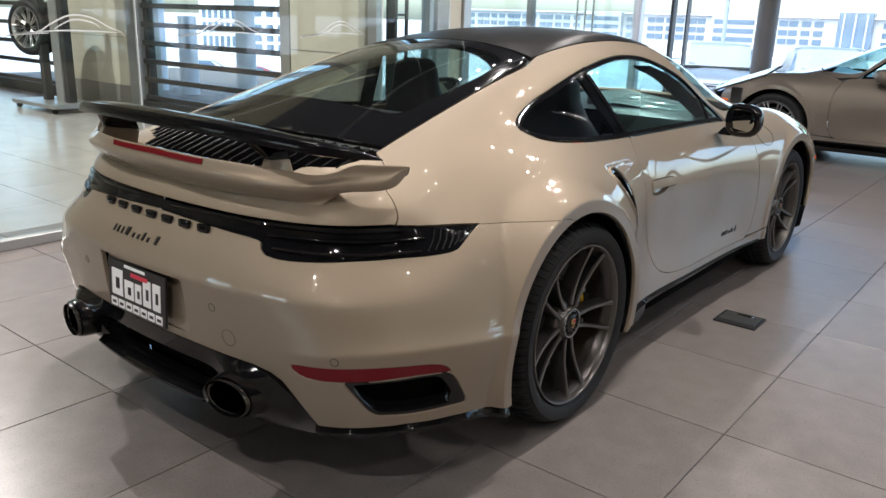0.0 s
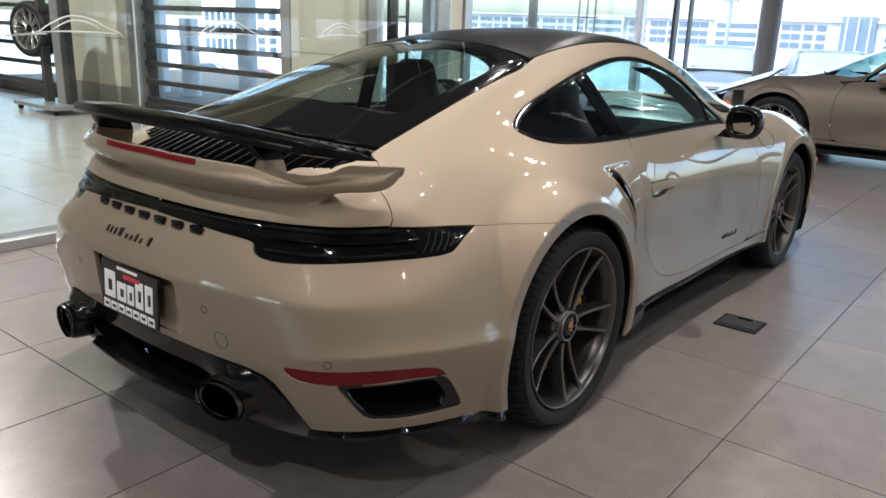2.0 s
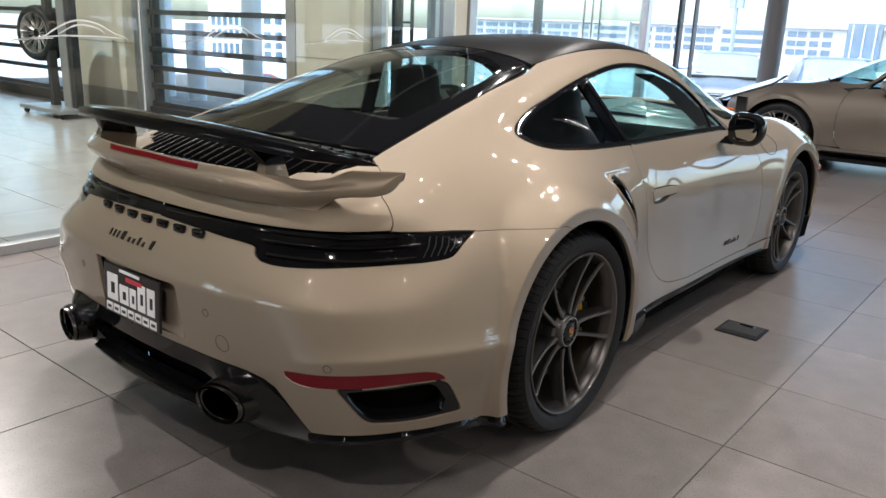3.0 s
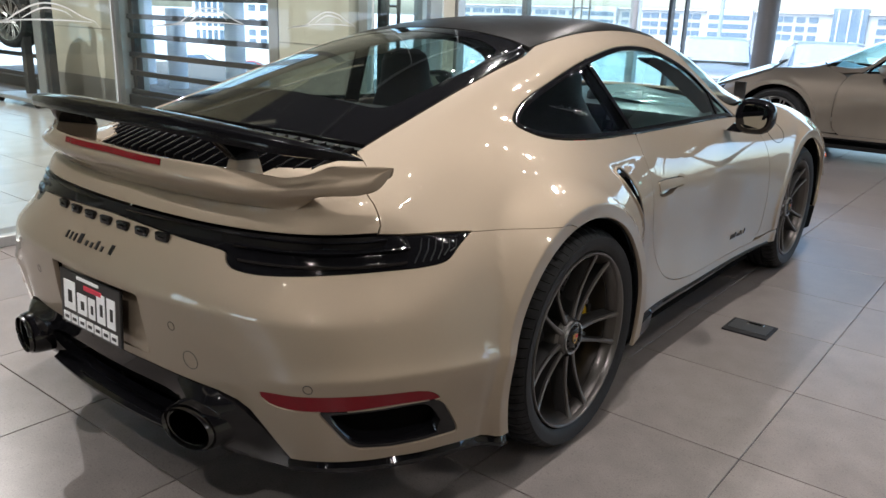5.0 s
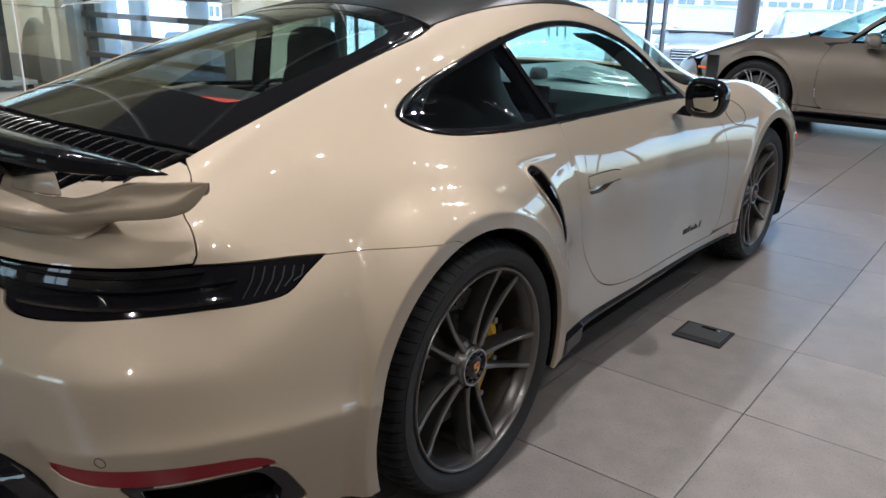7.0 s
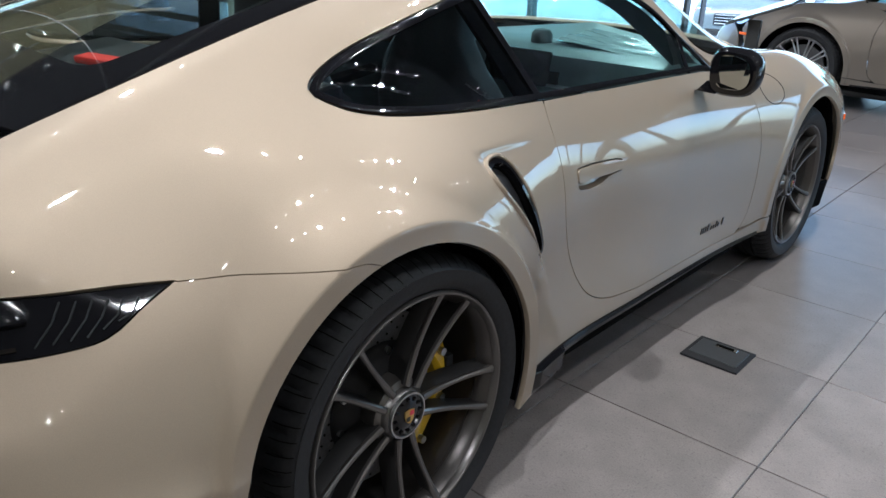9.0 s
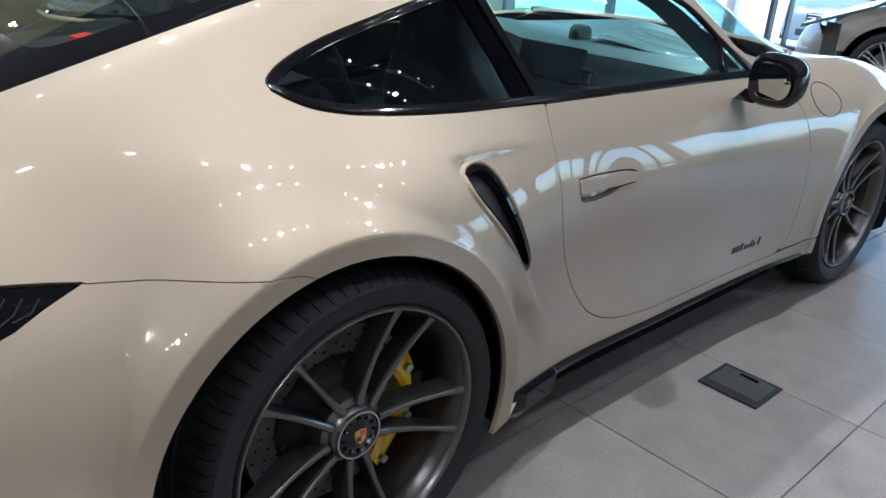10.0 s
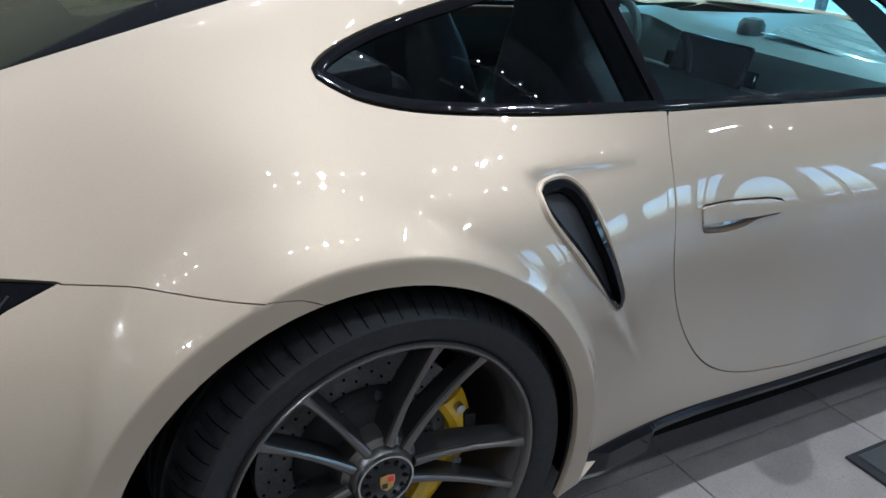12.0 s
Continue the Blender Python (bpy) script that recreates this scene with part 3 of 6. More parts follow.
# side windows and their trim
ring_line = np.array(on_side(inward(DLO, 0.010)))
for k in (1, -1):
    part("window_trim", ribbon(ring_line * (k, 1, 1), slope(ring_line) * (k, 1, 1), 0.018 * k, 0.0025), GLOSS, car, "gloss black window trim", True)


def split(y_bottom, y_top, z_bottom=0.88, z_top=1.21):
    return lambda z: y_bottom + (y_top - y_bottom) * (z - z_bottom) / (z_top - z_bottom)


pillar = split(0.632, 0.50)
inner = inward(DLO, 0.014)
front_pane = np.array([q for q in inner if q[0] > pillar(q[1]) + 0.012])
rear_pane = np.array([q for q in inner if q[0] < pillar(q[1]) - 0.012])
start = np.argmax(np.linalg.norm(front_pane - np.roll(front_pane, 1, 0), axis=1))
front_pane = dense(np.roll(front_pane, -start, 0), gap=0.02, smooth=False)
start = np.argmax(np.linalg.norm(rear_pane - np.roll(rear_pane, 1, 0), axis=1))
rear_pane = dense(np.roll(rear_pane, -start, 0), gap=0.02, smooth=False)
panel("door_window", [on_side(front_pane)], (-1, 0, -0.4), WINDOW, car, 0.04, off=-0.003, lip=0, gap=0, sides=2)
panel("quarter_window", [on_side(rear_pane)], (-1, 0, -0.4), PRIVACY, car, 0.04, off=-0.003, lip=0, gap=0, sides=2, label="darkly tinted quarter window")
strip = rounded([(pillar(z) + s * 0.013, z) for s, z in ((-1, 0.895), (1, 0.895), (1, 1.165), (-1, 1.165))], 0.002)
panel("pillar_strip", [on_side(strip)], (-1, 0, -0.4), GLOSS, car, 0.03, off=-0.001, lip=0, gap=0, sides=2)

# bumper, lights and deck at the tail
LOW = [(80.6, 0.232), (79, 0.236), (73, 0.256), (67.2, 0.270), (58.8, 0.277), (53.3, 0.271), (49.7, 0.266), (44.4, 0.257), (40.3, 0.344), (38.3, 0.381), (36.1, 0.398), (32.6, 0.409), (25.9, 0.412), (16.2, 0.417), (4, 0.418), (0, 0.418)]
LIGHT_LOW = [(78.5, 0.763), (74.5, 0.741), (70.6, 0.717), (65.5, 0.713), (59, 0.715), (51.1, 0.713), (45.5, 0.709), (39.5, 0.706), (36.3, 0.709), (34.4, 0.716), (33.6, 0.729), (33.4, 0.742), (31.5, 0.747), (26.7, 0.751), (18.5, 0.757), (8.5, 0.762), (0, 0.765)]
low_right = list(dense(LOW, False, 1.2, smooth=False))
arch_pts = on_side(arc(ARCH_R, 102.1, 196.9, 32))
half_top, half_low = np.concatenate([on_side(seam[1:]), on_wrap(dense(LIGHT_LOW, False, 1.2))]), on_wrap(np.array(low_right))
mir = np.array((-1, 1, 1))
bumper_right = np.concatenate([half_low[::-1], arch_pts[::-1], half_top])      # bottom centre to top centre
PLATE_HOLE = rounded([(-0.222, 0.442), (0.222, 0.442), (0.214, 0.606), (-0.214, 0.606)], 0.012)


def wrap_tiles(loop, step):
    """Flat coordinates round the tail for a line on the skin."""
    a = np.degrees(np.arctan2(loop[:, 0], -(loop[:, 1] - PIVOT)))
    return np.column_stack([a * 0.0145, loop[:, 2]])


def wrap_panel(name, loops, mat, step=0.02, off=0.0, lip=0.014, gap=0.0018, label="", parent=None, lines=(), swell=None):
    flat = [wrap_tiles(l, step) for l in loops]
    flat = [inward(l, gap if i == 0 else -gap) for i, l in enumerate(flat)]
    uv, f = tiling(flat, step, [wrap_tiles(l, step) for l in lines])
    p = on_wrap(np.column_stack([uv[:, 0] / 0.0145, uv[:, 1]]))
    n = slope(p)
    tri = p[f]
    turn = np.einsum("ij,ij->i", np.cross(tri[:, 1] - tri[:, 0], tri[:, 2] - tri[:, 0]), n[f].mean(1)) < 0
    f[turn] = f[turn][:, ::-1]
    p = p + n * off
    if swell:
        p = p + swell(p)
    count = set()
    for a, b, c in f:
        count |= {(a, b), (b, c), (c, a)}
    verts, norms, faces = list(p), list(n), [tuple(t) for t in f]
    if lip:
        for a, b in [e for e in count if (e[1], e[0]) not in count]:
            i = len(verts)
            t = np.cross(p[b] - p[a], n[a])
            t /= np.linalg.norm(t) + 1e-9
            verts += [p[a], p[b], p[b] - n[b] * lip, p[a] - n[a] * lip]
            norms += [n[a] * 0.5 + t, n[b] * 0.5 + t, t, t]
            faces.append((i + 1, i, i + 3, i + 2))
    return mesh_object(name, np.array(verts), faces, mat, parent or car, None if swell else np.array(norms), label)


REFLECTOR = dense([(40.0, 0.440), (41.5, 0.415), (44.4, 0.410), (48.3, 0.414), (53.0, 0.420), (56.4, 0.426), (60.0, 0.427), (63.4, 0.424), (65.6, 0.421), (64.4, 0.442), (62.0, 0.456), (56.4, 0.462), (51.3, 0.460), (45.3, 0.451)], True, 1.0)
VENT = rounded([(48.4, 0.413, 0.6), (53.0, 0.418, 1), (60, 0.425, 1), (65.9, 0.419, 1.5), (70.0, 0.302, 1.0), (65.7, 0.307, 1), (58.7, 0.307, 2), (53.0, 0.311, 3), (50.1, 0.376, 1)], 2, True, 1.0)
VENT_IN = rounded([(49.8, 0.404, 0.6), (53.0, 0.410, 1), (60, 0.416, 1), (63.9, 0.412, 1.5), (66.3, 0.350, 1), (66.0, 0.318, 1), (58.6, 0.318, 2), (53.6, 0.321, 3), (51.0, 0.372, 1)], 2, True, 1.0)
crease_lines = []
for dz in (-0.012, -0.004, 0.0, 0.004, 0.009, 0.018, 0.03):
    az = np.array([(a, 0.53) for a in np.linspace(41, 84, 70)])
    for _ in range(6):
        az[:, 1] = crease_height(on_wrap(az)[:, 1]) + dz
    crease_lines.append(on_wrap(az))
refl, vent, vent_in = on_wrap(REFLECTOR), on_wrap(VENT), on_wrap(VENT_IN)
wrap_panel("rear_bumper", [np.concatenate([bumper_right, (bumper_right[::-1] * mir)[1:-1]]), on_back(PLATE_HOLE), refl, vent, refl * mir, vent * mir], PAINT, 0.018, gap=0.0009,
           lines=[l * (k, 1, 1) for l in arch_lines(WHEELS[0], 95, 205) + crease_lines for k in (1, -1)])
for k in (1, -1):
    m = np.array((k, 1, 1))
    wrap_panel("reflector", [refl * m], REDLENS, 0.02, off=-0.002, gap=0.001, label="red rear reflector")
    wrap_panel("vent_surround", [vent * m, vent_in * m], GLOSS, 0.02, off=-0.004, lip=0.05, gap=0.001)
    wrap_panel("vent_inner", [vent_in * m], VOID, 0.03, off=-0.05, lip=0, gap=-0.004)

LIGHT_TOP = [(78.5, 0.7640), (73, 0.7715), (64.6, 0.7830), (58.9, 0.7905), (54.4, 0.792), (44.4, 0.793), (31.6, 0.7935), (17.5, 0.7945), (0, 0.7945)]
lt = on_wrap(dense(LIGHT_TOP, False, 1.5))
ll = on_wrap(dense(LIGHT_LOW, False, 1.2))
light_right = np.concatenate([ll[::-1], lt[1:]])
wrap_panel("light_bar", [np.concatenate([light_right, (light_right[::-1] * mir)[1:-1]])], DARKLENS, 0.012, off=-0.004, lip=0.02, gap=0.002, label="gloss black light bar with smoked tail lamps")

deck_r = np.concatenate([on_wrap(dense([(0, 0.7975), (17, 0.7975), (31, 0.7965), (44.4, 0.796), (54.4, 0.7955), (58.9, 0.7945)], False, 1.5)), DECK_SEAM[1:], on_top(dense(slim([(0.520, -0.600), (0.512, -0.650), (0.480, -0.715), (0.43, -0.742), (0.40, -0.755), (0.375, -0.86), (0.2, -0.915), (0, -0.925)]), False, smooth=False))])
grille_half = slim([(0.0, -0.628), (0.2, -0.616), (0.38, -0.588), (0.515, -0.550, 0.005), (0.512, -0.650), (0.480, -0.715, 0.02), (0.40, -0.755, 0.02), (0.375, -0.86), (0.2, -0.913), (0.0, -0.923)])
grille_line = rounded(grille_half + [(-q[0], *q[1:]) for q in grille_half[-2:0:-1]], 0.02)
deck_loop = np.concatenate([deck_r, (deck_r[::-1] * mir)[1:-1]])
panel("engine_lid", [deck_loop], (0, 0.75, -0.75), PAINT, car, 0.02)
# bed coloured black in place of the unlit depth under the slats
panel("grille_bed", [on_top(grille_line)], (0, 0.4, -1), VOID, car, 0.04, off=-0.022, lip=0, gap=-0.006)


def ease(t):
    t = min(max(t, 0), 1)
    return t * t * (3 - 2 * t)


def blade(points, half, top, n=3):
    """A thin upright slat along points."""
    secs = []
    for p in points:
        p = Vector(p)
        secs.append([p + Vector((-half, 0, -0.02)), p + Vector((-half, 0, top - 0.002)), p + Vector((-half * 0.4, 0, top)), p + Vector((half * 0.4, 0, top)), p + Vector((half, 0, top - 0.002)), p + Vector((half, 0, -0.02))])
    return sweep(secs)


for i in range(-11, 12):
    x = i * 0.0425
    front, rear = -0.628 + 0.27 * x * x, -0.83 + 0.07 * ease((abs(x) - 0.33) / 0.06) + 0.9 * max(abs(x) - 0.37, 0) ** 1.3
    pts = on_top([(x, y) for y in np.linspace(front + 0.001, rear, 9)])
    pts[:3, 2] -= (0.008, 0.001, 0.0)
    part("grille_slat", blade(pts + (0, 0, -0.001), 0.0027, 0.004), SLAT, car)


# ---- lower spoiler, wing and struts ----
# half of the tail lip: its top edge and the fuller edge below, middle to tip
LIP_X = (0.0, 0.22, 0.44, 0.52, 0.57, 0.606, 0.628, 0.66, 0.690, 0.703, 0.713)
LIP_TOP_Y = spline(LIP_X, (-0.990, -0.984, -0.925, -0.888, -0.858, -0.830, -0.812, -0.780, -0.735, -0.709, -0.687))
LIP_TOP_Z = spline(LIP_X, (0.942, 0.940, 0.932, 0.924, 0.926, 0.940, 0.952, 0.954, 0.952, 0.950, 0.949))
LIP_LOW_Y = spline(LIP_X, (-1.000, -0.995, -0.950, -0.918, -0.886, -0.859, -0.838, -0.804, -0.759, -0.732, -0.695))
LIP_LOW_Z = spline(LIP_X, (0.900, 0.898, 0.893, 0.892, 0.895, 0.900, 0.903, 0.904, 0.909, 0.921, 0.944))


def spoiler_section(x):
    """The lip's outline across the car at x: deck, top edge, rear face, undercut foot."""
    a = abs(x)
    ty, tz, by, bz = float(LIP_TOP_Y(a)), float(LIP_TOP_Z(a)), float(LIP_LOW_Y(a)), float(LIP_LOW_Z(a))
    free = ease((a - 0.50) / 0.15)
    fy = ty + 0.07 * (1 - free) + 0.02 * free
    fz = (CENTRE(ty + 0.07) - CAMBER(ty + 0.07) * a * a + 0.004) * (1 - free) + (tz - 0.008) * free
    foot = on_back([(x, 0.845), (x, 0.822)]) * (1 - free) + np.array([(x, by + 0.035, bz - 0.012), (x, ty + 0.03, tz - 0.035 + 0.03 * ease((a - 0.64) / 0.07))]) * free
    dent = 0.010 * free
    close = max(1 - max((a - 0.697) / 0.016, 0) ** 2.2, 0.02)
    rear = [(ty + 0.003, tz), (ty - 0.001, tz - 0.004), (0.5 * (ty + by) + dent, 0.5 * (tz + bz)), (by, bz + 0.004), (by + 0.012, bz - 0.018), tuple(foot[0][1:]), (foot[1][1] + 0.012 * (1 - free), foot[1][2])]
    out = [(fy + 0.01, fz - 0.025), (fy, fz), (ty + 0.45 * (fy - ty), fz + 0.62 * (tz - fz)), (ty + 0.014, tz - 0.002)]
    for n in range(len(rear) - 1):
        o, p, q, r = (np.array(rear[max(min(m, len(rear) - 1), 0)]) for m in (n - 1, n, n + 1, n + 2))
        for t in (0, 0.25, 0.5, 0.75):
            out.append(tuple(0.5 * (2 * p + (q - o) * t + (2 * o - 5 * p + 4 * q - r) * t * t + (3 * p - o - 3 * q + r) * t ** 3)))
    out.append(rear[-1])
    return [(x, ty + 0.004 + (p[0] - ty - 0.004) * close, tz - 0.004 + (p[1] - tz + 0.004) * close) for p in out]


part("spoiler", sweep([spoiler_section(x) for x in 0.713 * np.sin(np.linspace(-math.pi / 2, math.pi / 2, 151))]), PAINT, car, "body-coloured lower spoiler lip with raised tips", True)
lamp_line = [(x, float(LIP_TOP_Y(abs(x))), float(LIP_TOP_Z(abs(x)))) for x in np.linspace(-0.228, 0.228, 15)]
part("brake_light", sweep([[(x, y - 0.0045, z - 0.003), (x, y - 0.0075, z - 0.018), (x, y + 0.02, z - 0.018), (x, y + 0.02, z - 0.003)] for x, y, z in lamp_line]), REDLENS, car, "thin red third brake light")

WING_X = (0.0, 0.2, 0.4, 0.52, 0.60, 0.64, 0.660, 0.668)
WING_REAR = spline(WING_X, (-1.012, -1.002, -0.966, -0.933, -0.895, -0.850, -0.795, -0.742))
WING_FRONT = spline(WING_X, (-0.815, -0.812, -0.796, -0.780, -0.765, -0.752, -0.742, -0.737))
WING_Z = spline(WING_X, (1.030, 1.028, 1.018, 1.008, 0.998, 0.988, 0.976, 0.964))


def wing_section(x):
    """Tall dark trailing face, a crest behind it, and a top that falls away forwards."""
    a = abs(x)
    y, c, z = float(WING_REAR(a)), float(WING_FRONT(a) - WING_REAR(a)), float(WING_Z(a))
    k = c / 0.20
    lo, hi, crest, fz = z - 0.022 * min(k * 1.2, 1), z + 0.006 * k, z + 0.021 * k, z - 0.030 * k
    return [(x, y + 0.002, lo + 0.002), (x, y, lo + 0.35 * (hi - lo)), (x, y + 0.003, hi), (x, y + 0.05 * c, hi + 0.55 * (crest - hi)), (x, y + 0.14 * c, crest - 0.002 * k), (x, y + 0.24 * c, crest), (x, y + 0.38 * c, crest - 0.005 * k),
            (x, y + 0.65 * c, fz + 0.55 * (crest - fz)), (x, y + 0.93 * c, fz + 0.010 * k), (x, y + c, fz), (x, y + 0.9 * c, fz - 0.006 * k), (x, y + 0.5 * c, lo - 0.006 * k), (x, y + 0.08 * c, lo - 0.001)]


part("wing", sweep([wing_section(x) for x in np.linspace(-0.668, 0.668, 101)]), WINGBLACK, car, "gloss black raised rear wing", True)
for k in (1, -1):
    # painted foot on the lip, black blade up to the wing
    foot = [(0.404, -0.811, 0.890), (0.372, -0.826, 0.890), (0.410, -0.935, 0.925), (0.441, -0.925, 0.925)]
    knee = [(0.386, -0.812, 0.938), (0.360, -0.822, 0.938), (0.402, -0.918, 0.953), (0.430, -0.912, 0.951)]
    upper = [(0.375, -0.835, 0.992), (0.325, -0.842, 0.992), (0.352, -0.950, 0.998), (0.405, -0.945, 0.998)]
    mid = [tuple(0.55 * a + 0.45 * b for a, b in zip(p, q)) for p, q in zip(knee, upper)]
    mid = [(p[0] + (0.006, 0.014, 0.010, 0.0)[i], p[1], p[2]) for i, p in enumerate(mid)]
    lower = [tuple(0.5 * (a + b) for a, b in zip(p, q)) for p, q in zip(foot, knee)]
    for rows, mat, text in (([foot, lower, knee], PAINT, "body-coloured strut foot"), ([knee, mid, upper], GLOSS, "black wing strut")):
        bm = sweep([[(k * p[0], p[1], p[2]) for p in r] for r in rows])
        bmesh.ops.bevel(bm, geom=[e for e in bm.edges], offset=0.003, segments=1, affect="EDGES")
        part("wing_strut", bm, mat, car, text, True)

# ---- diffuser and exhausts ----
DIFF = [(44.2, 0.255), (40.1, 0.341), (38.0, 0.377), (35.8, 0.394), (32.5, 0.405), (25.9, 0.408), (16.2, 0.413), (4, 0.414), (0, 0.414)]
up = on_wrap(dense(DIFF, False, 1.2, smooth=False))
dn = on_wrap([(a, 0.214) for a in np.linspace(43.8, 0, 36)])
half = np.concatenate([dn[::-1], up])
EXH = (0.420, 0.320)
bores = [on_back([(k * EXH[0] + 0.084 * math.cos(t), EXH[1] + 0.058 * math.sin(t)) for t in np.linspace(0, 2 * math.pi, 36, endpoint=False)]) for k in (1, -1)]
gap_line = on_back(rounded([(-0.335, 0.352, 0.04), (0.345, 0.352, 0.04), (0.31, 0.262, 0.04), (-0.30, 0.262, 0.04)], 0.03))
def pods(p):
    """The diffuser swells back round each exhaust."""
    out = np.zeros_like(p)
    edge = np.clip((0.408 - p[:, 2]) / 0.02, 0, 1) * np.clip((0.60 - np.abs(p[:, 0])) / 0.06, 0, 1)
    out[:, 1] = -0.072 * np.exp(-((np.abs(p[:, 0]) - 0.43) / 0.10) ** 2) * np.exp(-((p[:, 2] - 0.318) / 0.085) ** 2) * edge
    return out


wrap_panel("diffuser", [np.concatenate([half, (half[::-1] * mir)[1:-1]]), gap_line, *bores], GLOSS, 0.012, off=-0.004, lip=0.03, label="gloss black rear diffuser", swell=pods)
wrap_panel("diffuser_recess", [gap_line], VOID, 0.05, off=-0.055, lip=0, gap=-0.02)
part("diffuser_blade", sweep([[(x, -1.040 + 0.19 * x * x, 0.250), (x, -1.053 + 0.19 * x * x, 0.243), (x, -1.050 + 0.19 * x * x, 0.233), (x, -0.93 + 0.19 * x * x, 0.212), (x, -0.93 + 0.19 * x * x, 0.235)] for x in np.linspace(-0.37, 0.38, 25)]), GLOSS, car, "", True)
part("under_tray", sweep([[(x, p[1] + 0.012, 0.214), (x, p[1] + 0.012, 0.206), (x, -0.5, 0.150), (x, -0.5, 0.165)] for x, p in ((x, on_back([(x, 0.216)])[0]) for x in np.linspace(-0.60, 0.60, 21))]), MATT, car)
lip_z = spline([-q[0] for q in LOW[:8]], [q[1] for q in LOW[:8]])
wr = on_wrap([(a, float(lip_z(-a)) - 0.006) for a in np.linspace(80.4, 44, 24)])
for k in (1, -1):
    m = np.array((k, 1, 1))
    part("bumper_lip", sweep([[(p * (f, 1, 1) + o) * m for f, o in ((0.985, np.array((0, 0.008, 0.008))), (1.0, np.array((0, -0.002, -0.012))), (1.0, np.array((0, 0.0, -0.024))), (0.93, np.array((0, 0.03, -0.030))))] for p in wr]), GLOSS, car, "gloss black lower bumper lip", True)
dark_chrome = material("dark_chrome", (0.09, 0.09, 0.09), 0.16, 1.0, grain=0.1, scale=90)
for k in (1, -1):
    c = (k * EXH[0], EXH[1])
    prof = [(0.97, -1.02), (1.0, -1.048), (0.99, -1.058), (0.96, -1.062), (0.93, -1.058), (0.92, -1.050), (0.86, -1.046), (0.84, -1.052), (0.81, -1.05), (0.79, -0.90)]
    rings = [[(c[0] + 0.080 * r * math.cos(t), y - 0.028 + 0.17 * (0.080 * math.cos(t)) * k, c[1] + 0.053 * r * math.sin(t)) for t in np.linspace(0, 2 * math.pi, 44, endpoint=False)] for r, y in prof]
    pipe = part("exhaust_tip", sweep(rings, False), dark_chrome, car, "dark chrome oval exhaust tip", True)
    part("exhaust_sleeve", sweep([[(c[0] + 0.083 * r * math.cos(t), y - 0.028 + 0.014 * r * math.cos(t) * k, c[1] + 0.056 * r * math.sin(t)) for t in np.linspace(0, 2 * math.pi, 44, endpoint=False)] for r, y in ((0.965, -1.046), (1.03, -1.048), (1.08, -1.036), (1.14, -1.00), (1.2, -0.95))], False), GLOSS, pipe, "", True)
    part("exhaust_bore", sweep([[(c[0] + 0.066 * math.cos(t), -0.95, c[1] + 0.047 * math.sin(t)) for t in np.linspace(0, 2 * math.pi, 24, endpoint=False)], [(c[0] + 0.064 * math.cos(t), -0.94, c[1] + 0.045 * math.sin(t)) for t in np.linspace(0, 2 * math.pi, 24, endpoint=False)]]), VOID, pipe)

# ---- dark inner shell: wheel wells, floor pan and cabin lining ----
for wy, wz, r, squeeze in (ARCH_R, ARCH_F):
    for k in (1, -1):
        ring = lathe([(r + 0.010, 0.895 if wy < 1 else 0.86), (r + 0.015, 0.80), (r + 0.01, 0.55), (0.05, 0.54)], 48)
        bmesh.ops.delete(ring, geom=[v for v in ring.verts if v.co.z < -0.10], context="VERTS")
        bmesh.ops.transform(ring, matrix=Matrix.Translation((0, wy, wz)) @ Matrix.Diagonal((k, squeeze, 1, 1)), verts=ring.verts)
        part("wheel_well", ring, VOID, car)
part("floor_pan", boxed((1.46, 3.3, 0.05), (0, 1.25, 0.155), bevel=0.02), MATT, car)
part("inner_sill", boxed((0.06, 1.55, 0.30), (0.76, 1.2, 0.30), bevel=0.02), VOID, car)
part("inner_sill", boxed((0.06, 1.55, 0.30), (-0.76, 1.2, 0.30), bevel=0.02), VOID, car)
part("engine_tray", boxed((0.95, 0.60, 0.04), (0, -0.60, 0.60), bevel=0.01), VOID, car)

# ---- wheels ----
def join(bms):
    """One bmesh from several."""
    out = bmesh.new()
    for b in bms:
        me = bpy.data.meshes.new("tmp")
        b.to_mesh(me)
        b.free()
        out.from_mesh(me)
        bpy.data.meshes.remove(me)
    return out


def tyre_mesh(r, w, rim_r):
    """Tyre round X with tread grooves and slits across the shoulder; its outer wall at x = 0."""
    prof = [(rim_r - 0.004, -0.030), (rim_r + 0.004, -0.018), (rim_r + 0.012, -0.010), (rim_r + 0.03, -0.004), (rim_r + 0.05, -0.002), (r - 0.030, -0.006), (r - 0.018, -0.016), (r - 0.012, -0.024), (r - 0.006, -0.036), (r - 0.002, -0.056), (r - 0.0005, -0.075)]
    for g in (0.30, 0.45, 0.60, 0.75):
        x = -w * g
        prof += [(r, x + 0.007), (r - 0.007, x + 0.005), (r - 0.007, x - 0.005), (r, x - 0.007)]
    prof += [(r - 0.002, -w + 0.056), (r - 0.012, -w + 0.024), (r - 0.05, -w + 0.004), (rim_r, -w + 0.02)]
    n = 216
    bm = lathe(prof, n)
    bm.verts.ensure_lookup_table()
    for j in (7, 8, 9, 10):
        for k in range(0, n, 4):
            v = bm.verts[j * n + k]
            s = 1 - (0.006 if j > 7 else 0.004) / v.co.yz.length
            v.co.y, v.co.z = v.co.y * s, v.co.z * s
    return bm


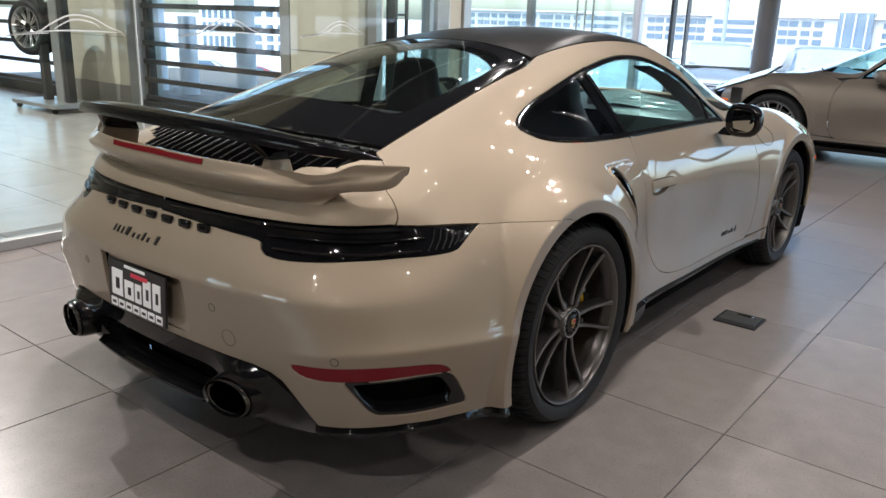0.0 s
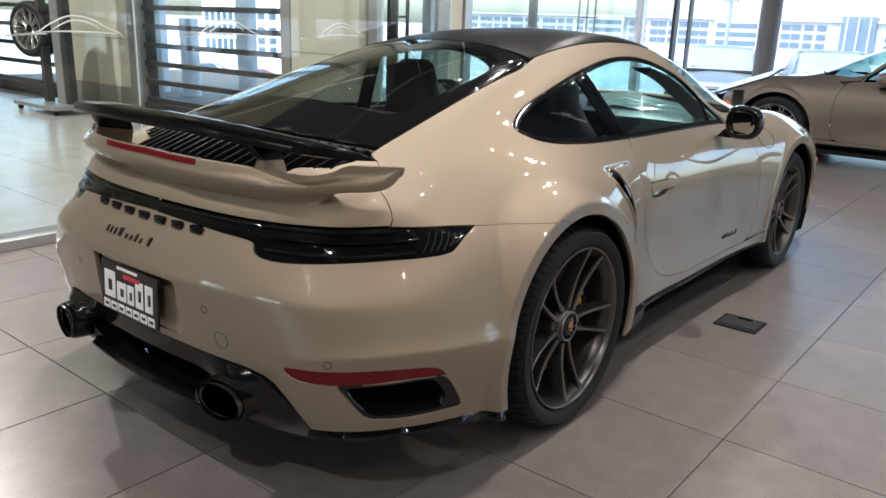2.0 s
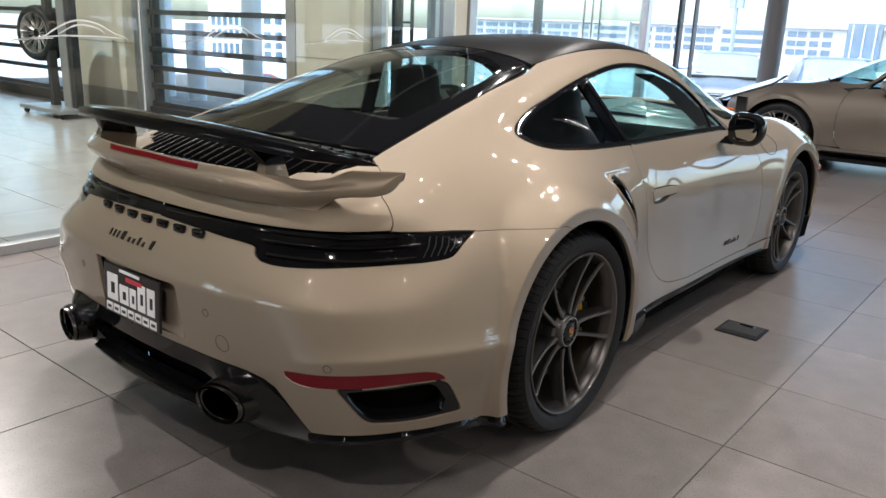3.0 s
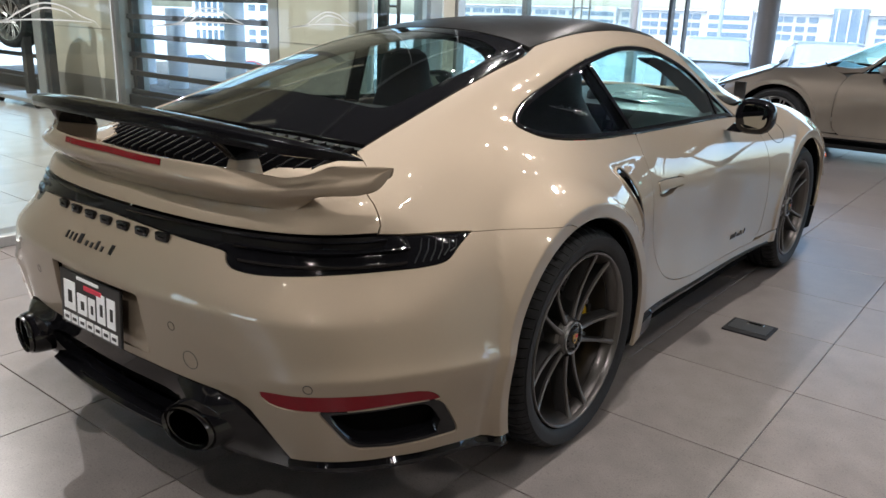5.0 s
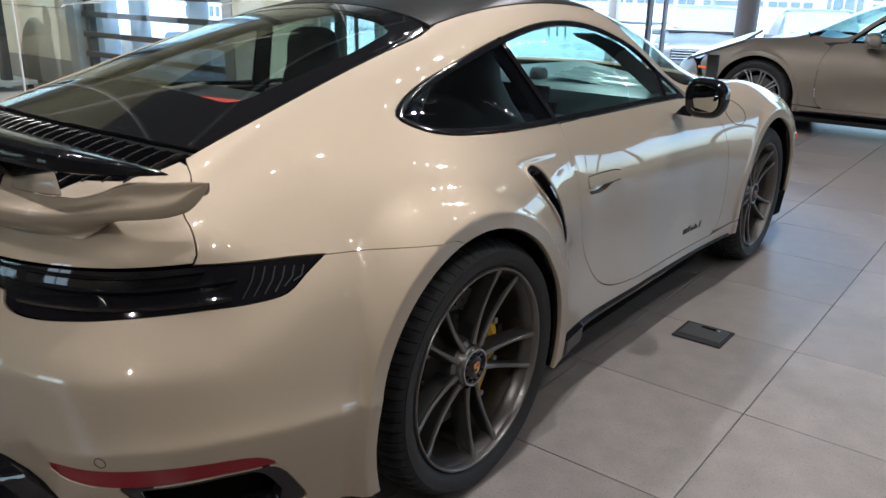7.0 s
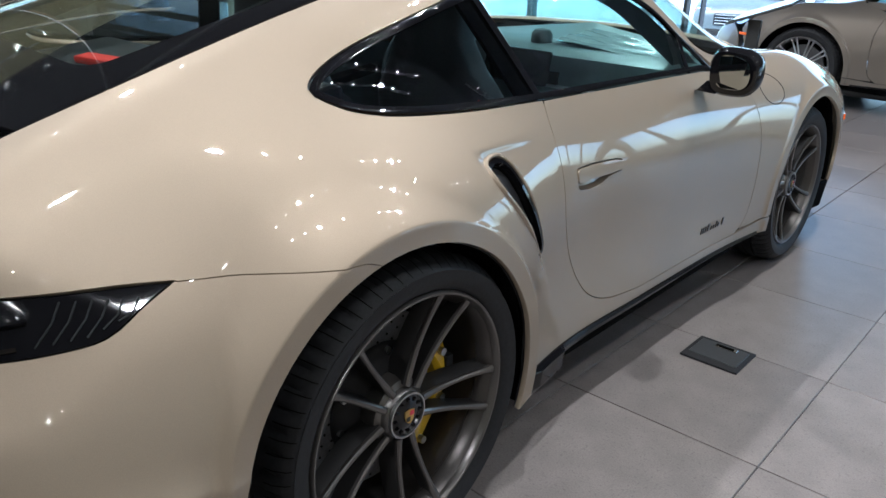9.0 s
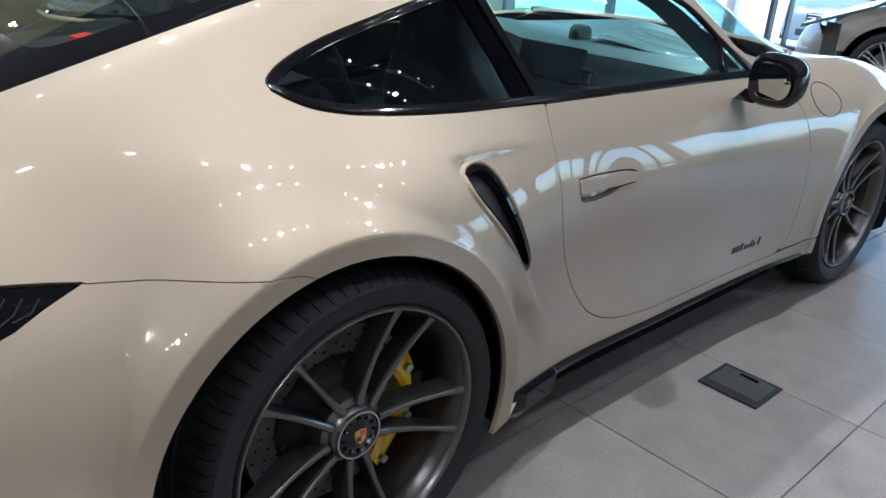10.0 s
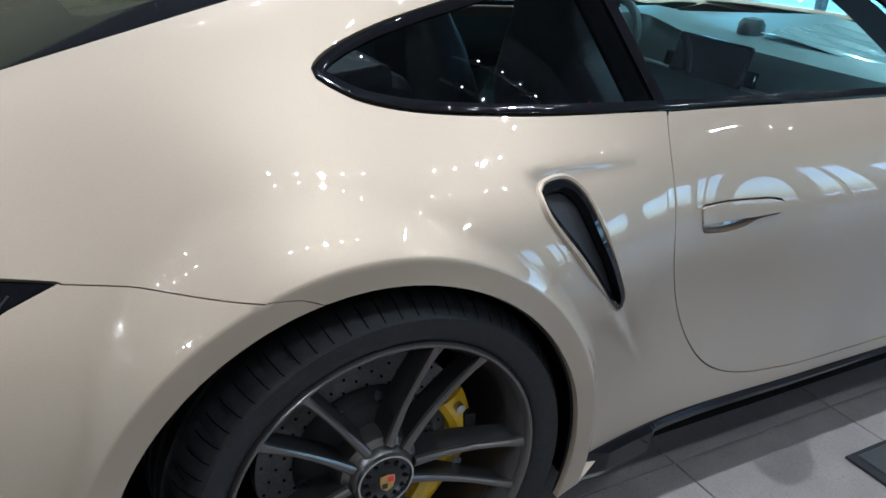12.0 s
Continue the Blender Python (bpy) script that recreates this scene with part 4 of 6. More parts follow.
def spoke_mesh(mid, side, R, hub_r=0.058, flank=False):
    """One slim concave spoke of a pair, ridge outwards."""
    a = radians(mid)
    ca, sa = math.cos(a), math.sin(a)
    secs = []
    for t in np.linspace(0, 1, 12):
        r = hub_r + (R - hub_r) * t
        lateral = side * (0.0175 + (0.185 * R - 0.0175) * t)
        x = -0.048 + 0.030 * t ** 1.6 - 0.006 * math.sin(math.pi * t)
        front, rear, deep = 0.0052 + 0.003 * (1 - t) ** 3 + 0.006 * t ** 8, 0.0068 + 0.003 * (1 - t) + 0.006 * t ** 8, 0.058 - 0.014 * t
        lean = side * 0.004
        if not flank:
            rear, deep, lean = front + 0.0004, 0.010, 0
        sec = []
        f, g = (0.9, 0.006) if flank else (1, 0)
        for o, dx in ((-front * f, -0.003 - g), (-front * 0.5 * f, -g), (front * 0.5 * f, -g), (front * f, -0.003 - g), (rear, -deep), (-rear, -deep)):
            u = lateral + o + (lean if dx < -0.01 else 0)
            sec.append((x + dx, r * ca - u * sa, r * sa + u * ca))
        secs.append(sec)
    return sweep(secs)


def wheel_well_ring(R):
    return [(R + 0.003, -0.022), (R + 0.0025, -0.013), (R, -0.009), (R - 0.004, -0.010), (R - 0.007, -0.014), (R - 0.010, -0.026), (R - 0.022, -0.045), (R - 0.024, -0.060), (R - 0.020, -0.064), (R - 0.026, -0.10), (R - 0.032, -0.20), (R - 0.02, -0.25), (R + 0.003, -0.255)]


def build_wheel(R, r, w, caliper_side, disc_r, first=63):
    wheel = part("wheel", lathe(wheel_well_ring(R)[:6], 96), RIM, car, "satin dark bronze-grey ten-spoke wheel", True)
    part("rim_barrel", lathe(wheel_well_ring(R)[5:], 96), BARREL, wheel, "dark bronze rim barrel", True)
    part("tyre", tyre_mesh(r, w, R), RUBBER, wheel, "black low-profile tyre", True)
    slits = bmesh.new()
    for k in range(76):
        a, rows = 2 * math.pi * k / 76, []
        for q, x, bend in ((r - 0.0240, -0.0085, 0.004), (r - 0.0175, -0.0150, 0.010), (r - 0.0055, -0.0350, 0.016), (r - 0.0012, -0.056, 0.020)):
            rows.append([slits.verts.new((x + 0.0008, (q + 0.0008) * math.cos(a + bend + d), (q + 0.0008) * math.sin(a + bend + d))) for d in (-0.0030, 0.0030)])
        for u, v in zip(rows, rows[1:]):
            slits.faces.new((u[0], u[1], v[1], v[0]))
    part("tread_pattern", slits, VOID, wheel)["kind"] = "stuff"
    for k in range(5):
        for s in (-1, 1):
            part("spoke", spoke_mesh(first + 72 * k, s, R - 0.006), RIM, wheel, "", True)
            part("spoke_flank", spoke_mesh(first + 72 * k, s, R - 0.006, flank=True), FLANK, wheel, "spoke flank with shade put into its colour", True)
    part("hub", lathe([(0.034, -0.012), (0.050, -0.012), (0.055, -0.017), (0.058, -0.028), (0.070, -0.034), (0.076, -0.050), (0.078, -0.10), (0.03, -0.11)], 48), RIM, wheel, "", True)
    part("hub_collar", lathe([(0.047, -0.013), (0.0475, -0.005), (0.051, -0.005), (0.0525, -0.012)], 48, closed=True), ALLOY, wheel, "", True)
    cap = [lathe([(0.0, -0.004), (0.028, -0.004), (0.031, -0.006), (0.046, -0.008), (0.047, -0.015)], 48)]
    for k in range(12):
        t = 2 * math.pi * k / 12
        cap.append(boxed((0.006, 0.009, 0.007), (-0.005, 0.037 * math.cos(t), 0.037 * math.sin(t)), (math.degrees(t), 0, 0), 0.002, 1))
    part("centre_lock", join(cap), GLOSS, wheel, "black centre lock", True)
    shield = bmesh.new()
    pts = [(0.0, -0.017), (0.010, -0.010), (0.0135, 0.002), (0.013, 0.014), (0.006, 0.0155), (0.0, 0.017), (-0.006, 0.0155), (-0.013, 0.014), (-0.0135, 0.002), (-0.010, -0.010)]
    f = shield.faces.new([shield.verts.new((-0.003, y, z)) for y, z in pts])
    ex = bmesh.ops.extrude_face_region(shield, geom=[f])
    bmesh.ops.translate(shield, verts=[v for v in ex["geom"] if isinstance(v, bmesh.types.BMVert)], vec=(0.0025, 0, 0))
    bmesh.ops.recalc_face_normals(shield, faces=shield.faces)
    part("crest", shield, GOLD, wheel, "gold and red enamel shield")
    part("crest_bar", boxed((0.002, 0.010, 0.009), (0.0002, 0.005, 0.008), bevel=0), REDPRINT, wheel)
    part("crest_bar", boxed((0.002, 0.010, 0.009), (0.0002, -0.005, -0.004), bevel=0), BLACKPRINT, wheel)
    disc = [lathe([(disc_r * 0.62, -0.118), (disc_r, -0.118), (disc_r, -0.150), (disc_r * 0.62, -0.150)], 72, closed=True)]
    part("brake_disc", join(disc), STEEL, wheel, "drilled grey ceramic brake disc", True)
    holes = []
    for ring in range(5):
        for k in range(20):
            t, q = 2 * math.pi * (k / 20 + 0.021 * ring), disc_r * (0.69 + 0.065 * ring)
            h = bmesh.new()
            bmesh.ops.create_cone(h, cap_ends=True, segments=6, radius1=0.0028, radius2=0.0028, depth=0.002, matrix=pose(-0.1175, q * math.cos(t), q * math.sin(t), 0, 90, 0))
            holes.append(h)
    part("drilled_pattern", join(holes), VOID, wheel)["kind"] = "stuff"
    part("disc_bell", lathe([(0.06, -0.085), (disc_r * 0.55, -0.095), (disc_r * 0.66, -0.108), (disc_r * 0.68, -0.116)], 60), MATT, wheel, "", True)
    for k in range(10):
        t = 2 * math.pi * (k + 0.3) / 10
        b = rod(bmesh.new(), (-0.115, disc_r * 0.61 * math.cos(t), disc_r * 0.61 * math.sin(t)), (-0.098, disc_r * 0.61 * math.cos(t), disc_r * 0.61 * math.sin(t)), 0.0075, n=10)
        part("bolt", b, ALLOY, wheel)
    secs = []
    for t in np.linspace(-58, 26, 17):
        a = radians(t) if caliper_side > 0 else radians(180 - t)
        r0 = disc_r * (0.78 + 0.04 * math.cos(radians(t * 6)))
        r1, fx = disc_r * 1.04, -0.090 + 0.006 * math.cos(radians(t * 5))
        secs.append([(x, q * math.cos(a), q * math.sin(a)) for x, q in ((fx, r0 + 0.012), (fx, r1 - 0.02), (fx - 0.012, r1), (-0.17, r1), (-0.17, r0), (fx - 0.01, r0))])
    cal = part("caliper", sweep(secs), YELLOW, wheel, "yellow brake caliper")
    for t in (-52, -18, 2, 20):
        a = radians(t) if caliper_side > 0 else radians(180 - t)
        q = disc_r * 0.92
        part("caliper_bolt", rod(bmesh.new(), (-0.095, q * math.cos(a), q * math.sin(a)), (-0.078, q * math.cos(a), q * math.sin(a)), 0.009, n=10), ALLOY, wheel)
    part("caliper_bridge", boxed((0.02, 0.022, 0.030), (-0.088, caliper_side * disc_r * 0.98, 0.03), bevel=0.004), MATT, wheel)
    for o in wheel.children:
        if o.name.split(".")[0] in ("hub", "hub_collar", "centre_lock", "crest", "crest_bar"):
            o.location.x = -0.032
        elif "spoke" not in o.name and "tyre" not in o.name and "tread" not in o.name and "barrel" not in o.name:
            o.location.x = -0.012
    return wheel


rear_wheel = build_wheel(0.275, 0.352, 0.305, 1, 0.196)
rear_wheel.matrix_basis = pose(0.911, -0.018, 0.352)
front_wheel = build_wheel(0.260, 0.343, 0.25, -1, 0.205, 40)
front_wheel.matrix_basis = pose(0.866, 2.45, 0.343)
for w, x, y, z in ((rear_wheel, -0.911, -0.018, 0.352), (front_wheel, -0.866, 2.45, 0.343)):
    copy_thing(w, pose(x, y, z, 0, 0, 180))

# ---- side details ----
# intake: glossy rim and a throat coloured black as unlit depth
rim_n = slope(intake)
for k in (1, -1):
    m = np.array((k, 1, 1))
    lines = [intake - rim_n * 0.002, on_side(inward(INTAKE, 0.003)) + rim_n * 0.002, on_side(inward(INTAKE, 0.011)) + rim_n * 0.001, on_side(inward(INTAKE, 0.013)) - rim_n * 0.014]
    throat = [lines[-1], on_side(inward(INTAKE, 0.014)) - rim_n * 0.05]
    centre = throat[-1].mean(0) + np.array((-0.05, -0.03, 0))
    throat.append(throat[-1] * 0.3 + centre * 0.7)
    inner_bm = bmesh.new()
    vs = [[inner_bm.verts.new(p * m) for p in l] for l in throat]
    for a, b in zip(vs, vs[1:]):
        for i in range(len(a)):
            inner_bm.faces.new((a[i], a[(i + 1) % len(a)], b[(i + 1) % len(a)], b[i]))
    inner_bm.faces.new(vs[-1])
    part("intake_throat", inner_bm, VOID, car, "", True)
    bm = bmesh.new()
    vs = [[bm.verts.new(p * m) for p in l] for l in lines]
    n = len(vs[0])
    for a, b in zip(vs, vs[1:]):
        for i in range(n):
            bm.faces.new((a[i], a[(i + 1) % n], b[(i + 1) % n], b[i]))
    bmesh.ops.recalc_face_normals(bm, faces=bm.faces)
    secs = []
    for i in range(len(intake)):
        t = intake[(i + 1) % len(intake)] - intake[i - 1]
        s = np.cross(t / np.linalg.norm(t), rim_n[i])
        s *= math.copysign(1, np.dot(s, intake[i] - intake.mean(0)))
        y, z = INTAKE[i]
        w = 0.003 + 0.010 * min(max((0.50 - y) / 0.12, 0), 1) * min(max((z - 0.50 - 0.9 * (y - 0.25)) / 0.10, 0), 1)
        secs.append([(intake[i] + s * w * a + rim_n[i] * h) * m for a, h in ((0, -0.010), (0, 0.3 * w), (0.3, 0.5 * w), (0.65, 0.38 * w), (1.0, -0.004))])
    secs.append(secs[0])
    surround = sweep(secs, False)
    bmesh.ops.remove_doubles(surround, verts=surround.verts, dist=1e-5)
    part("intake_surround", surround, PAINT, car, "body-coloured rolled edge of the intake", True)
    part("side_intake", bm, GLOSS, car, "gloss black side air intake", True)

# flush door handle in a shallow scoop
GRIP = rounded([(0.683, 0.728, 0.01), (0.76, 0.728), (0.88, 0.722), (0.923, 0.713, 0.012), (0.920, 0.691, 0.012), (0.85, 0.6885, 0.02), (0.80, 0.6905, 0.02), (0.684, 0.692, 0.012)], 0.012, gap=0.008)
for ob in panel("door_handle", [on_side(GRIP)], (-1, 0, -0.1), PAINT, car, 0.012, off=0.004, lip=0.018, gap=0, sides=2):
    ob["label"] = "body-coloured flush door handle"
for k in (1, -1):
    g = on_side(HANDLE)
    gn, mid = slope(g), g.mean(0)
    rows = [g - gn * 0.001, g * 0.97 + mid * 0.03 - gn * 0.008, g * 0.86 + mid * 0.14 - gn * 0.018, g * 0.5 + mid * 0.5 - gn * 0.022]
    bm = bmesh.new()
    vs = [[bm.verts.new(p * (k, 1, 1)) for p in l] for l in rows]
    for a, b in zip(vs, vs[1:]):
        for i in range(len(a)):
            bm.faces.new((a[i], a[(i + 1) % len(a)], b[(i + 1) % len(a)], b[i]))
    bm.faces.new(vs[-1])
    bmesh.ops.recalc_face_normals(bm, faces=bm.faces)
    part("handle_bowl", bm, PAINT, car, "scooped hollow under the door handle", True)

# model script on the door and tail: plain slanted strokes
def strokes(name, places, mat, n=2):
    """Short raised marks, each from a place, along and up directions."""
    for p, u, v, w, h, out in places:
        p, u, v, out = Vector(p), Vector(u), Vector(v), Vector(out)
        bm = bmesh.new()
        q = [p, p + u * w, p + u * w + v * h, p + v * h]
        lo, hi = [bm.verts.new(a) for a in q], [bm.verts.new(a + out * 0.003) for a in q]
        bm.faces.new(hi)
        for i in range(4):
            bm.faces.new((lo[i], lo[(i + 1) % 4], hi[(i + 1) % 4], hi[i]))
        bmesh.ops.recalc_face_normals(bm, faces=bm.faces)
        part(name, bm, mat, car)


marks = [(0, 0.010, 0.8), (0.016, 0.010, 0.8), (0.032, 0.010, 0.8), (0.050, 0.022, 1.0), (0.078, 0.012, 0.55), (0.096, 0.012, 0.55), (0.114, 0.012, 0.9), (0.132, 0.012, 0.55), (0.160, 0.016, 1.0)]
places = []
for s, w, h in marks:
    p = on_side([(1.515 + s, 0.346)])[0]
    nrm = slope(p[None])[0]
    places.append((p, (0, 1, 0), (0, 0.32, 0.95), w * 0.62, 0.026 * h, nrm))
strokes("door_script", places, BLACKPRINT)
places = []
for s, w, h in marks:
    p = on_back([(-0.160 + s * 1.42, 0.674)])[0]
    up = on_back([(-0.160 + s * 1.42, 0.689)])[0] - p
    nrm = slope(p[None])[0]
    v = up / np.linalg.norm(up) + np.array((0.2, 0, 0))
    places.append((p, (1, 0.05, 0), v, w * 0.75, 0.027 * h, nrm))
strokes("tail_script", places, BLACKPRINT)
for i in range(7):
    x = -0.242 + i * 0.0807
    p = on_back([(x, 0.748)])[0]
    place = pose(*(p + (0, -0.005, -0.001)), 0, 0, 17 * x)
    block = box(bmesh.new(), (0.046, 0.014, 0.022), place, 0.004, 2)
    body_block = part("bar_letter_block", block, GLOSS, car, "raised gloss black block on the light bar", True)
    part("block_slot", box(bmesh.new(), (0.022, 0.004, 0.005), place @ pose(0.002, -0.0065, 0.001), 0.001, 1), VOID, body_block)

# tail lamps: ribs and red strips behind the smoked lens
for k in (1, -1):
    m = np.array((k, 1, 1))
    for z, a0, a1, h in ((0.782, 6, 60, 0.007), (0.758, 35, 64, 0.009), (0.731, 36, 63, 0.012)):
        g = on_wrap([(a, z - 0.004 * math.sin(radians((a - 38) * 5))) for a in np.linspace(a0, a1, 24)])
        nn = slope(g)
        part("lamp_strip", sweep([[(p - q * 0.004) * m, (p + q * 0.004 + (0, 0, -h / 2)) * m, (p + q * 0.007) * m, (p + q * 0.004 + (0, 0, h / 2)) * m] for p, q in zip(g, nn)]), DARKLENS, car, "", True)
    for i in range(6):
        a = 66.5 + i * 1.5
        hi = 0.748 + (78.5 - a) * 0.0022
        g = on_wrap([(a - 2, 0.724 + max(i - 3, 0) * 0.005), (a - 0.4, 0.5 * (0.722 + hi)), (a + 0.5, hi - 0.003)])
        part("lamp_rib", tube((g - slope(g) * 0.0028) * m, 0.0018, 5), RIB, car)

# plate, sensors and towing cover
plate_c = np.array((0.0, -1.067, 0.521))
part("plate_recess", boxed((0.436, 0.02, 0.168), (0.0, -1.036, 0.524), (-3, 0, 0), 0.004), PAINT, car)
part("plate_bracket", boxed((0.20, 0.05, 0.09), (0.0, -1.050, 0.517), (-3, 0, 0), 0.004), MATT, car)
plate = part("number_plate", boxed((0.306, 0.008, 0.153), tuple(plate_c + (0, -0.012, 0)), (-3, 0, 0), 0.003), BLACKPRINT, car, "black dealer plate with white and red print")
def on_plate(x, z, w, h, mat, name="plate_print", lean=0.0):
    part(name, boxed((w, 0.003, h), tuple(plate_c + (x, -0.0165 + 0.052 * z - (0.0012 if mat is BLACKPRINT else 0), z)), (-3, lean, 0), 0.0008, 1), mat, plate)


for x, w, h, z in ((-0.101, 0.060, 0.082, 0.008), (-0.036, 0.050, 0.058, -0.004), (0.013, 0.034, 0.058, -0.004), (0.060, 0.040, 0.080, 0.007), (0.110, 0.040, 0.080, 0.007)):
    on_plate(x, z, w, h, WHITE)
    on_plate(x + 0.004, z - 0.002, w * 0.34, h * 0.42, BLACKPRINT)
on_plate(0.020, 0.046, 0.090, 0.013, REDPRINT)
on_plate(-0.005, 0.066, 0.11, 0.009, WHITE)
for i in range(7):
    x = -0.121 + i * 0.0403
    on_plate(x, -0.057, 0.034, 0.026, WHITE)
    on_plate(x + 0.002, -0.057, 0.020, 0.009, BLACKPRINT)
for x, z, r in ((0.330, 0.550, 0.011), (0.712, 0.475, 0.011), (-0.345, 0.540, 0.011), (-0.712, 0.475, 0.011), (0.378, 0.470, 0.024)):
    p = on_back([(x, z)])[0]
    q = Vector(slope(p[None])[0]).to_track_quat("Z", "Y")
    ring = [Vector(p) + q @ Vector((r * math.cos(t), r * math.sin(t), 0)) for t in np.linspace(0, 2 * math.pi, 28, endpoint=False)]
    part("sensor_ring" if r < 0.02 else "tow_cover_seam", tube(ring, 0.0009, 6, True), MATT, car)

# black side skirt with its small winglet
for k in (1, -1):
    secs = []
    for y in (0.405, 0.41, 0.43, 0.48, 0.54, 0.60, 0.613, 0.626, 0.634, 0.66, 0.70, 0.76, *np.linspace(0.82, 1.99, 26)):
        top = 0.260 - 0.010 * min(max((y - 0.46) / 0.6, 0), 1) - 0.004 * max(y - 1.4, 0)
        drop = 0.074 if y < 0.615 else max(0.074 - 2.2 * (y - 0.615), 0.034 - 0.020 * (y - 0.64) / 1.3)
        x = on_side([(max(y, 0.45), 0.242)])[0][0]
        out = 0.018 - 0.010 * min(max((y - 0.615) / 0.02, 0), 1) - 0.012 * min(max((0.47 - y) / 0.05, 0), 1)
        secs.append([(k * (x - 0.05), y, top + 0.004), (k * (x + 0.004), y, top + 0.002), (k * (x + out), y, top - 0.008), (k * (x + out - 0.004), y, top - drop * 0.75), (k * (x + out - 0.012), y, top - drop), (k * (x - 0.06), y, top - drop - 0.004)])
    part("side_skirt", sweep(secs), SKIRT, car, "black side skirt with a stepped rear flap", False)

# fuel filler flap
filler = on_side([(2.035 + 0.085 * math.cos(t), 0.795 + 0.052 * math.sin(t)) for t in np.linspace(0, 2 * math.pi, 40, endpoint=False)])
part("filler_seam", tube(filler, 0.0018, 6, True), MATT, car)

# windscreen pillar lining inside the glass, and the divider of the small front pane
front_run = on_side(dense([(1.66, 0.905), (1.58, 0.985), (1.43, 1.092), (1.26, 1.145)], False, 0.03))
for k in (1, -1):
    m = np.array((k, 1, 1))
    part("pillar_lining", sweep([[(p + o) * m for o in ((-0.022, -0.006, -0.006), (-0.085, -0.075, -0.012), (-0.110, -0.060, 0.0), (-0.050, 0.012, 0.0))] for p in front_run]), LINING, car, "dark windscreen pillar lining", True)
    bar = on_side([(1.502, 0.889), (1.522, 0.925), (1.545, 0.962), (1.560, 0.995)])
    part("pane_divider", sweep([[(p + o) * m for o in ((0.001, -0.007, 0), (0.001, 0.007, 0), (-0.02, 0.007, 0), (-0.02, -0.007, 0))] for p in bar]), GLOSS, car)

# door mirrors
for k in (1, -1):
    secs = []
    for t, sx, sz in ((0, 0.080, 0.064), (0.015, 0.088, 0.073), (0.05, 0.086, 0.071), (0.09, 0.074, 0.058), (0.12, 0.05, 0.034), (0.13, 0.02, 0.012)):
        secs.append([(k * (0.832 + sx * math.copysign(abs(math.cos(a)) ** 0.65, math.cos(a)) + 0.0 * t), 1.525 + t - 0.02 * math.cos(a), 0.936 + 0.12 * t + sz * math.copysign(abs(math.sin(a)) ** 0.75, math.sin(a)) * (1 - 0.12 * math.cos(a))) for a in np.linspace(0, 2 * math.pi, 36, endpoint=False)])
    mirror = part("door_mirror", sweep(secs, True), GLOSS, car, "gloss black door mirror", True)
    mirror.location = (k * 0.050, -0.115, -0.018)
    ring = [(0.78 * (p[0] - k * 0.832) + k * 0.832, p[1] - 0.003, 0.80 * (p[2] - 0.936) + 0.939) for p in secs[0]]
    bm = bmesh.new()
    bm.faces.new([bm.verts.new(p) for p in ring])
    bmesh.ops.recalc_face_normals(bm, faces=bm.faces)
    part("mirror_glass", bm, material("mirror_silver", (0.42, 0.45, 0.45), 0.02, 1.0, grain=0.01, scale=5) if k == 1 else bpy.data.materials["mirror_silver"], mirror)
    part("mirror_foot", sweep([[(k * (x + dx), y + dy, z) for dx, dy in ((-0.05, 0.0), (0.02, -0.02), (0.02, 0.045), (-0.05, 0.045))] for x, y, z in ((0.735, 1.600, 0.858), (0.762, 1.556, 0.866), (0.790, 1.560, 0.900))]), GLOSS, mirror, "", False)

# ---- cabin ----
post = rounded([(pillar(0.895) - 0.07, 0.895), (pillar(0.895) + 0.012, 0.895), (pillar(1.165) + 0.012, 1.165), (pillar(1.165) - 0.06, 1.155)], 0.01)
panel("pillar_lining", [on_side(post)], (-1, 0, -0.4), VOID, car, 0.04, off=-0.010, lip=0.01, gap=0, sides=2)
panel("side_lining", [side_loop], (-1, 0, -0.75), MATT, car, 0.05, off=-0.018, lip=0, gap=-0.002, sides=2)
panel("door_lining", [door_loop], (-1, 0, -0.2), DASH, car, 0.05, off=-0.05, lip=0, gap=0.01, sides=2)
panel("roof_lining", [on_top(dense(roof_half + [(-x, y) for x, y in roof_half[-2:0:-1]], smooth=False))], (0, 0, -1), MATT, car, 0.05, off=-0.02, lip=0, gap=-0.01)


def seat(x):
    secs = []
    for y, z, w, d in ((0.76, 0.42, 0.23, 0.11), (0.72, 0.55, 0.24, 0.12), (0.67, 0.72, 0.235, 0.11), (0.63, 0.86, 0.215, 0.095), (0.605, 0.95, 0.155, 0.08), (0.595, 1.02, 0.118, 0.07), (0.59, 1.09, 0.112, 0.065), (0.592, 1.128, 0.095, 0.055), (0.60, 1.146, 0.06, 0.03)):
        secs.append([(x + w * math.copysign(abs(math.cos(a)) ** 0.6, math.cos(a)), y + d * math.copysign(abs(math.sin(a)) ** 0.8, math.sin(a)), z) for a in np.linspace(0, 2 * math.pi, 28, endpoint=False)])
    s = part("seat", sweep(secs), LEATHER, car, "black leather sports seat with integral headrest", True)
    part("seat_cushion", boxed((0.46, 0.50, 0.16), (x, 0.97, 0.42), (6, 0, 0), 0.05, 3), LEATHER, s, "", True)
    part("belt", sweep([[(x + 0.16 * (1 if x > 0 else -1) + dx, 0.54 + dy, z) for dx in (-0.022, 0.022)] + [(x + 0.16 * (1 if x > 0 else -1) + dx, 0.544 + dy, z) for dx in (0.022, -0.022)] for dy, z in ((0.0, 0.86), (0.05, 0.90), (0.12, 0.80))]), REDBELT, s, "red seat belt")
    return s


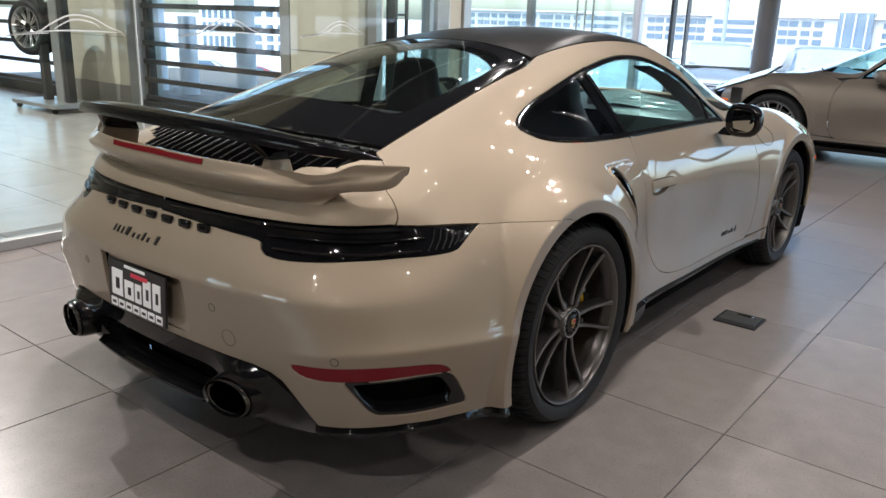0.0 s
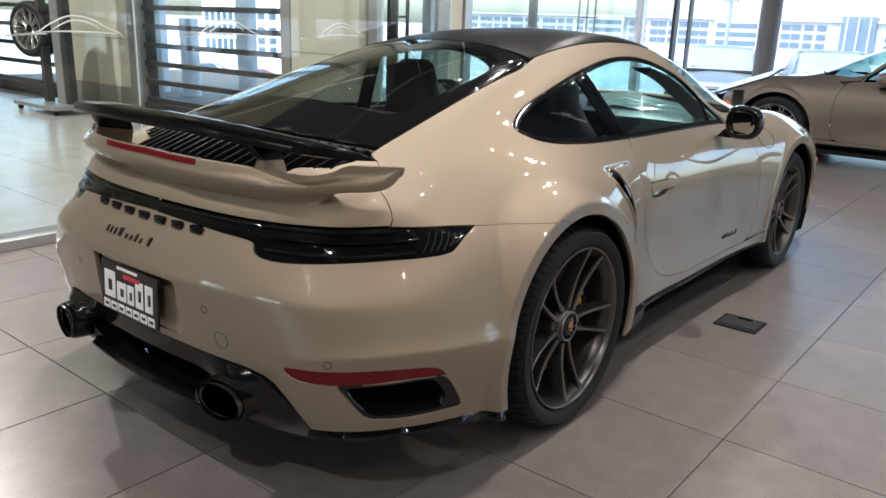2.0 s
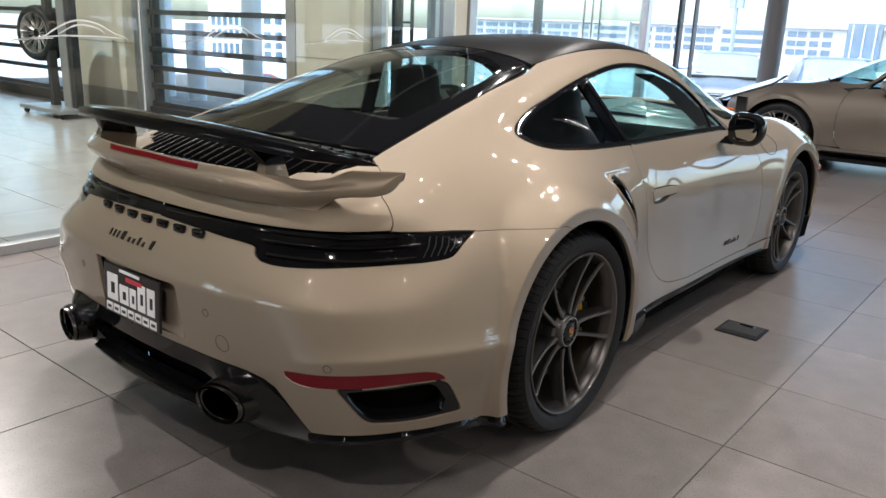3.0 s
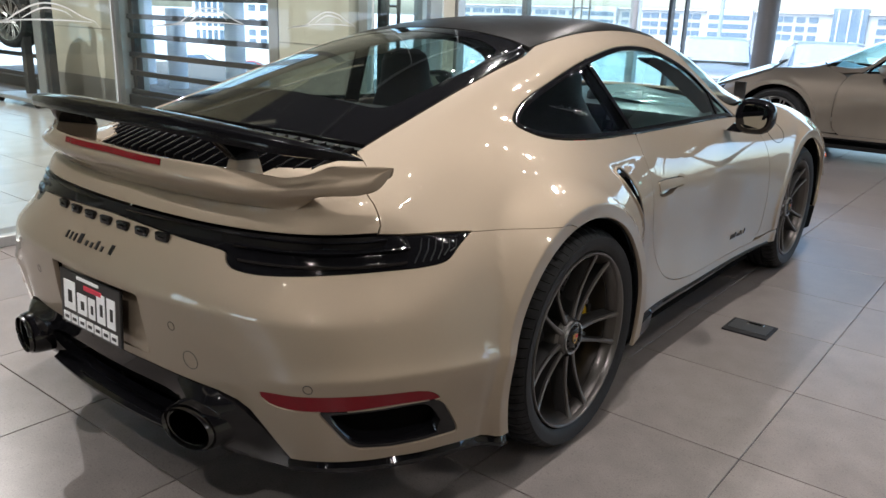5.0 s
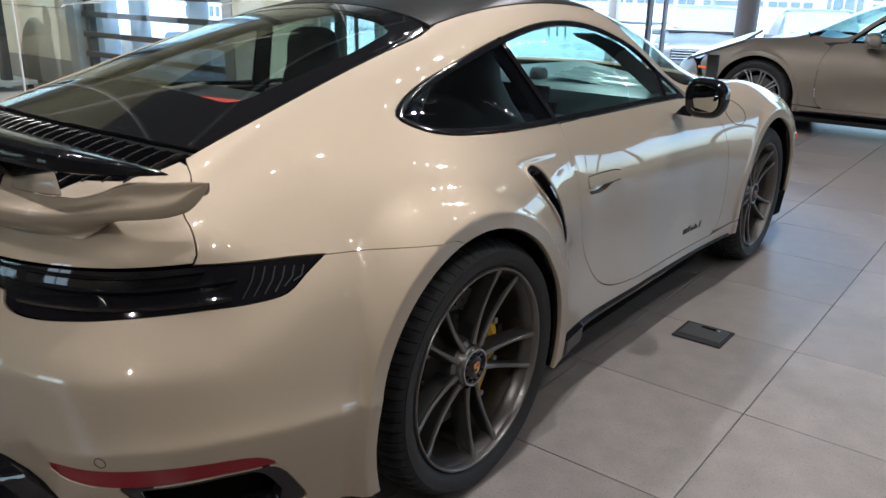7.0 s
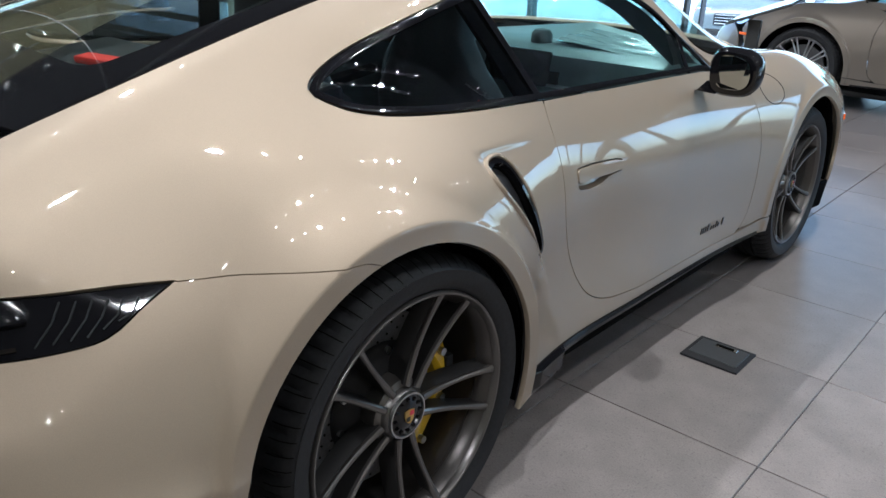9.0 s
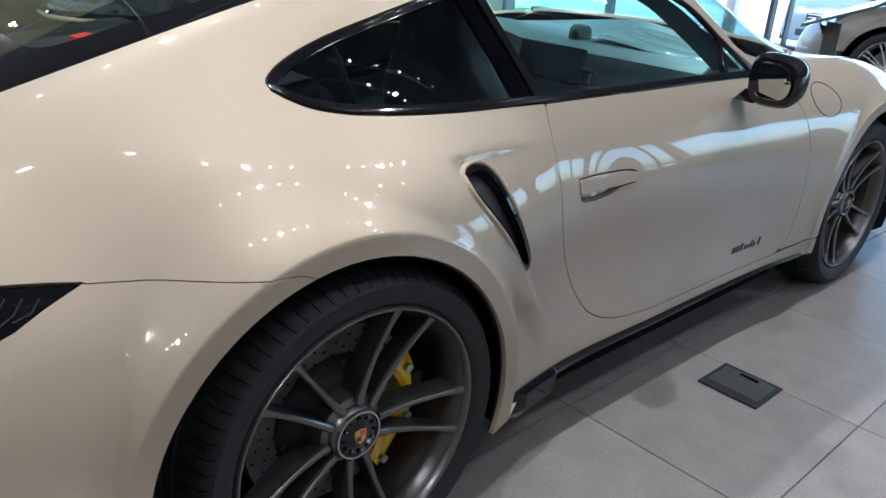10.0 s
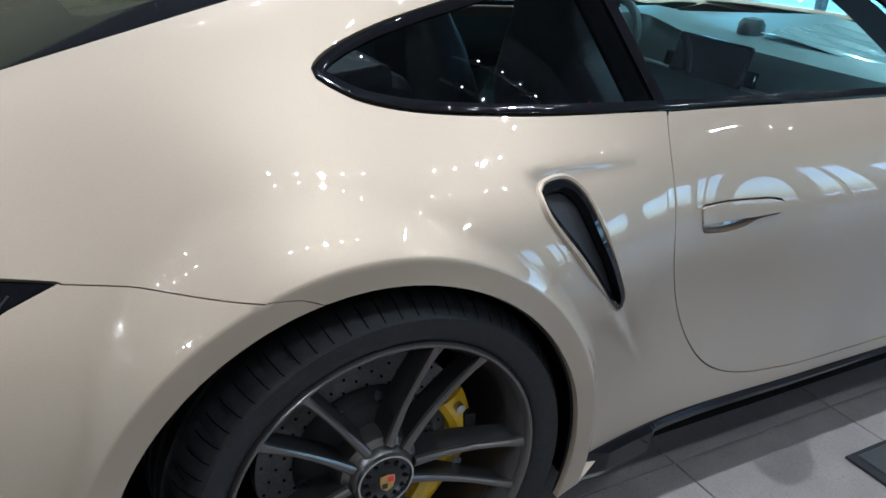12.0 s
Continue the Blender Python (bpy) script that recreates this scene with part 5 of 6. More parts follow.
seat(-0.37)
seat(0.37)
part("parcel_shelf", boxed((1.04, 0.60, 0.05), (0, -0.16, 0.905), (7, 0, 0), 0.02), LEATHER, car)
part("shelf_belt", boxed((0.30, 0.05, 0.02), (-0.10, -0.057, 0.950), (7, 0, 10), 0.008), REDBELT, car, "red belt lying on the rear shelf")
part("rear_bulkhead", boxed((1.2, 0.05, 0.45), (0, -0.02, 0.62), (-14, 0, 0), 0.02), LEATHER, car)
part("rear_seat_back", boxed((0.42, 0.10, 0.40), (-0.30, 0.10, 0.75), (-16, 0, 0), 0.05, 3), LEATHER, car, "", True)
part("rear_seat_back", boxed((0.42, 0.10, 0.40), (0.30, 0.10, 0.75), (-16, 0, 0), 0.05, 3), LEATHER, car, "", True)
dash_secs = []
for x in np.linspace(-0.68, 0.68, 21):
    hood = 0.035 * math.exp(-((x + 0.37) / 0.16) ** 2)
    dash_secs.append([(x, 1.52, 0.62), (x, 1.50, 0.80), (x, 1.535, 0.880 + hood), (x, 1.62, 0.905 + hood), (x, 1.82, 0.92 - 0.05 * abs(x)), (x, 2.05 - 0.10 * x * x, 0.965 - 0.13 * abs(x)), (x, 2.10 - 0.10 * x * x, 0.62)])
part("dashboard", sweep(dash_secs), DASH, car, "", True)
part("dash_clock", lathe([(0.0, 0.035), (0.030, 0.030), (0.042, 0.014), (0.044, -0.03)], 28, "Z"), LEATHER, car, "round clock on the dashboard", True).location = (0, 1.66, 0.925)
part("centre_screen", boxed((0.30, 0.02, 0.13), (0, 1.50, 0.83), (-14, 0, 0), 0.008, 2), DARKLENS, car, "dark centre screen")
for x in (-0.58, -0.14, 0.14, 0.58):
    part("air_vent", boxed((0.11, 0.02, 0.05), (x, 1.505, 0.80), (-10, 0, 0), 0.008, 2), GLOSS, car)
part("dash_trim", sweep([[(x, 1.498, 0.765), (x, 1.49, 0.772), (x, 1.498, 0.779)] for x in np.linspace(-0.66, 0.66, 9)]), ALLOY, car)
for k in (1, -1):
    part("door_pull", sweep([[(k * (0.735 + dx), y, z + dz) for dx, dz in ((0.03, -0.03), (-0.035, -0.02), (-0.04, 0.012), (0.03, 0.02))] for y, z in ((0.72, 0.66), (0.95, 0.68), (1.2, 0.70), (1.42, 0.735))]), LEATHER, car)
part("tunnel", boxed((0.20, 0.95, 0.30), (0, 1.10, 0.36), bevel=0.04, segs=3), DASH, car, "", True)
sw = pose(-0.37, 1.34, 0.80, 68, 0, 0)
wheel_ring = part("steering_wheel", tube([sw @ Vector((0.18 * math.cos(t), 0.18 * math.sin(t), 0)) for t in np.linspace(0, 2 * math.pi, 40, endpoint=False)], 0.015, 10, True), LEATHER, car, "", True)
part("steering_boss", box(bmesh.new(), (0.15, 0.11, 0.04), sw, 0.02, 2), LEATHER, wheel_ring, "", True)
for dx in (-0.12, 0.12):
    part("steering_spoke", box(bmesh.new(), (0.13, 0.03, 0.015), sw @ pose(dx, 0, 0), 0.004, 1), DASH, wheel_ring)
# added wavy sheet on the dashboard, stands in for streaks of reflected light
SHEET = material("streak_sheet_gloss", (0.20, 0.225, 0.23), 0.12, 0, 0.5, grain=0.05, scale=60)
sv, sf, nx, ny = [], [], 56, 30
for j in range(ny):
    for i in range(nx):
        u, v = i / (nx - 1), j / (ny - 1)
        x, y = 0.06 + 0.50 * u, 1.63 + 0.33 * v - 0.05 * u * v
        base = 0.905 + 0.075 * (y - 1.62) - 0.055 * abs(x)
        fold = 0.0045 * math.sin(34 * v + 3 * u + 0.8 * math.sin(6 * u)) + 0.0035 * math.sin(7 * u - 13 * v)
        sv.append((x, y, base + 0.018 + fold))
for j in range(ny - 1):
    for i in range(nx - 1):
        a = j * nx + i
        sf.append((a, a + 1, a + nx + 1, a + nx))
sheet = mesh_object("dust_sheet", sv, sf, SHEET)
sheet.location.x = 0.022
tagged(sheet, "added wavy glossy sheet standing in for reflected streaks over the dashboard", "plastic sheet")
part("cabin_floor", boxed((1.40, 2.2, 0.03), (0, 1.0, 0.24), bevel=0.01), VOID, car)
part("rear_view_mirror", boxed((0.22, 0.025, 0.06), (0, 1.42, 1.16), (10, 0, 0), 0.01, 2), MATT, car)

# ---- front end ----
nose_loop = np.array([(x, 3.8, z) for x, z in dense([(-0.80, 0.20), (-0.4, 0.16), (0, 0.15), (0.4, 0.16), (0.80, 0.20), (0.84, 0.40), (0.80, 0.60), (0.62, 0.70), (0.35, 0.72), (0, 0.72), (-0.35, 0.72), (-0.62, 0.70), (-0.80, 0.60), (-0.84, 0.40)])])
nose_loop = shoot(nose_loop, (0, -1, 0))
panel("front_bumper", [nose_loop], (0, -1, 0), PAINT, car, 0.03)
nose_half = slim([(0.0, 2.30), (0.60, 2.30), (0.70, 2.55), (0.72, 2.95), (0.62, 3.20), (0.35, 3.34), (0.0, 3.38)])
panel("nose_panel", [on_top(dense(nose_half + [(-q[0], q[1]) for q in nose_half[-2:0:-1]], smooth=False))], (0, -0.6, -1), PAINT, car, 0.05, off=-0.005, lip=0)
part("front_lip", sweep([[(p[0] * s, p[1], p[2]) for s, p in ((1, q), (1, q + np.array((0, 0.03, -0.05))), (1, q + np.array((0, -0.05, -0.06))), (1, q + np.array((0, -0.05, 0))))] for q in shoot(np.array([(x, 3.8, 0.19) for x in np.linspace(-0.78, 0.78, 25)]), (0, -1, 0))]), GLOSS, car, "gloss black front lip")
for k in (1, -1):
    lamp = on_top([(0.685 + 0.115 * math.cos(t), 2.98 + 0.15 * math.sin(t)) for t in np.linspace(0, 2 * math.pi, 36, endpoint=False)])
    nn = slope(lamp)
    mid = lamp.mean(0) + np.array((0.01, 0.02, 0.015))
    bm = bmesh.new()
    a = [bm.verts.new((p + q * 0.004) * (k, 1, 1)) for p, q in zip(lamp, nn)]
    b = [bm.verts.new(((p * 0.6 + mid * 0.4) + q * 0.014) * (k, 1, 1)) for p, q in zip(lamp, nn)]
    c = bm.verts.new((mid + (0.004, 0.004, 0.012)) * (k, 1, 1))
    for i in range(36):
        bm.faces.new((a[i], a[(i + 1) % 36], b[(i + 1) % 36], b[i]))
        bm.faces.new((b[i], b[(i + 1) % 36], c))
    bmesh.ops.recalc_face_normals(bm, faces=bm.faces)
    part("headlight", bm, CHROME, car, "round clear headlight", True)
    p = on_side([(2.98, 0.58)])[0]
    part("side_marker", boxed((0.012, 0.12, 0.025), (k * p[0], 2.98, 0.58), (0, 0, k * 20), 0.005, 2), material("amber_lens", (0.75, 0.13, 0.02), 0.2, 0, 1, grain=0.05, scale=100) if k == 1 else bpy.data.materials["amber_lens"], car, "amber side marker")
    q = on_side([(2.86, 0.24)])[0]
    part("air_flap", boxed((0.014, 0.09, 0.13), (k * (q[0] - 0.035), 2.86, 0.215), (0, 6 * k, -6 * k), 0.004, 2), VOID, car)

# ---- the hall ----
TILE = material("grey_porcelain_tile", (0.180, 0.159, 0.149), 0.32, grain=0.16, scale=220, stain=0.12, bump=0.05, vary=0.05, fleck=0.24)
TILE_PALE = material("pale_glossy_tile", (0.40, 0.375, 0.345), 0.22, grain=0.10, scale=120, stain=0.06, vary=0.04)
GROUT = material("dark_grout", (0.09, 0.085, 0.08), 0.8, grain=0.2, scale=60)
BEIGE = material("beige_wall_panel", (0.52, 0.49, 0.40), 0.6, grain=0.04, scale=60, stain=0.05, bump=0.05)
CEIL = material("pale_ceiling", (0.66, 0.60, 0.40), 0.8, grain=0.04, scale=30, stain=0.05)
CEILDARK = material("dark_grey_ceiling", (0.060, 0.062, 0.066), 0.8, grain=0.06, scale=30, stain=0.08)
STONE = material("grey_skirting", (0.22, 0.21, 0.19), 0.5, grain=0.1, scale=80)
FRAME = material("grey_aluminium", (0.42, 0.43, 0.43), 0.4, 0.7, grain=0.05, scale=80, stain=0.05)
DARKBAR = material("dark_steel", (0.035, 0.037, 0.038), 0.5, 0.3, grain=0.1, scale=80)
PILLAR = material("painted_pillar", (0.16, 0.15, 0.15), 0.5, grain=0.06, scale=60, stain=0.08)
CONCRETE = material("pale_concrete", (0.38, 0.39, 0.41), 0.8, grain=0.08, scale=8, stain=0.12)
SNOW = material("thin_snow", (0.74, 0.76, 0.78), 0.8, grain=0.06, scale=6, stain=0.10)
ASPHALT = material("pale_wet_tarmac", (0.52, 0.52, 0.53), 0.7, grain=0.15, scale=3, stain=0.15)
FACADE = material("white_cladding", (0.30, 0.315, 0.33), 0.7, grain=0.04, scale=2, stain=0.05)
BLUEGLASS = material("blue_window_glass", (0.085, 0.13, 0.185), 0.1, 0.2, grain=0.1, scale=1.0)
GRASS = material("lawn_green", (0.06, 0.22, 0.07), 0.9, grain=0.3, scale=30, bump=0.5)
LED = lamp_mat("warm_led", (1.0, 0.84, 0.60), 0.5)
SPOT = lamp_mat("warm_spot", (1.0, 0.92, 0.78), 400.0)
FILM = material("etched_white_film", (0.52, 0.55, 0.55), 0.6, grain=0.03, scale=80)


def structure(ob, label=""):
    return tagged(ob, label, kind="structure")


def slab(name, lo, hi, mat, label="", bevel=0.0):
    lo, hi = Vector(lo), Vector(hi)
    return structure(part(name, boxed(tuple(hi - lo), tuple((lo + hi) / 2), bevel=bevel), mat), label)


# floor: square tiles with open joints
PITCH, PITCH_Y, GX, GY0 = 0.5965, 0.6015, 1.365, 0.8475
floor = slab("floor", (-15, -7.2, -0.30), (6.2, 9.6, -0.006), GROUT, "grey porcelain tiled showroom floor")
tile_bm = boxed((PITCH - 0.004, PITCH_Y - 0.004, 0.012), (0, 0, -0.006), bevel=0.0012, segs=1)
tile_me = bpy.data.meshes.new("tile")
tile_bm.to_mesh(tile_me)
tile_bm.free()
tile_me.materials.append(TILE)
rest_v, rest_f, pale_v, pale_f = [], [], [], []
for i in range(-27, 9):
    for j in range(-14, 15):
        x, y = GX + PITCH * (i + 0.5), GY0 + PITCH_Y * (j + 0.5)
        if not (-14.9 < x < 6.0 and -7.1 < y < 9.5) or (x < -2.9 and y > 3.3) and x < -3.4:
            continue
        if -7 <= i <= 6 and -6 <= j <= 13 and x > -2.6:
            t = new("tile", tile_me)
            t.location, t.parent = (x, y, 0), floor
        else:
            h, g = PITCH / 2 - 0.002, PITCH_Y / 2 - 0.002
            tv, tf = (pale_v, pale_f) if x < -2.6 else (rest_v, rest_f)
            b = len(tv)
            tv += [(x - h, y - g, -0.008), (x + h, y - g, -0.008), (x + h, y + g, -0.008), (x - h, y + g, -0.008), (x - h, y - g, 0), (x + h, y - g, 0), (x + h, y + g, 0), (x - h, y + g, 0)]
            tf += [(b + 4, b + 5, b + 6, b + 7), (b, b + 1, b + 5, b + 4), (b + 1, b + 2, b + 6, b + 5), (b + 2, b + 3, b + 7, b + 6), (b + 3, b, b + 4, b + 7)]
far_tiles = mesh_object("far_tiles", rest_v, rest_f, TILE, floor, smooth=False)
far_tiles["kind"] = "stuff"
pale_tiles = mesh_object("pale_tiles", pale_v, pale_f, TILE_PALE, floor, smooth=False)
pale_tiles["kind"] = "stuff"

# black floor socket beside the car
fb = empty("floor_socket", "black metal floor socket box with slotted lid", "floor socket", (1.036, 1.365, 0.0))
part("socket_frame", boxed((0.195, 0.175, 0.008), (0, 0, 0.004), bevel=0.002, segs=1), MATT, fb)
part("socket_lid", boxed((0.165, 0.125, 0.006), (0, 0.005, 0.009), bevel=0.002, segs=1), DARKBAR, fb)
part("socket_slot", boxed((0.075, 0.022, 0.004), (0.01, 0.045, 0.0125), bevel=0.001, segs=1), CHROME, fb)
part("socket_handle", boxed((0.05, 0.012, 0.005), (0.01, 0.045, 0.0145), bevel=0.001, segs=1), VOID, fb)

# walls, ceiling
H = 4.3
slab("wall_back_sill", (-15, -7.3, 0), (6.2, -7.1, 0.9), BEIGE, "plain beige rear wall below the windows")
slab("wall_back_head", (-15, -7.3, 2.5), (6.2, -7.1, H), BEIGE)
BACK = ((-4.6, -3.2), (-1.6, -0.2))
edges = [-15] + [v for o in BACK for v in o] + [6.2]
for a, b in zip(edges[::2], edges[1::2]):
    slab("wall_back_pier", (a, -7.3, 0.9), (b, -7.1, 2.5), BEIGE)
for a, b in BACK:
    w = structure(new("window_back"), "clear window in the rear wall")
    w.location = ((a + b) / 2, -7.2, 1.7)
    for dx in (-0.67, 0, 0.67):
        part("window_frame", boxed((0.06, 0.08, 1.6), (dx, 0, 0), bevel=0.004, segs=1), DARKBAR, w)
    p = part("pane", boxed((1.28, 0.01, 1.59), (0, 0, 0), bevel=0), CLEAR, w)
    p.visible_shadow = False
slab("wall_far_left", (-15.2, -7.3, 0), (-15, 3.75, H), BEIGE, "plain beige side wall")
slab("ceiling", (-15, -7.3, CEILING), (-4.6, 3.75, CEILING + 0.2), CEIL, "pale beige ceiling")
slab("ceiling_hall", (-4.6, -7.3, CEILING), (6.2, 3.75, CEILING + 0.2), CEILDARK, "dark grey painted hall ceiling")
slab("ceiling_front", (-3.6, 3.75, CEILING), (6.2, 9.7, CEILING + 0.2), CEILDARK, "dark grey painted hall ceiling")

# right wall: sill, head and broad piers with windows between
slab("wall_right_sill", (6.0, -7.1, 0), (6.2, 9.5, 0.5), BEIGE)
slab("wall_right_head", (6.0, -7.1, 2.9), (6.2, 9.5, CEILING), BEIGE)
OPEN = ((4.4, 5.4), (5.7, 7.2), (7.7, 9.2))
edges = [-7.1] + [v for o in OPEN for v in o] + [9.5]
for a, b in zip(edges[::2], edges[1::2]):
    slab("wall_right_pier", (6.0, a, 0.5), (6.2, b, 2.9), BEIGE)
for a, b in OPEN:
    w = structure(new("window_right"), "clear window in the side wall")
    w.location = (6.1, (a + b) / 2, 1.7)
    for dy in (-(b - a) / 2 + 0.03, 0, (b - a) / 2 - 0.03):
        part("window_frame", boxed((0.08, 0.06, 2.4), (0, dy, 0), bevel=0.004, segs=1), DARKBAR, w)
    p = part("pane", boxed((0.01, b - a - 0.12, 2.39), (0, 0, 0), bevel=0), CLEAR, w)
    p.visible_shadow = False

# glazed front with mullions, pillar and pull handles
slab("front_plinth", (-7.0, 9.45, 0), (6.2, 9.65, 0.10), DARKBAR)
# unseen head set low to hold back sky light
slab("front_head", (-7.0, 9.45, 2.60), (6.2, 9.65, CEILING), FRAME)
# unseen wall, added to trim the daylight mirrored in the car's door
slab("wall_front", (2.96, 9.45, 0.10), (6.2, 9.65, 0.90), BEIGE, "unseen low beige wall, added beside the shop front to trim daylight")
glazing = structure(new("window_front"), "floor-to-ceiling glazed shop front")
for x, w, mat in ((-5.50, 0.10, DARKBAR), (-3.52, 0.13, FRAME), (-2.95, 0.045, DARKBAR), (-2.72, 0.02, DARKBAR), (0.9, 0.10, DARKBAR), (2.9, 0.10, DARKBAR)):
    part("mullion", boxed((w, 0.14, 2.5), (x, 9.55, 1.35), bevel=0.004, segs=1), mat, glazing)
for a, b in ((-6.95, -5.56), (-5.44, -3.60), (-3.44, -2.98), (-2.92, -2.74), (-2.70, 0.84), (0.96, 2.84)):
    p = part("pane", boxed((b - a, 0.012, 2.49), ((a + b) / 2, 9.55, 1.35), bevel=0), CLEAR, glazing)
    p.visible_shadow = False
for a, b in ((2.96, 3.98), (4.06, 5.08), (5.16, 6.1)):
    p = part("pane", boxed((b - a, 0.012, 1.69), ((a + b) / 2, 9.55, 1.75), bevel=0), CLEAR, glazing)
    p.visible_shadow = False
    part("mullion", boxed((0.07, 0.14, 1.7), (b + 0.04, 9.55, 1.75), bevel=0.004, segs=1), DARKBAR, glazing)
for x in (-4.54, -4.39, -4.25):
    part("pull_handle", rod(bmesh.new(), (x, 9.43, 0.6), (x, 9.43, 2.1), 0.018), CHROME, glazing)
part("handle_bracket", boxed((0.34, 0.02, 0.02), (-4.39, 9.46, 1.46), bevel=0.003, segs=1), CHROME, glazing)
col = lathe([(0.135, 0.0), (0.135, CEILING)], 40, "Z")
structure(part("pillar", col, PILLAR, None, "", True), "round dark grey-brown painted pillar").location = (-1.42, 9.1, 0)

# entrance side: glazed door between beige jambs
side = structure(new("door_1"), "glazed entrance door with steel pull handles")
for y, w, mat in ((3.62, 0.10, FRAME), (3.86, 0.05, DARKBAR), (4.42, 0.07, FRAME), (4.62, 0.20, CONCRETE), (5.05, 0.13, FRAME)):
    part("door_frame", boxed((0.12, w, 2.6), (-3.5, y, 1.3), bevel=0.004, segs=1), mat, side)
part("jamb_panel", boxed((0.30, 0.26, 2.6), (-3.62, 4.84, 1.3), bevel=0.005, segs=1), BEIGE, side)
for y in (3.80, 3.97):
    part("pull_handle", rod(bmesh.new(), (-3.40, y, 0.5), (-3.40, y, 2.2), 0.02), DARKBAR, side)
part("handle_knob", rod(bmesh.new(), (-3.40, 3.80, 1.35), (-3.40, 3.97, 1.35), 0.012), CHROME, side)
for a, b in ((3.67, 3.83), (3.89, 4.38), (5.12, 9.4)):
    p = part("pane", boxed((0.012, b - a, 2.55), (-3.5, (a + b) / 2, 1.3), bevel=0), CLEAR, side)
    p.visible_shadow = False
# out of view as well; its low edge cuts the daylight
slab("side_head", (-3.6, 3.55, 2.60), (-3.4, 9.45, CEILING), FRAME)

# louvred wall beyond the glass partition
slab("wall_column", (-4.64, 3.50, 0), (-3.62, 3.85, H), BEIGE, "beige panelled wall pier")
slab("wall_column_left", (-9.65, 3.50, 0), (-7.92, 3.85, H), BEIGE, "beige panelled wall pier")
for x0, x1 in ((-4.65, -3.61), (-9.66, -7.91)):
    slab("baseboard", (x0, 3.485, 0), (x1, 3.50, 0.32), STONE)
    for z in (0.95, 1.75, 2.55):
        slab("trim", (x0, 3.494, z), (x1, 3.50, z + 0.008), STONE)
slab("trim", (-7.92, 3.49, 0), (-7.70, 3.84, H), FRAME)
slab("trim", (-4.80, 3.49, 0), (-4.65, 3.84, H), STONE)


def louvre(name, x0, x1, step):
    w = structure(new(name), "tall window behind black horizontal louvre bars")
    for z in np.arange(0.16, 2.75, step):
        part("louvre_bar", boxed((x1 - x0, 0.05, 0.062), ((x0 + x1) / 2, 3.60, z + 0.03), bevel=0.004, segs=1), DARKBAR, w)
    part("kerb", boxed((x1 - x0, 0.30, 0.15), ((x0 + x1) / 2, 3.68, 0.075), bevel=0.004, segs=1), DARKBAR, w)
    p = part("pane", boxed((x1 - x0, 0.012, 2.65), ((x0 + x1) / 2, 3.70, 1.475), bevel=0), CLEAR, w)
    p.visible_shadow = False
    for x in (x0 + 0.04, x1 - 0.04):
        part("window_frame", boxed((0.08, 0.10, 2.8), (x, 3.66, 1.4), bevel=0.004, segs=1), DARKBAR, w)


# unseen lintels added over the louvres to cut daylight
slab("wall_left_head", (-7.70, 3.52, 2.8), (-4.80, 3.80, CEILING), BEIGE)
slab("wall_left_head_2", (-15, 3.52, 2.8), (-9.66, 3.80, CEILING), BEIGE)
louvre("window_left_1", -7.69, -4.81, 0.235)
louvre("window_left_2", -14.9, -9.68, 0.29)

# glass partition with etched car outlines
part_frame = structure(new("partition"), "frameless glass partition with etched car outlines")
for y0, y1 in ((-6.9, -1.75), (-1.73, 0.43), (0.455, 2.60), (2.615, 3.48)):
    p = part("pane", boxed((0.012, y1 - y0, 3.80), (-2.45, (y0 + y1) / 2, 1.94), bevel=0.002, segs=1), CLEAR, part_frame)
    p.visible_shadow = False
    part("glass_edge", boxed((0.014, 0.005, 3.80), (-2.45, y1, 1.94), bevel=0), FILM, part_frame)
part("floor_channel", boxed((0.06, 10.4, 0.06), (-2.45, -1.7, 0.03), bevel=0.004, segs=1), FRAME, part_frame)
part("head_channel", boxed((0.06, 10.4, 0.05), (-2.45, -1.7, 3.87), bevel=0.004, segs=1), FRAME, part_frame)


def outline(y):
    """Three thin strokes of a coupe in side view, on the glass."""
    runs = ([(-0.34, 1.155), (-0.28, 1.172), (-0.16, 1.185), (-0.09, 1.225), (0.0, 1.268), (0.08, 1.278), (0.17, 1.258), (0.26, 1.21), (0.33, 1.185), (0.35, 1.150)],
            [(-0.17, 1.184), (-0.02, 1.192), (0.16, 1.190), (0.31, 1.182)], [(-0.07, 1.200), (0.02, 1.246), (0.09, 1.252), (0.17, 1.232), (0.20, 1.205)], [(-0.33, 1.165), (-0.2, 1.176), (-0.1, 1.178)])
    for r in runs:
        line = dense(r, False, 0.02)
        secs = []
        for i, (a, z) in enumerate(line):
            w = 0.0045 * math.sin(math.pi * (0.12 + 0.76 * i / (len(line) - 1)))
            secs.append([(-2.442, y + a, z - w), (-2.440, y + a, z - w), (-2.440, y + a, z + w), (-2.442, y + a, z + w)])
        part("etched_stroke", sweep(secs), FILM, part_frame)


for y in (-2.05, -1.02, 0.0, 1.02, 2.06):
    outline(y)

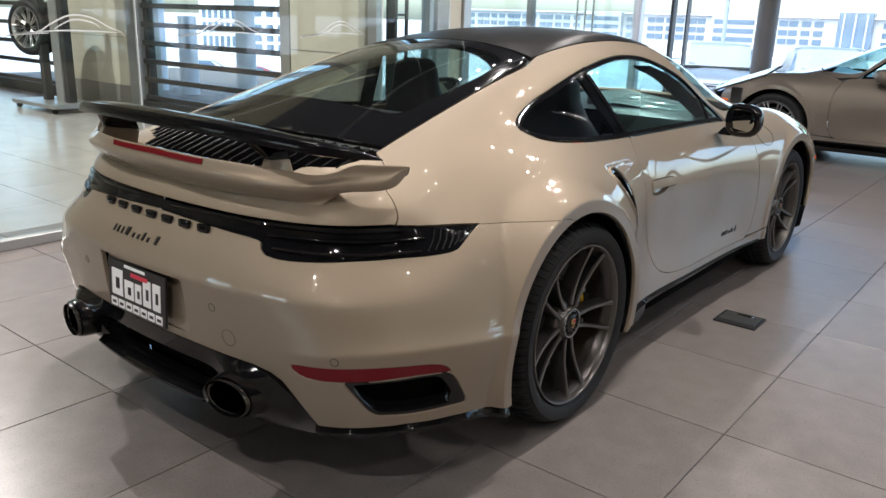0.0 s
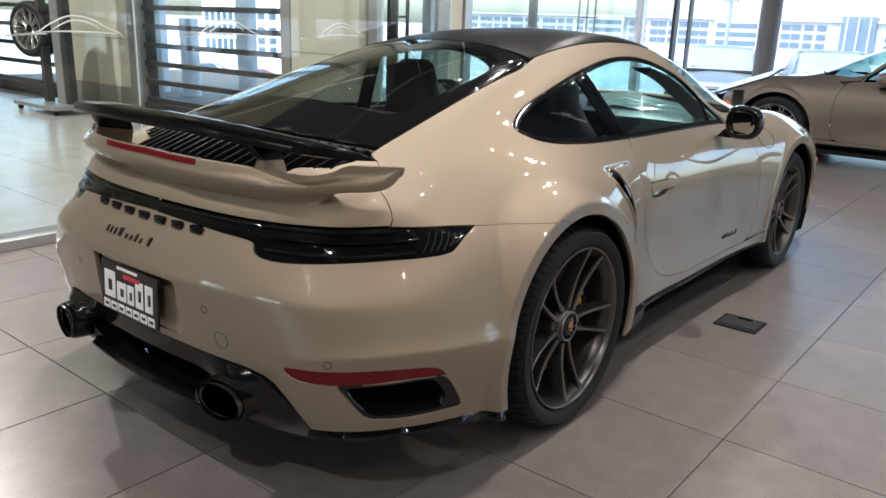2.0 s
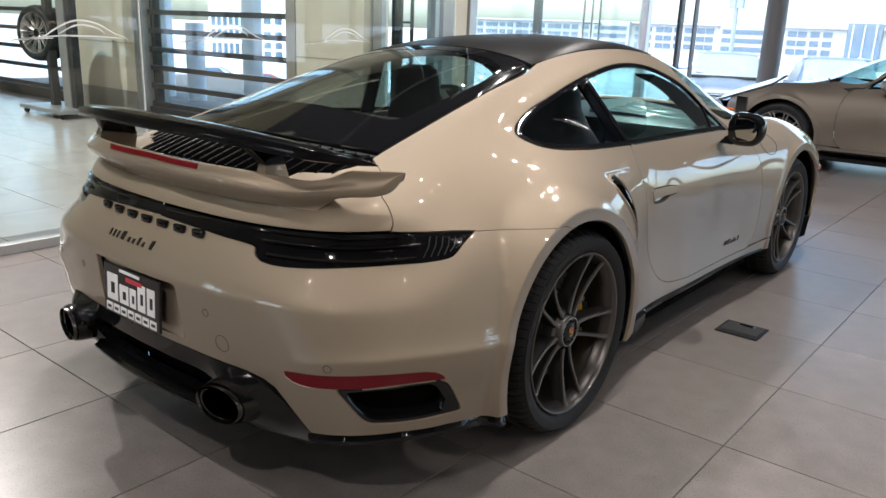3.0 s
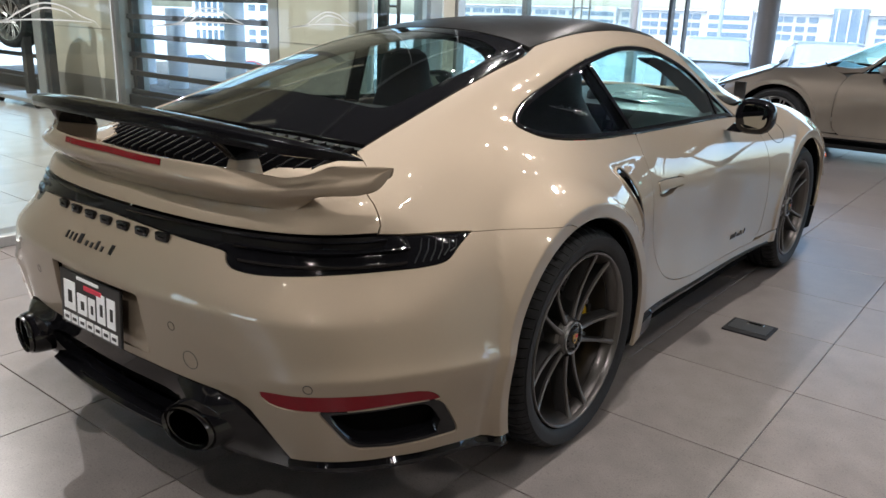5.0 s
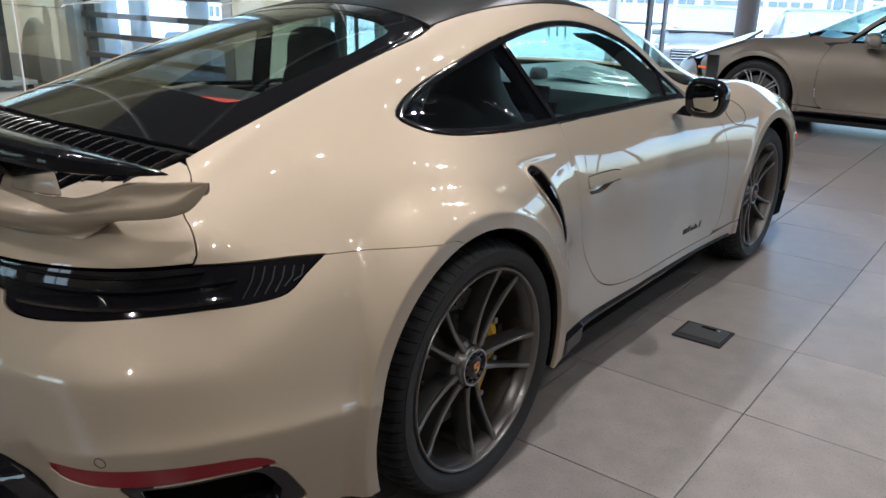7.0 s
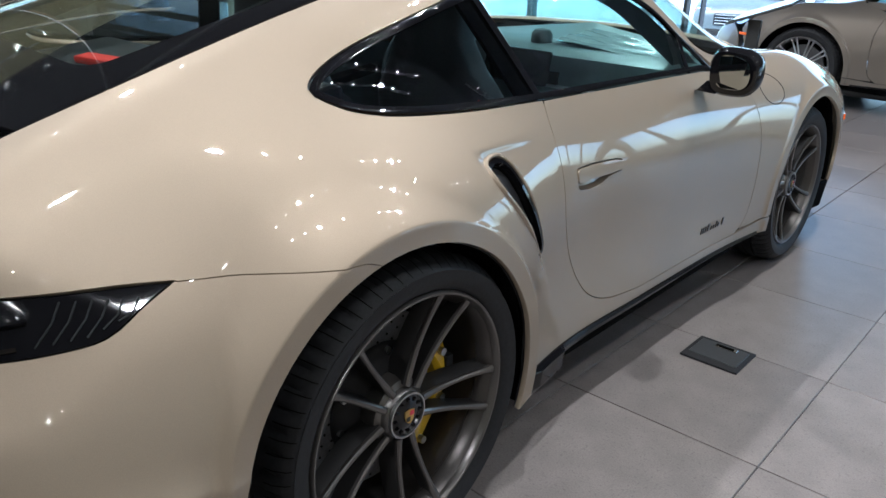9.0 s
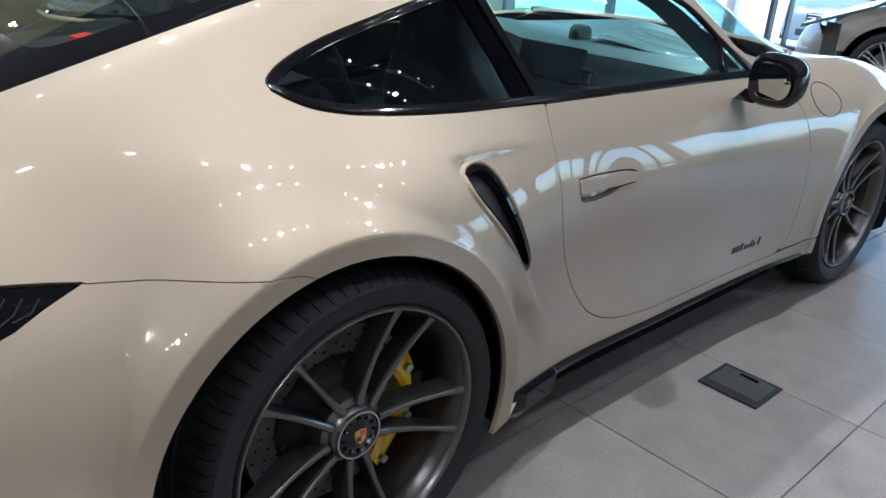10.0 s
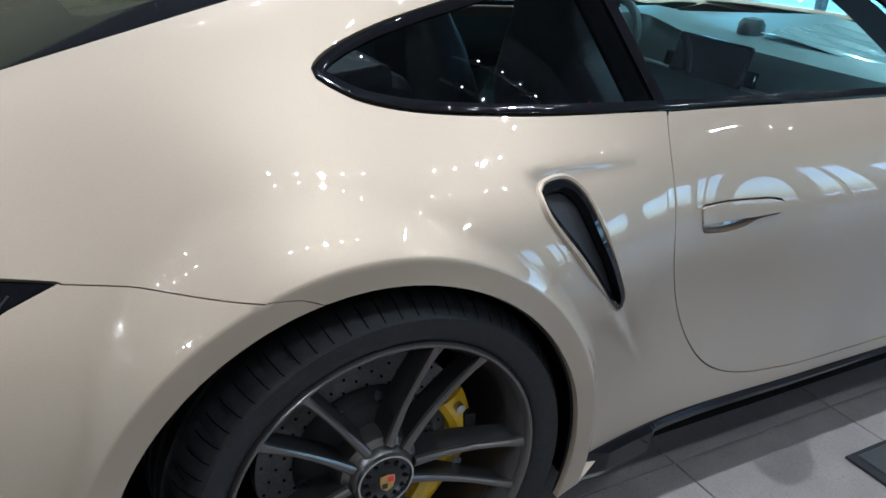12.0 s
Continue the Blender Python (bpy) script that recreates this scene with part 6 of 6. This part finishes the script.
# ceiling fittings
# this includes the two added, unseen tracks beyond the partition
for x, y in [t[:2] for t in TRACKS] + list(RAILS):
    t = empty("track_light", "white ceiling track with warm spotlights", "track light", (x, y, CEILING), "ceiling track lights")
    part("rail", boxed((0.05, 1.5, 0.04), (0, 0, -0.02), bevel=0.004, segs=1), WHITE, t)
    for k in range(5):
        head = part("spot_head", rod(bmesh.new(), (0, -0.6 + 0.3 * k, -0.20), (0, -0.6 + 0.3 * k, -0.05), 0.045, 0.03, 16), FACADE, t)
        disc = bmesh.new()
        bmesh.ops.create_circle(disc, cap_ends=True, radius=0.011, segments=12, matrix=pose(0, -0.6 + 0.3 * k, -0.203, 180))
        part("spot_lens", disc, SPOT, head)
for y in (1.3, 2.5, -2.4):
    t = empty("linear_lamp", "long slim warm ceiling lamp", "ceiling lamp", (-5.6 if y > 0 else -3.2, y, CEILING - 0.35), "linear ceiling lamps")
    part("lamp_housing", boxed((5.0, 0.05, 0.04), (0, 0, -0.03), bevel=0.004, segs=1), FACADE, t)
    for dx in (-2.2, 2.2):
        part("suspension_rod", rod(bmesh.new(), (dx, 0, -0.01), (dx, 0, 0.36), 0.006, n=8), CHROME, t)
    part("lamp_diffuser", boxed((4.9, 0.05, 0.02), (0, 0, -0.062), bevel=0.003, segs=1), LED, t)

# wheel on a display stand
stand = empty("wheel_display", "tyre and rim shown on a castored grey post stand", "display stand", (-8.53, 2.75, 0))
part("stand_base", boxed((1.15, 0.62, 0.05), (0, 0, 0.09), bevel=0.01), FRAME, stand)
for dx in (-0.5, 0.5):
    for dy in (-0.25, 0.25):
        part("caster", rod(bmesh.new(), (dx - 0.015, dy, 0.033), (dx + 0.015, dy, 0.033), 0.033), MATT, stand)
part("post", boxed((0.10, 0.10, 1.5), (-0.18, 0, 0.86), bevel=0.008), DARKBAR, stand)
part("back_panel", boxed((0.20, 0.10, 2.2), (0.15, 0.05, 1.2), bevel=0.008), FRAME, stand)
part("edge_panel", boxed((0.12, 0.10, 2.2), (0.34, 0.05, 1.2), bevel=0.008), DARKBAR, stand)
dt = part("display_tyre", tyre_mesh(0.36, 0.29, 0.265), RUBBER, stand, "", True)
dt.matrix_basis = pose(-0.40, -0.12, 1.04, 0, 0, -78)
dr = part("display_rim", lathe(wheel_well_ring(0.265), 48), ALLOY, stand, "silver multi-spoke rim", True)
dr.matrix_basis = dt.matrix_basis
# added dark disc, stands in for the shade behind the spokes
dd = part("display_disc", lathe([(0.01, -0.11), (0.245, -0.11), (0.245, -0.13), (0.01, -0.13)], 40, closed=True), MATT, stand)
dd.matrix_basis = dt.matrix_basis
for k in range(10):
    for s in (-1, 1):
        sp = part("display_spoke", spoke_mesh(36 * k, s * 0.5, 0.252), ALLOY, stand)
        sp.matrix_basis = dt.matrix_basis

# price board on a stand
info = empty("information_stand", "black post with a tilted glass-topped information board", "information stand", (-0.16, 4.4, 0))
part("stand_post", boxed((0.085, 0.03, 0.86), (0.02, 0.02, 0.43), bevel=0.004), DARKBAR, info)
part("stand_foot", boxed((0.34, 0.30, 0.012), (0.02, 0.02, 0.006), bevel=0.003), DARKBAR, info)
part("board", box(bmesh.new(), (0.46, 0.32, 0.012), pose(0.10, 0, 0.935, 12, -20, -8), 0.003, 1), DARKBAR, info)
part("board_glass", box(bmesh.new(), (0.45, 0.31, 0.004), pose(0.10, 0, 0.935, 12, -20, -8) @ pose(0, 0, 0.009), 0.001, 1), DARKLENS, info)

# ---- second car ----
car2 = empty("grey_coupe", "grey-beige sports coupe parked by the shop front", "car", (0, 0, 0))
KEEP = ("side_frame", "door", "front_fender", "hood", "windscreen", "roof", "rear_window_surround", "rear_window", "window_trim", "door_window", "quarter_window", "pillar_strip", "rear_bumper", "reflector", "light_bar", "engine_lid",
        "grille_bed", "diffuser", "wheel_well", "floor_pan", "door_handle", "side_skirt", "door_mirror", "side_lining", "roof_lining", "seat", "dashboard", "front_bumper", "front_lip", "headlight", "side_marker", "cabin_floor", "tunnel", "parcel_shelf")
swap = {PAINT: PAINT2, ROOF: PAINT2, GLOSS: GLOSS}
for ob in list(car.children):
    kind = ob.name.split(".")[0]
    if kind not in KEEP:
        continue
    for o in (ob, *ob.children):
        c = o.copy()
        c.data = o.data.copy()
        c.data.materials[0] = PAINT2 if kind == "door_mirror" and o is ob else swap.get(o.data.materials[0], o.data.materials[0])
        if kind == "window_trim":
            c.data.materials[0] = GLOSS
        scene.collection.objects.link(c)
        c.parent = car2 if o is ob else top
        if o is ob:
            top = c
car2.matrix_basis = pose(2.02, 7.32, -0.002, 0, 0, 90)
for y, r, R in ((0.0, 0.352, 0.272), (2.45, 0.343, 0.262)):
    for k in (1, -1):
        w2 = part("wheel", lathe(wheel_well_ring(R), 64), ALLOY, car2, "silver mesh-spoke wheel", True)
        part("tyre", tyre_mesh(r, 0.27, R), RUBBER, w2, "", True)
        for q in range(10):
            part("spoke", spoke_mesh(36 * q, 0.45, R - 0.014), ALLOY, w2)
            part("spoke", spoke_mesh(36 * q, -0.45, R - 0.014), ALLOY, w2)
        part("hub", lathe([(0.001, -0.02), (0.04, -0.022), (0.06, -0.04), (0.07, -0.10)], 32), ALLOY, w2, "", True)
        part("brake_disc", lathe([(0.05, -0.12), (0.19, -0.12), (0.19, -0.15), (0.05, -0.15)], 48, closed=True), STEEL, w2)
        w2.matrix_basis = pose(k * (0.905 if y < 1 else 0.876), y, r, 0, 0, 0 if k > 0 else 180)

# ---- outdoors ----
def ground_height(x, y):
    return -0.75 - 5.5 * min(max((abs(y) - 60) / 170, 0), 1) - 3.3 * ease((-x - 18) / 26)


gb = bmesh.new()
ys = [-3000, -300, -60, -20, 0, 3, 20, 40, 60, 100, 150, 230, 400, 3000]
xs_g = [-3000, -400, -100, -60, -44, -38, -31, -25, -18, 0, 6, 20, 60, 400, 3000]
gv = [[gb.verts.new((x, y, ground_height(x, y))) for x in xs_g] for y in ys]
for a, b in zip(gv, gv[1:]):
    for i in range(len(a) - 1):
        gb.faces.new((a[i], a[i + 1], b[i + 1], b[i]))
structure(part("ground", gb, ASPHALT), "pale bright car park tarmac")
slab("pavement", (-7.6, 9.66, -0.95), (8, 11.6, -0.05), SNOW, "raised walkway under thin snow")
slab("pavement_left", (-12.5, 3.9, -0.95), (-3.7, 9.66, -0.55), SNOW, "raised walkway under thin snow")
lawn = part("lawn", boxed((7.0, 2.6, 0.25), (-8.6, 13.6, -0.70), bevel=0.05), GRASS)
tagged(lawn, "green clipped lawn strip along the car park", "lawn", kind="stuff")
COLUMN = material("pale_blue_column", (0.60, 0.64, 0.70), 0.7, grain=0.06, scale=20, stain=0.06)
for x, r, top in ((-10.35, 0.17, 4.7), (-9.40, 0.15, 1.78), (-7.90, 0.15, 4.7)):
    c = part("outer_column", lathe([(r, 0), (r, top), (0.9 * r, top + 0.012), (0.001, top + 0.012)], 32, "Z"), COLUMN, None, "", True)
    structure(c, "pale blue-grey round column outside").location = (x, 5.4, -0.55)


FROST = material("frosted_screen", (0.19, 0.22, 0.23), 0.6, 0, 0.0, grain=0.12, scale=12, stain=0.2)


def suv(at, turn, mat, label):
    """A tall estate car: lofted body and cabin, grille, lamps, glass and wheels."""
    s = empty("parked_suv", label, "car", at, "cars in the car park")
    s.rotation_euler = (0, 0, radians(turn))

    def hull(y, w, z0, belt, mid):
        """Half outline of the lower body at y, sill to centre line, mirrored."""
        half = [(0.90 * w, z0), (0.985 * w, z0 + 0.10), (w, 0.55 * (z0 + belt)), (0.985 * w, belt - 0.10), (0.955 * w, belt - 0.03), (0.88 * w, belt + 0.3 * (mid - belt)), (0.60 * w, belt + 0.72 * (mid - belt)), (0.57 * w, belt + 0.60 * (mid - belt)), (0.25 * w, belt + 0.92 * (mid - belt))]
        return [(x, y, z) for x, z in half] + [(-x, y, z) for x, z in half[::-1]]

    def cabin(y, low, top, w0, w1, grow=0.0):
        half = [(w0 + grow, low), (0.5 * (w0 + w1) + 0.02 + grow, 0.45 * low + 0.55 * top), (w1 + 0.03 + grow, top - 0.07), (w1 - 0.03, top - 0.012 + grow), (0.5 * w1, top + 0.008 + grow)]
        return [(x, y, z) for x, z in half] + [(-x, y, z) for x, z in half[::-1]]
    part("body", sweep([hull(*q) for q in ((-2.36, 0.74, 0.45, 0.86, 0.90), (-2.30, 0.88, 0.34, 0.98, 1.02), (-1.9, 0.95, 0.28, 1.03, 1.06), (-1.0, 0.965, 0.26, 1.05, 1.08), (0.3, 0.965, 0.26, 1.06, 1.11), (1.0, 0.965, 0.26, 1.06, 1.17), (1.45, 0.975, 0.27, 1.04, 1.14), (1.9, 0.955, 0.28, 1.00, 1.09), (2.15, 0.92, 0.30, 0.96, 1.04), (2.29, 0.85, 0.33, 0.90, 0.97), (2.36, 0.74, 0.38, 0.80, 0.86))]), mat, s, "", True)
    part("cabin", sweep([cabin(*q) for q in ((-2.22, 1.00, 1.06, 0.76, 0.70), (-1.95, 1.00, 1.42, 0.82, 0.62), (-1.6, 1.00, 1.60, 0.83, 0.60), (-0.9, 1.00, 1.665, 0.84, 0.61), (-0.2, 1.00, 1.68, 0.84, 0.61), (0.25, 1.00, 1.645, 0.84, 0.60), (0.55, 1.00, 1.53, 0.83, 0.62), (0.9, 1.00, 1.32, 0.82, 0.66), (1.25, 1.00, 1.08, 0.80, 0.72))]), mat, s, "", True)
    screen = [[(-0.75 + 1.5 * t + 0.16 * (0.5 - t) * u, 1.25 - 0.80 * u - 0.05 * (2 * t - 1) ** 2, 1.19 + 0.455 * u - 0.03 * (2 * t - 1) ** 2 * u) for t in np.linspace(0, 1, 13)] for u in np.linspace(0, 1, 7)]
    part("windscreen", sweep([row + [(x, y - 0.05, z - 0.04) for x, y, z in row[::-1]] for row in screen]), FROST, s, "", True)
    part("scuttle", boxed((1.42, 0.10, 0.03), (0, 1.19, 1.155), (-12, 0, 0), 0.01, 1), MATT, s)
    for dx in (-0.38, 0.12):
        part("wiper", rod(bmesh.new(), (dx, 1.20, 1.185), (dx + 0.48, 1.14, 1.235), 0.012, n=8), MATT, s)
    for k in (1, -1):
        part("side_glass", sweep([[(k * 0.835, 0.80, 1.08), (k * 0.845, -1.75, 1.08), (k * 0.70, -1.5, 1.53), (k * 0.69, 0.22, 1.56)], [(k * 0.70, 0.95, 1.10), (k * 0.70, -1.7, 1.10), (k * 0.68, -1.5, 1.50), (k * 0.68, 0.35, 1.52)]]), BLUEGLASS, s)
        part("headlamp", boxed((0.32, 0.12, 0.12), (k * 0.70, 2.20, 0.90), (-18, 0, -24 * k), 0.04, 3), CHROME, s)
        part("indicator", boxed((0.10, 0.10, 0.08), (k * 0.86, 2.12, 0.88), (0, 0, -40 * k), 0.02, 1), bpy.data.materials["amber_lens"], s)
        part("mirror", boxed((0.20, 0.10, 0.14), (k * 1.0, 0.85, 1.12), bevel=0.04, segs=2), mat, s)
        for y in (-1.45, 1.45):
            part("tyre", lathe([(0.22, k * 0.98), (0.34, k * 0.98), (0.37, k * 0.94), (0.37, k * 0.74), (0.2, k * 0.72)], 32), RUBBER, s, "", True).location = (0, y, 0.37)
            part("rim", lathe([(0.0, k * 0.97), (0.1, k * 0.965), (0.23, k * 0.985)], 24), ALLOY, s).location = (0, y, 0.37)
    part("grille", boxed((1.02, 0.08, 0.24), (0, 2.33, 0.745), bevel=0.03, segs=2), MATT, s)
    for z in (0.67, 0.725, 0.78, 0.835):
        part("grille_bar", boxed((0.96, 0.03, 0.018), (0, 2.375, z), bevel=0.004, segs=1), CHROME, s)
    part("bumper_intake", boxed((1.30, 0.06, 0.14), (0, 2.34, 0.50), bevel=0.03, segs=2), MATT, s)
    part("roof_rail", boxed((0.04, 2.0, 0.04), (0.66, -0.6, 1.66), bevel=0.01, segs=1), ALLOY, s)
    part("roof_rail", boxed((0.04, 2.0, 0.04), (-0.66, -0.6, 1.66), bevel=0.01, segs=1), ALLOY, s)
    return s


SILVER = material("frosted_silver_paint", (0.11, 0.135, 0.155), 0.45, 0.2, 0.15, grain=0.04, scale=30, stain=0.08)
DARKSUV = material("frosted_dark_paint", (0.11, 0.13, 0.15), 0.45, 0.3, 0.15, grain=0.06, scale=30, stain=0.1)
WHITECAR = material("white_car_paint", (0.75, 0.76, 0.78), 0.4, 0, 0.6, grain=0.02, scale=30, stain=0.04)
REDCAR = material("red_car_paint", (0.5, 0.03, 0.03), 0.4, 0, 0.6, grain=0.04, scale=30, stain=0.06)
suv((-4.85, 17.0, -0.70), 197, SILVER, "frost-covered silver sport utility car in the car park")
suv((-2.55, 17.4, -0.70), 200, DARKSUV, "frost-covered dark sport utility car in the car park")
suv((-53.8, 36.5, -4.05), -35, WHITECAR, "white sport utility car parked behind the louvres")
suv((-49.9, 38.5, -4.05), -35, REDCAR, "low red car parked behind the louvres").scale = (1, 1, 0.76)

# street lamp
sl = empty("street_lamp", "pale tall car park lamp post with two heads", "street lamp", (-14.87, 45, -0.75))
POLE = material("pale_galvanised_steel", (0.20, 0.235, 0.25), 0.5, 0.3, grain=0.05, scale=20, stain=0.06)
part("pole", rod(bmesh.new(), (0, 0, 0), (0, 0, 9), 0.13, 0.10), POLE, sl)
for dx in (-0.21, 0.21):
    part("lamp_head", boxed((0.40, 0.35, 0.95), (dx, 0, 4.2), bevel=0.05), POLE, sl)

# long far building with storeys of blue windows
far = empty("office_building", "long white office building with blue window bands", "building", (0, 250, -6.4))
part("wall", boxed((210, 20, 11.3), (-85, 10, 5.65), bevel=0.1, segs=1), FACADE, far)
part("roof", boxed((212, 22, 0.5), (-85, 10, 11.5), bevel=0.1, segs=1), CONCRETE, far)
part("stair_tower", boxed((9, 3, 13.0), (-51, -0.6, 6.5), bevel=0.1, segs=1), BLUEGLASS, far)
for dx in (-3, 0, 3):
    part("tower_fin", boxed((0.4, 0.4, 12.6), (-51 + dx, -2.2, 6.3), bevel=0), FACADE, far)
win = boxed((2.5, 0.5, 1.5), bevel=0)
win_me = bpy.data.meshes.new("window")
win.to_mesh(win_me)
win.free()
win_me.materials.append(BLUEGLASS)
for i in range(58):
    for z in (4.5, 7.0, 9.6):
        x = -187 + i * 3.5 + (0.6 if i % 4 == 1 else 0)
        if abs(x + 51) < 6.5 or abs(x + 130) < 8.5 or abs(x + 85) < 8.5 or abs(x + 12) < 8.5:
            continue
        w = new("window", win_me)
        w.parent, w.location = far, (x, -0.05, z)
for x in (-130, -85, -12):
    bay = part("bay", boxed((14, 2.5, 12.0), (x, -0.9, 6.0), bevel=0.1, segs=1), FACADE, far)
    for z in (4.5, 7.0, 9.6):
        part("bay_window", boxed((12.4, 0.3, 1.4), (x, -2.15, z), bevel=0), BLUEGLASS, bay)


# paler building seen behind the louvres
near = empty("neighbour_building", "white low building with rows of small windows", "building", (-83.8, 69.6, -4.7))
near.rotation_euler = (0, 0, radians(42))
part("wall", boxed((22, 10, 10.0), (0, 5, 5.0), bevel=0.05, segs=1), WHITECAR, near)
part("roof", boxed((22.6, 10.6, 0.35), (0, 5, 10.1), bevel=0.05, segs=1), CONCRETE, near)


def window_row(mesh_size, xs, zs):
    """Alike windows of one size in rows on the neighbour's front."""
    pane = boxed(mesh_size, bevel=0)
    me = bpy.data.meshes.new("window")
    pane.to_mesh(me)
    pane.free()
    me.materials.append(BLUEGLASS)
    for x in xs:
        for z in zs:
            w = new("window", me)
            w.parent, w.location = near, (x, -0.02, z)


window_row((0.52, 0.12, 1.35), [-10.4 + 0.78 * i for i in range(8)], (2.2, 4.0, 5.8))
window_row((0.95, 0.12, 0.85), [-3.2 + 1.5 * i for i in range(9)], (1.5, 2.7, 4.1, 5.9))
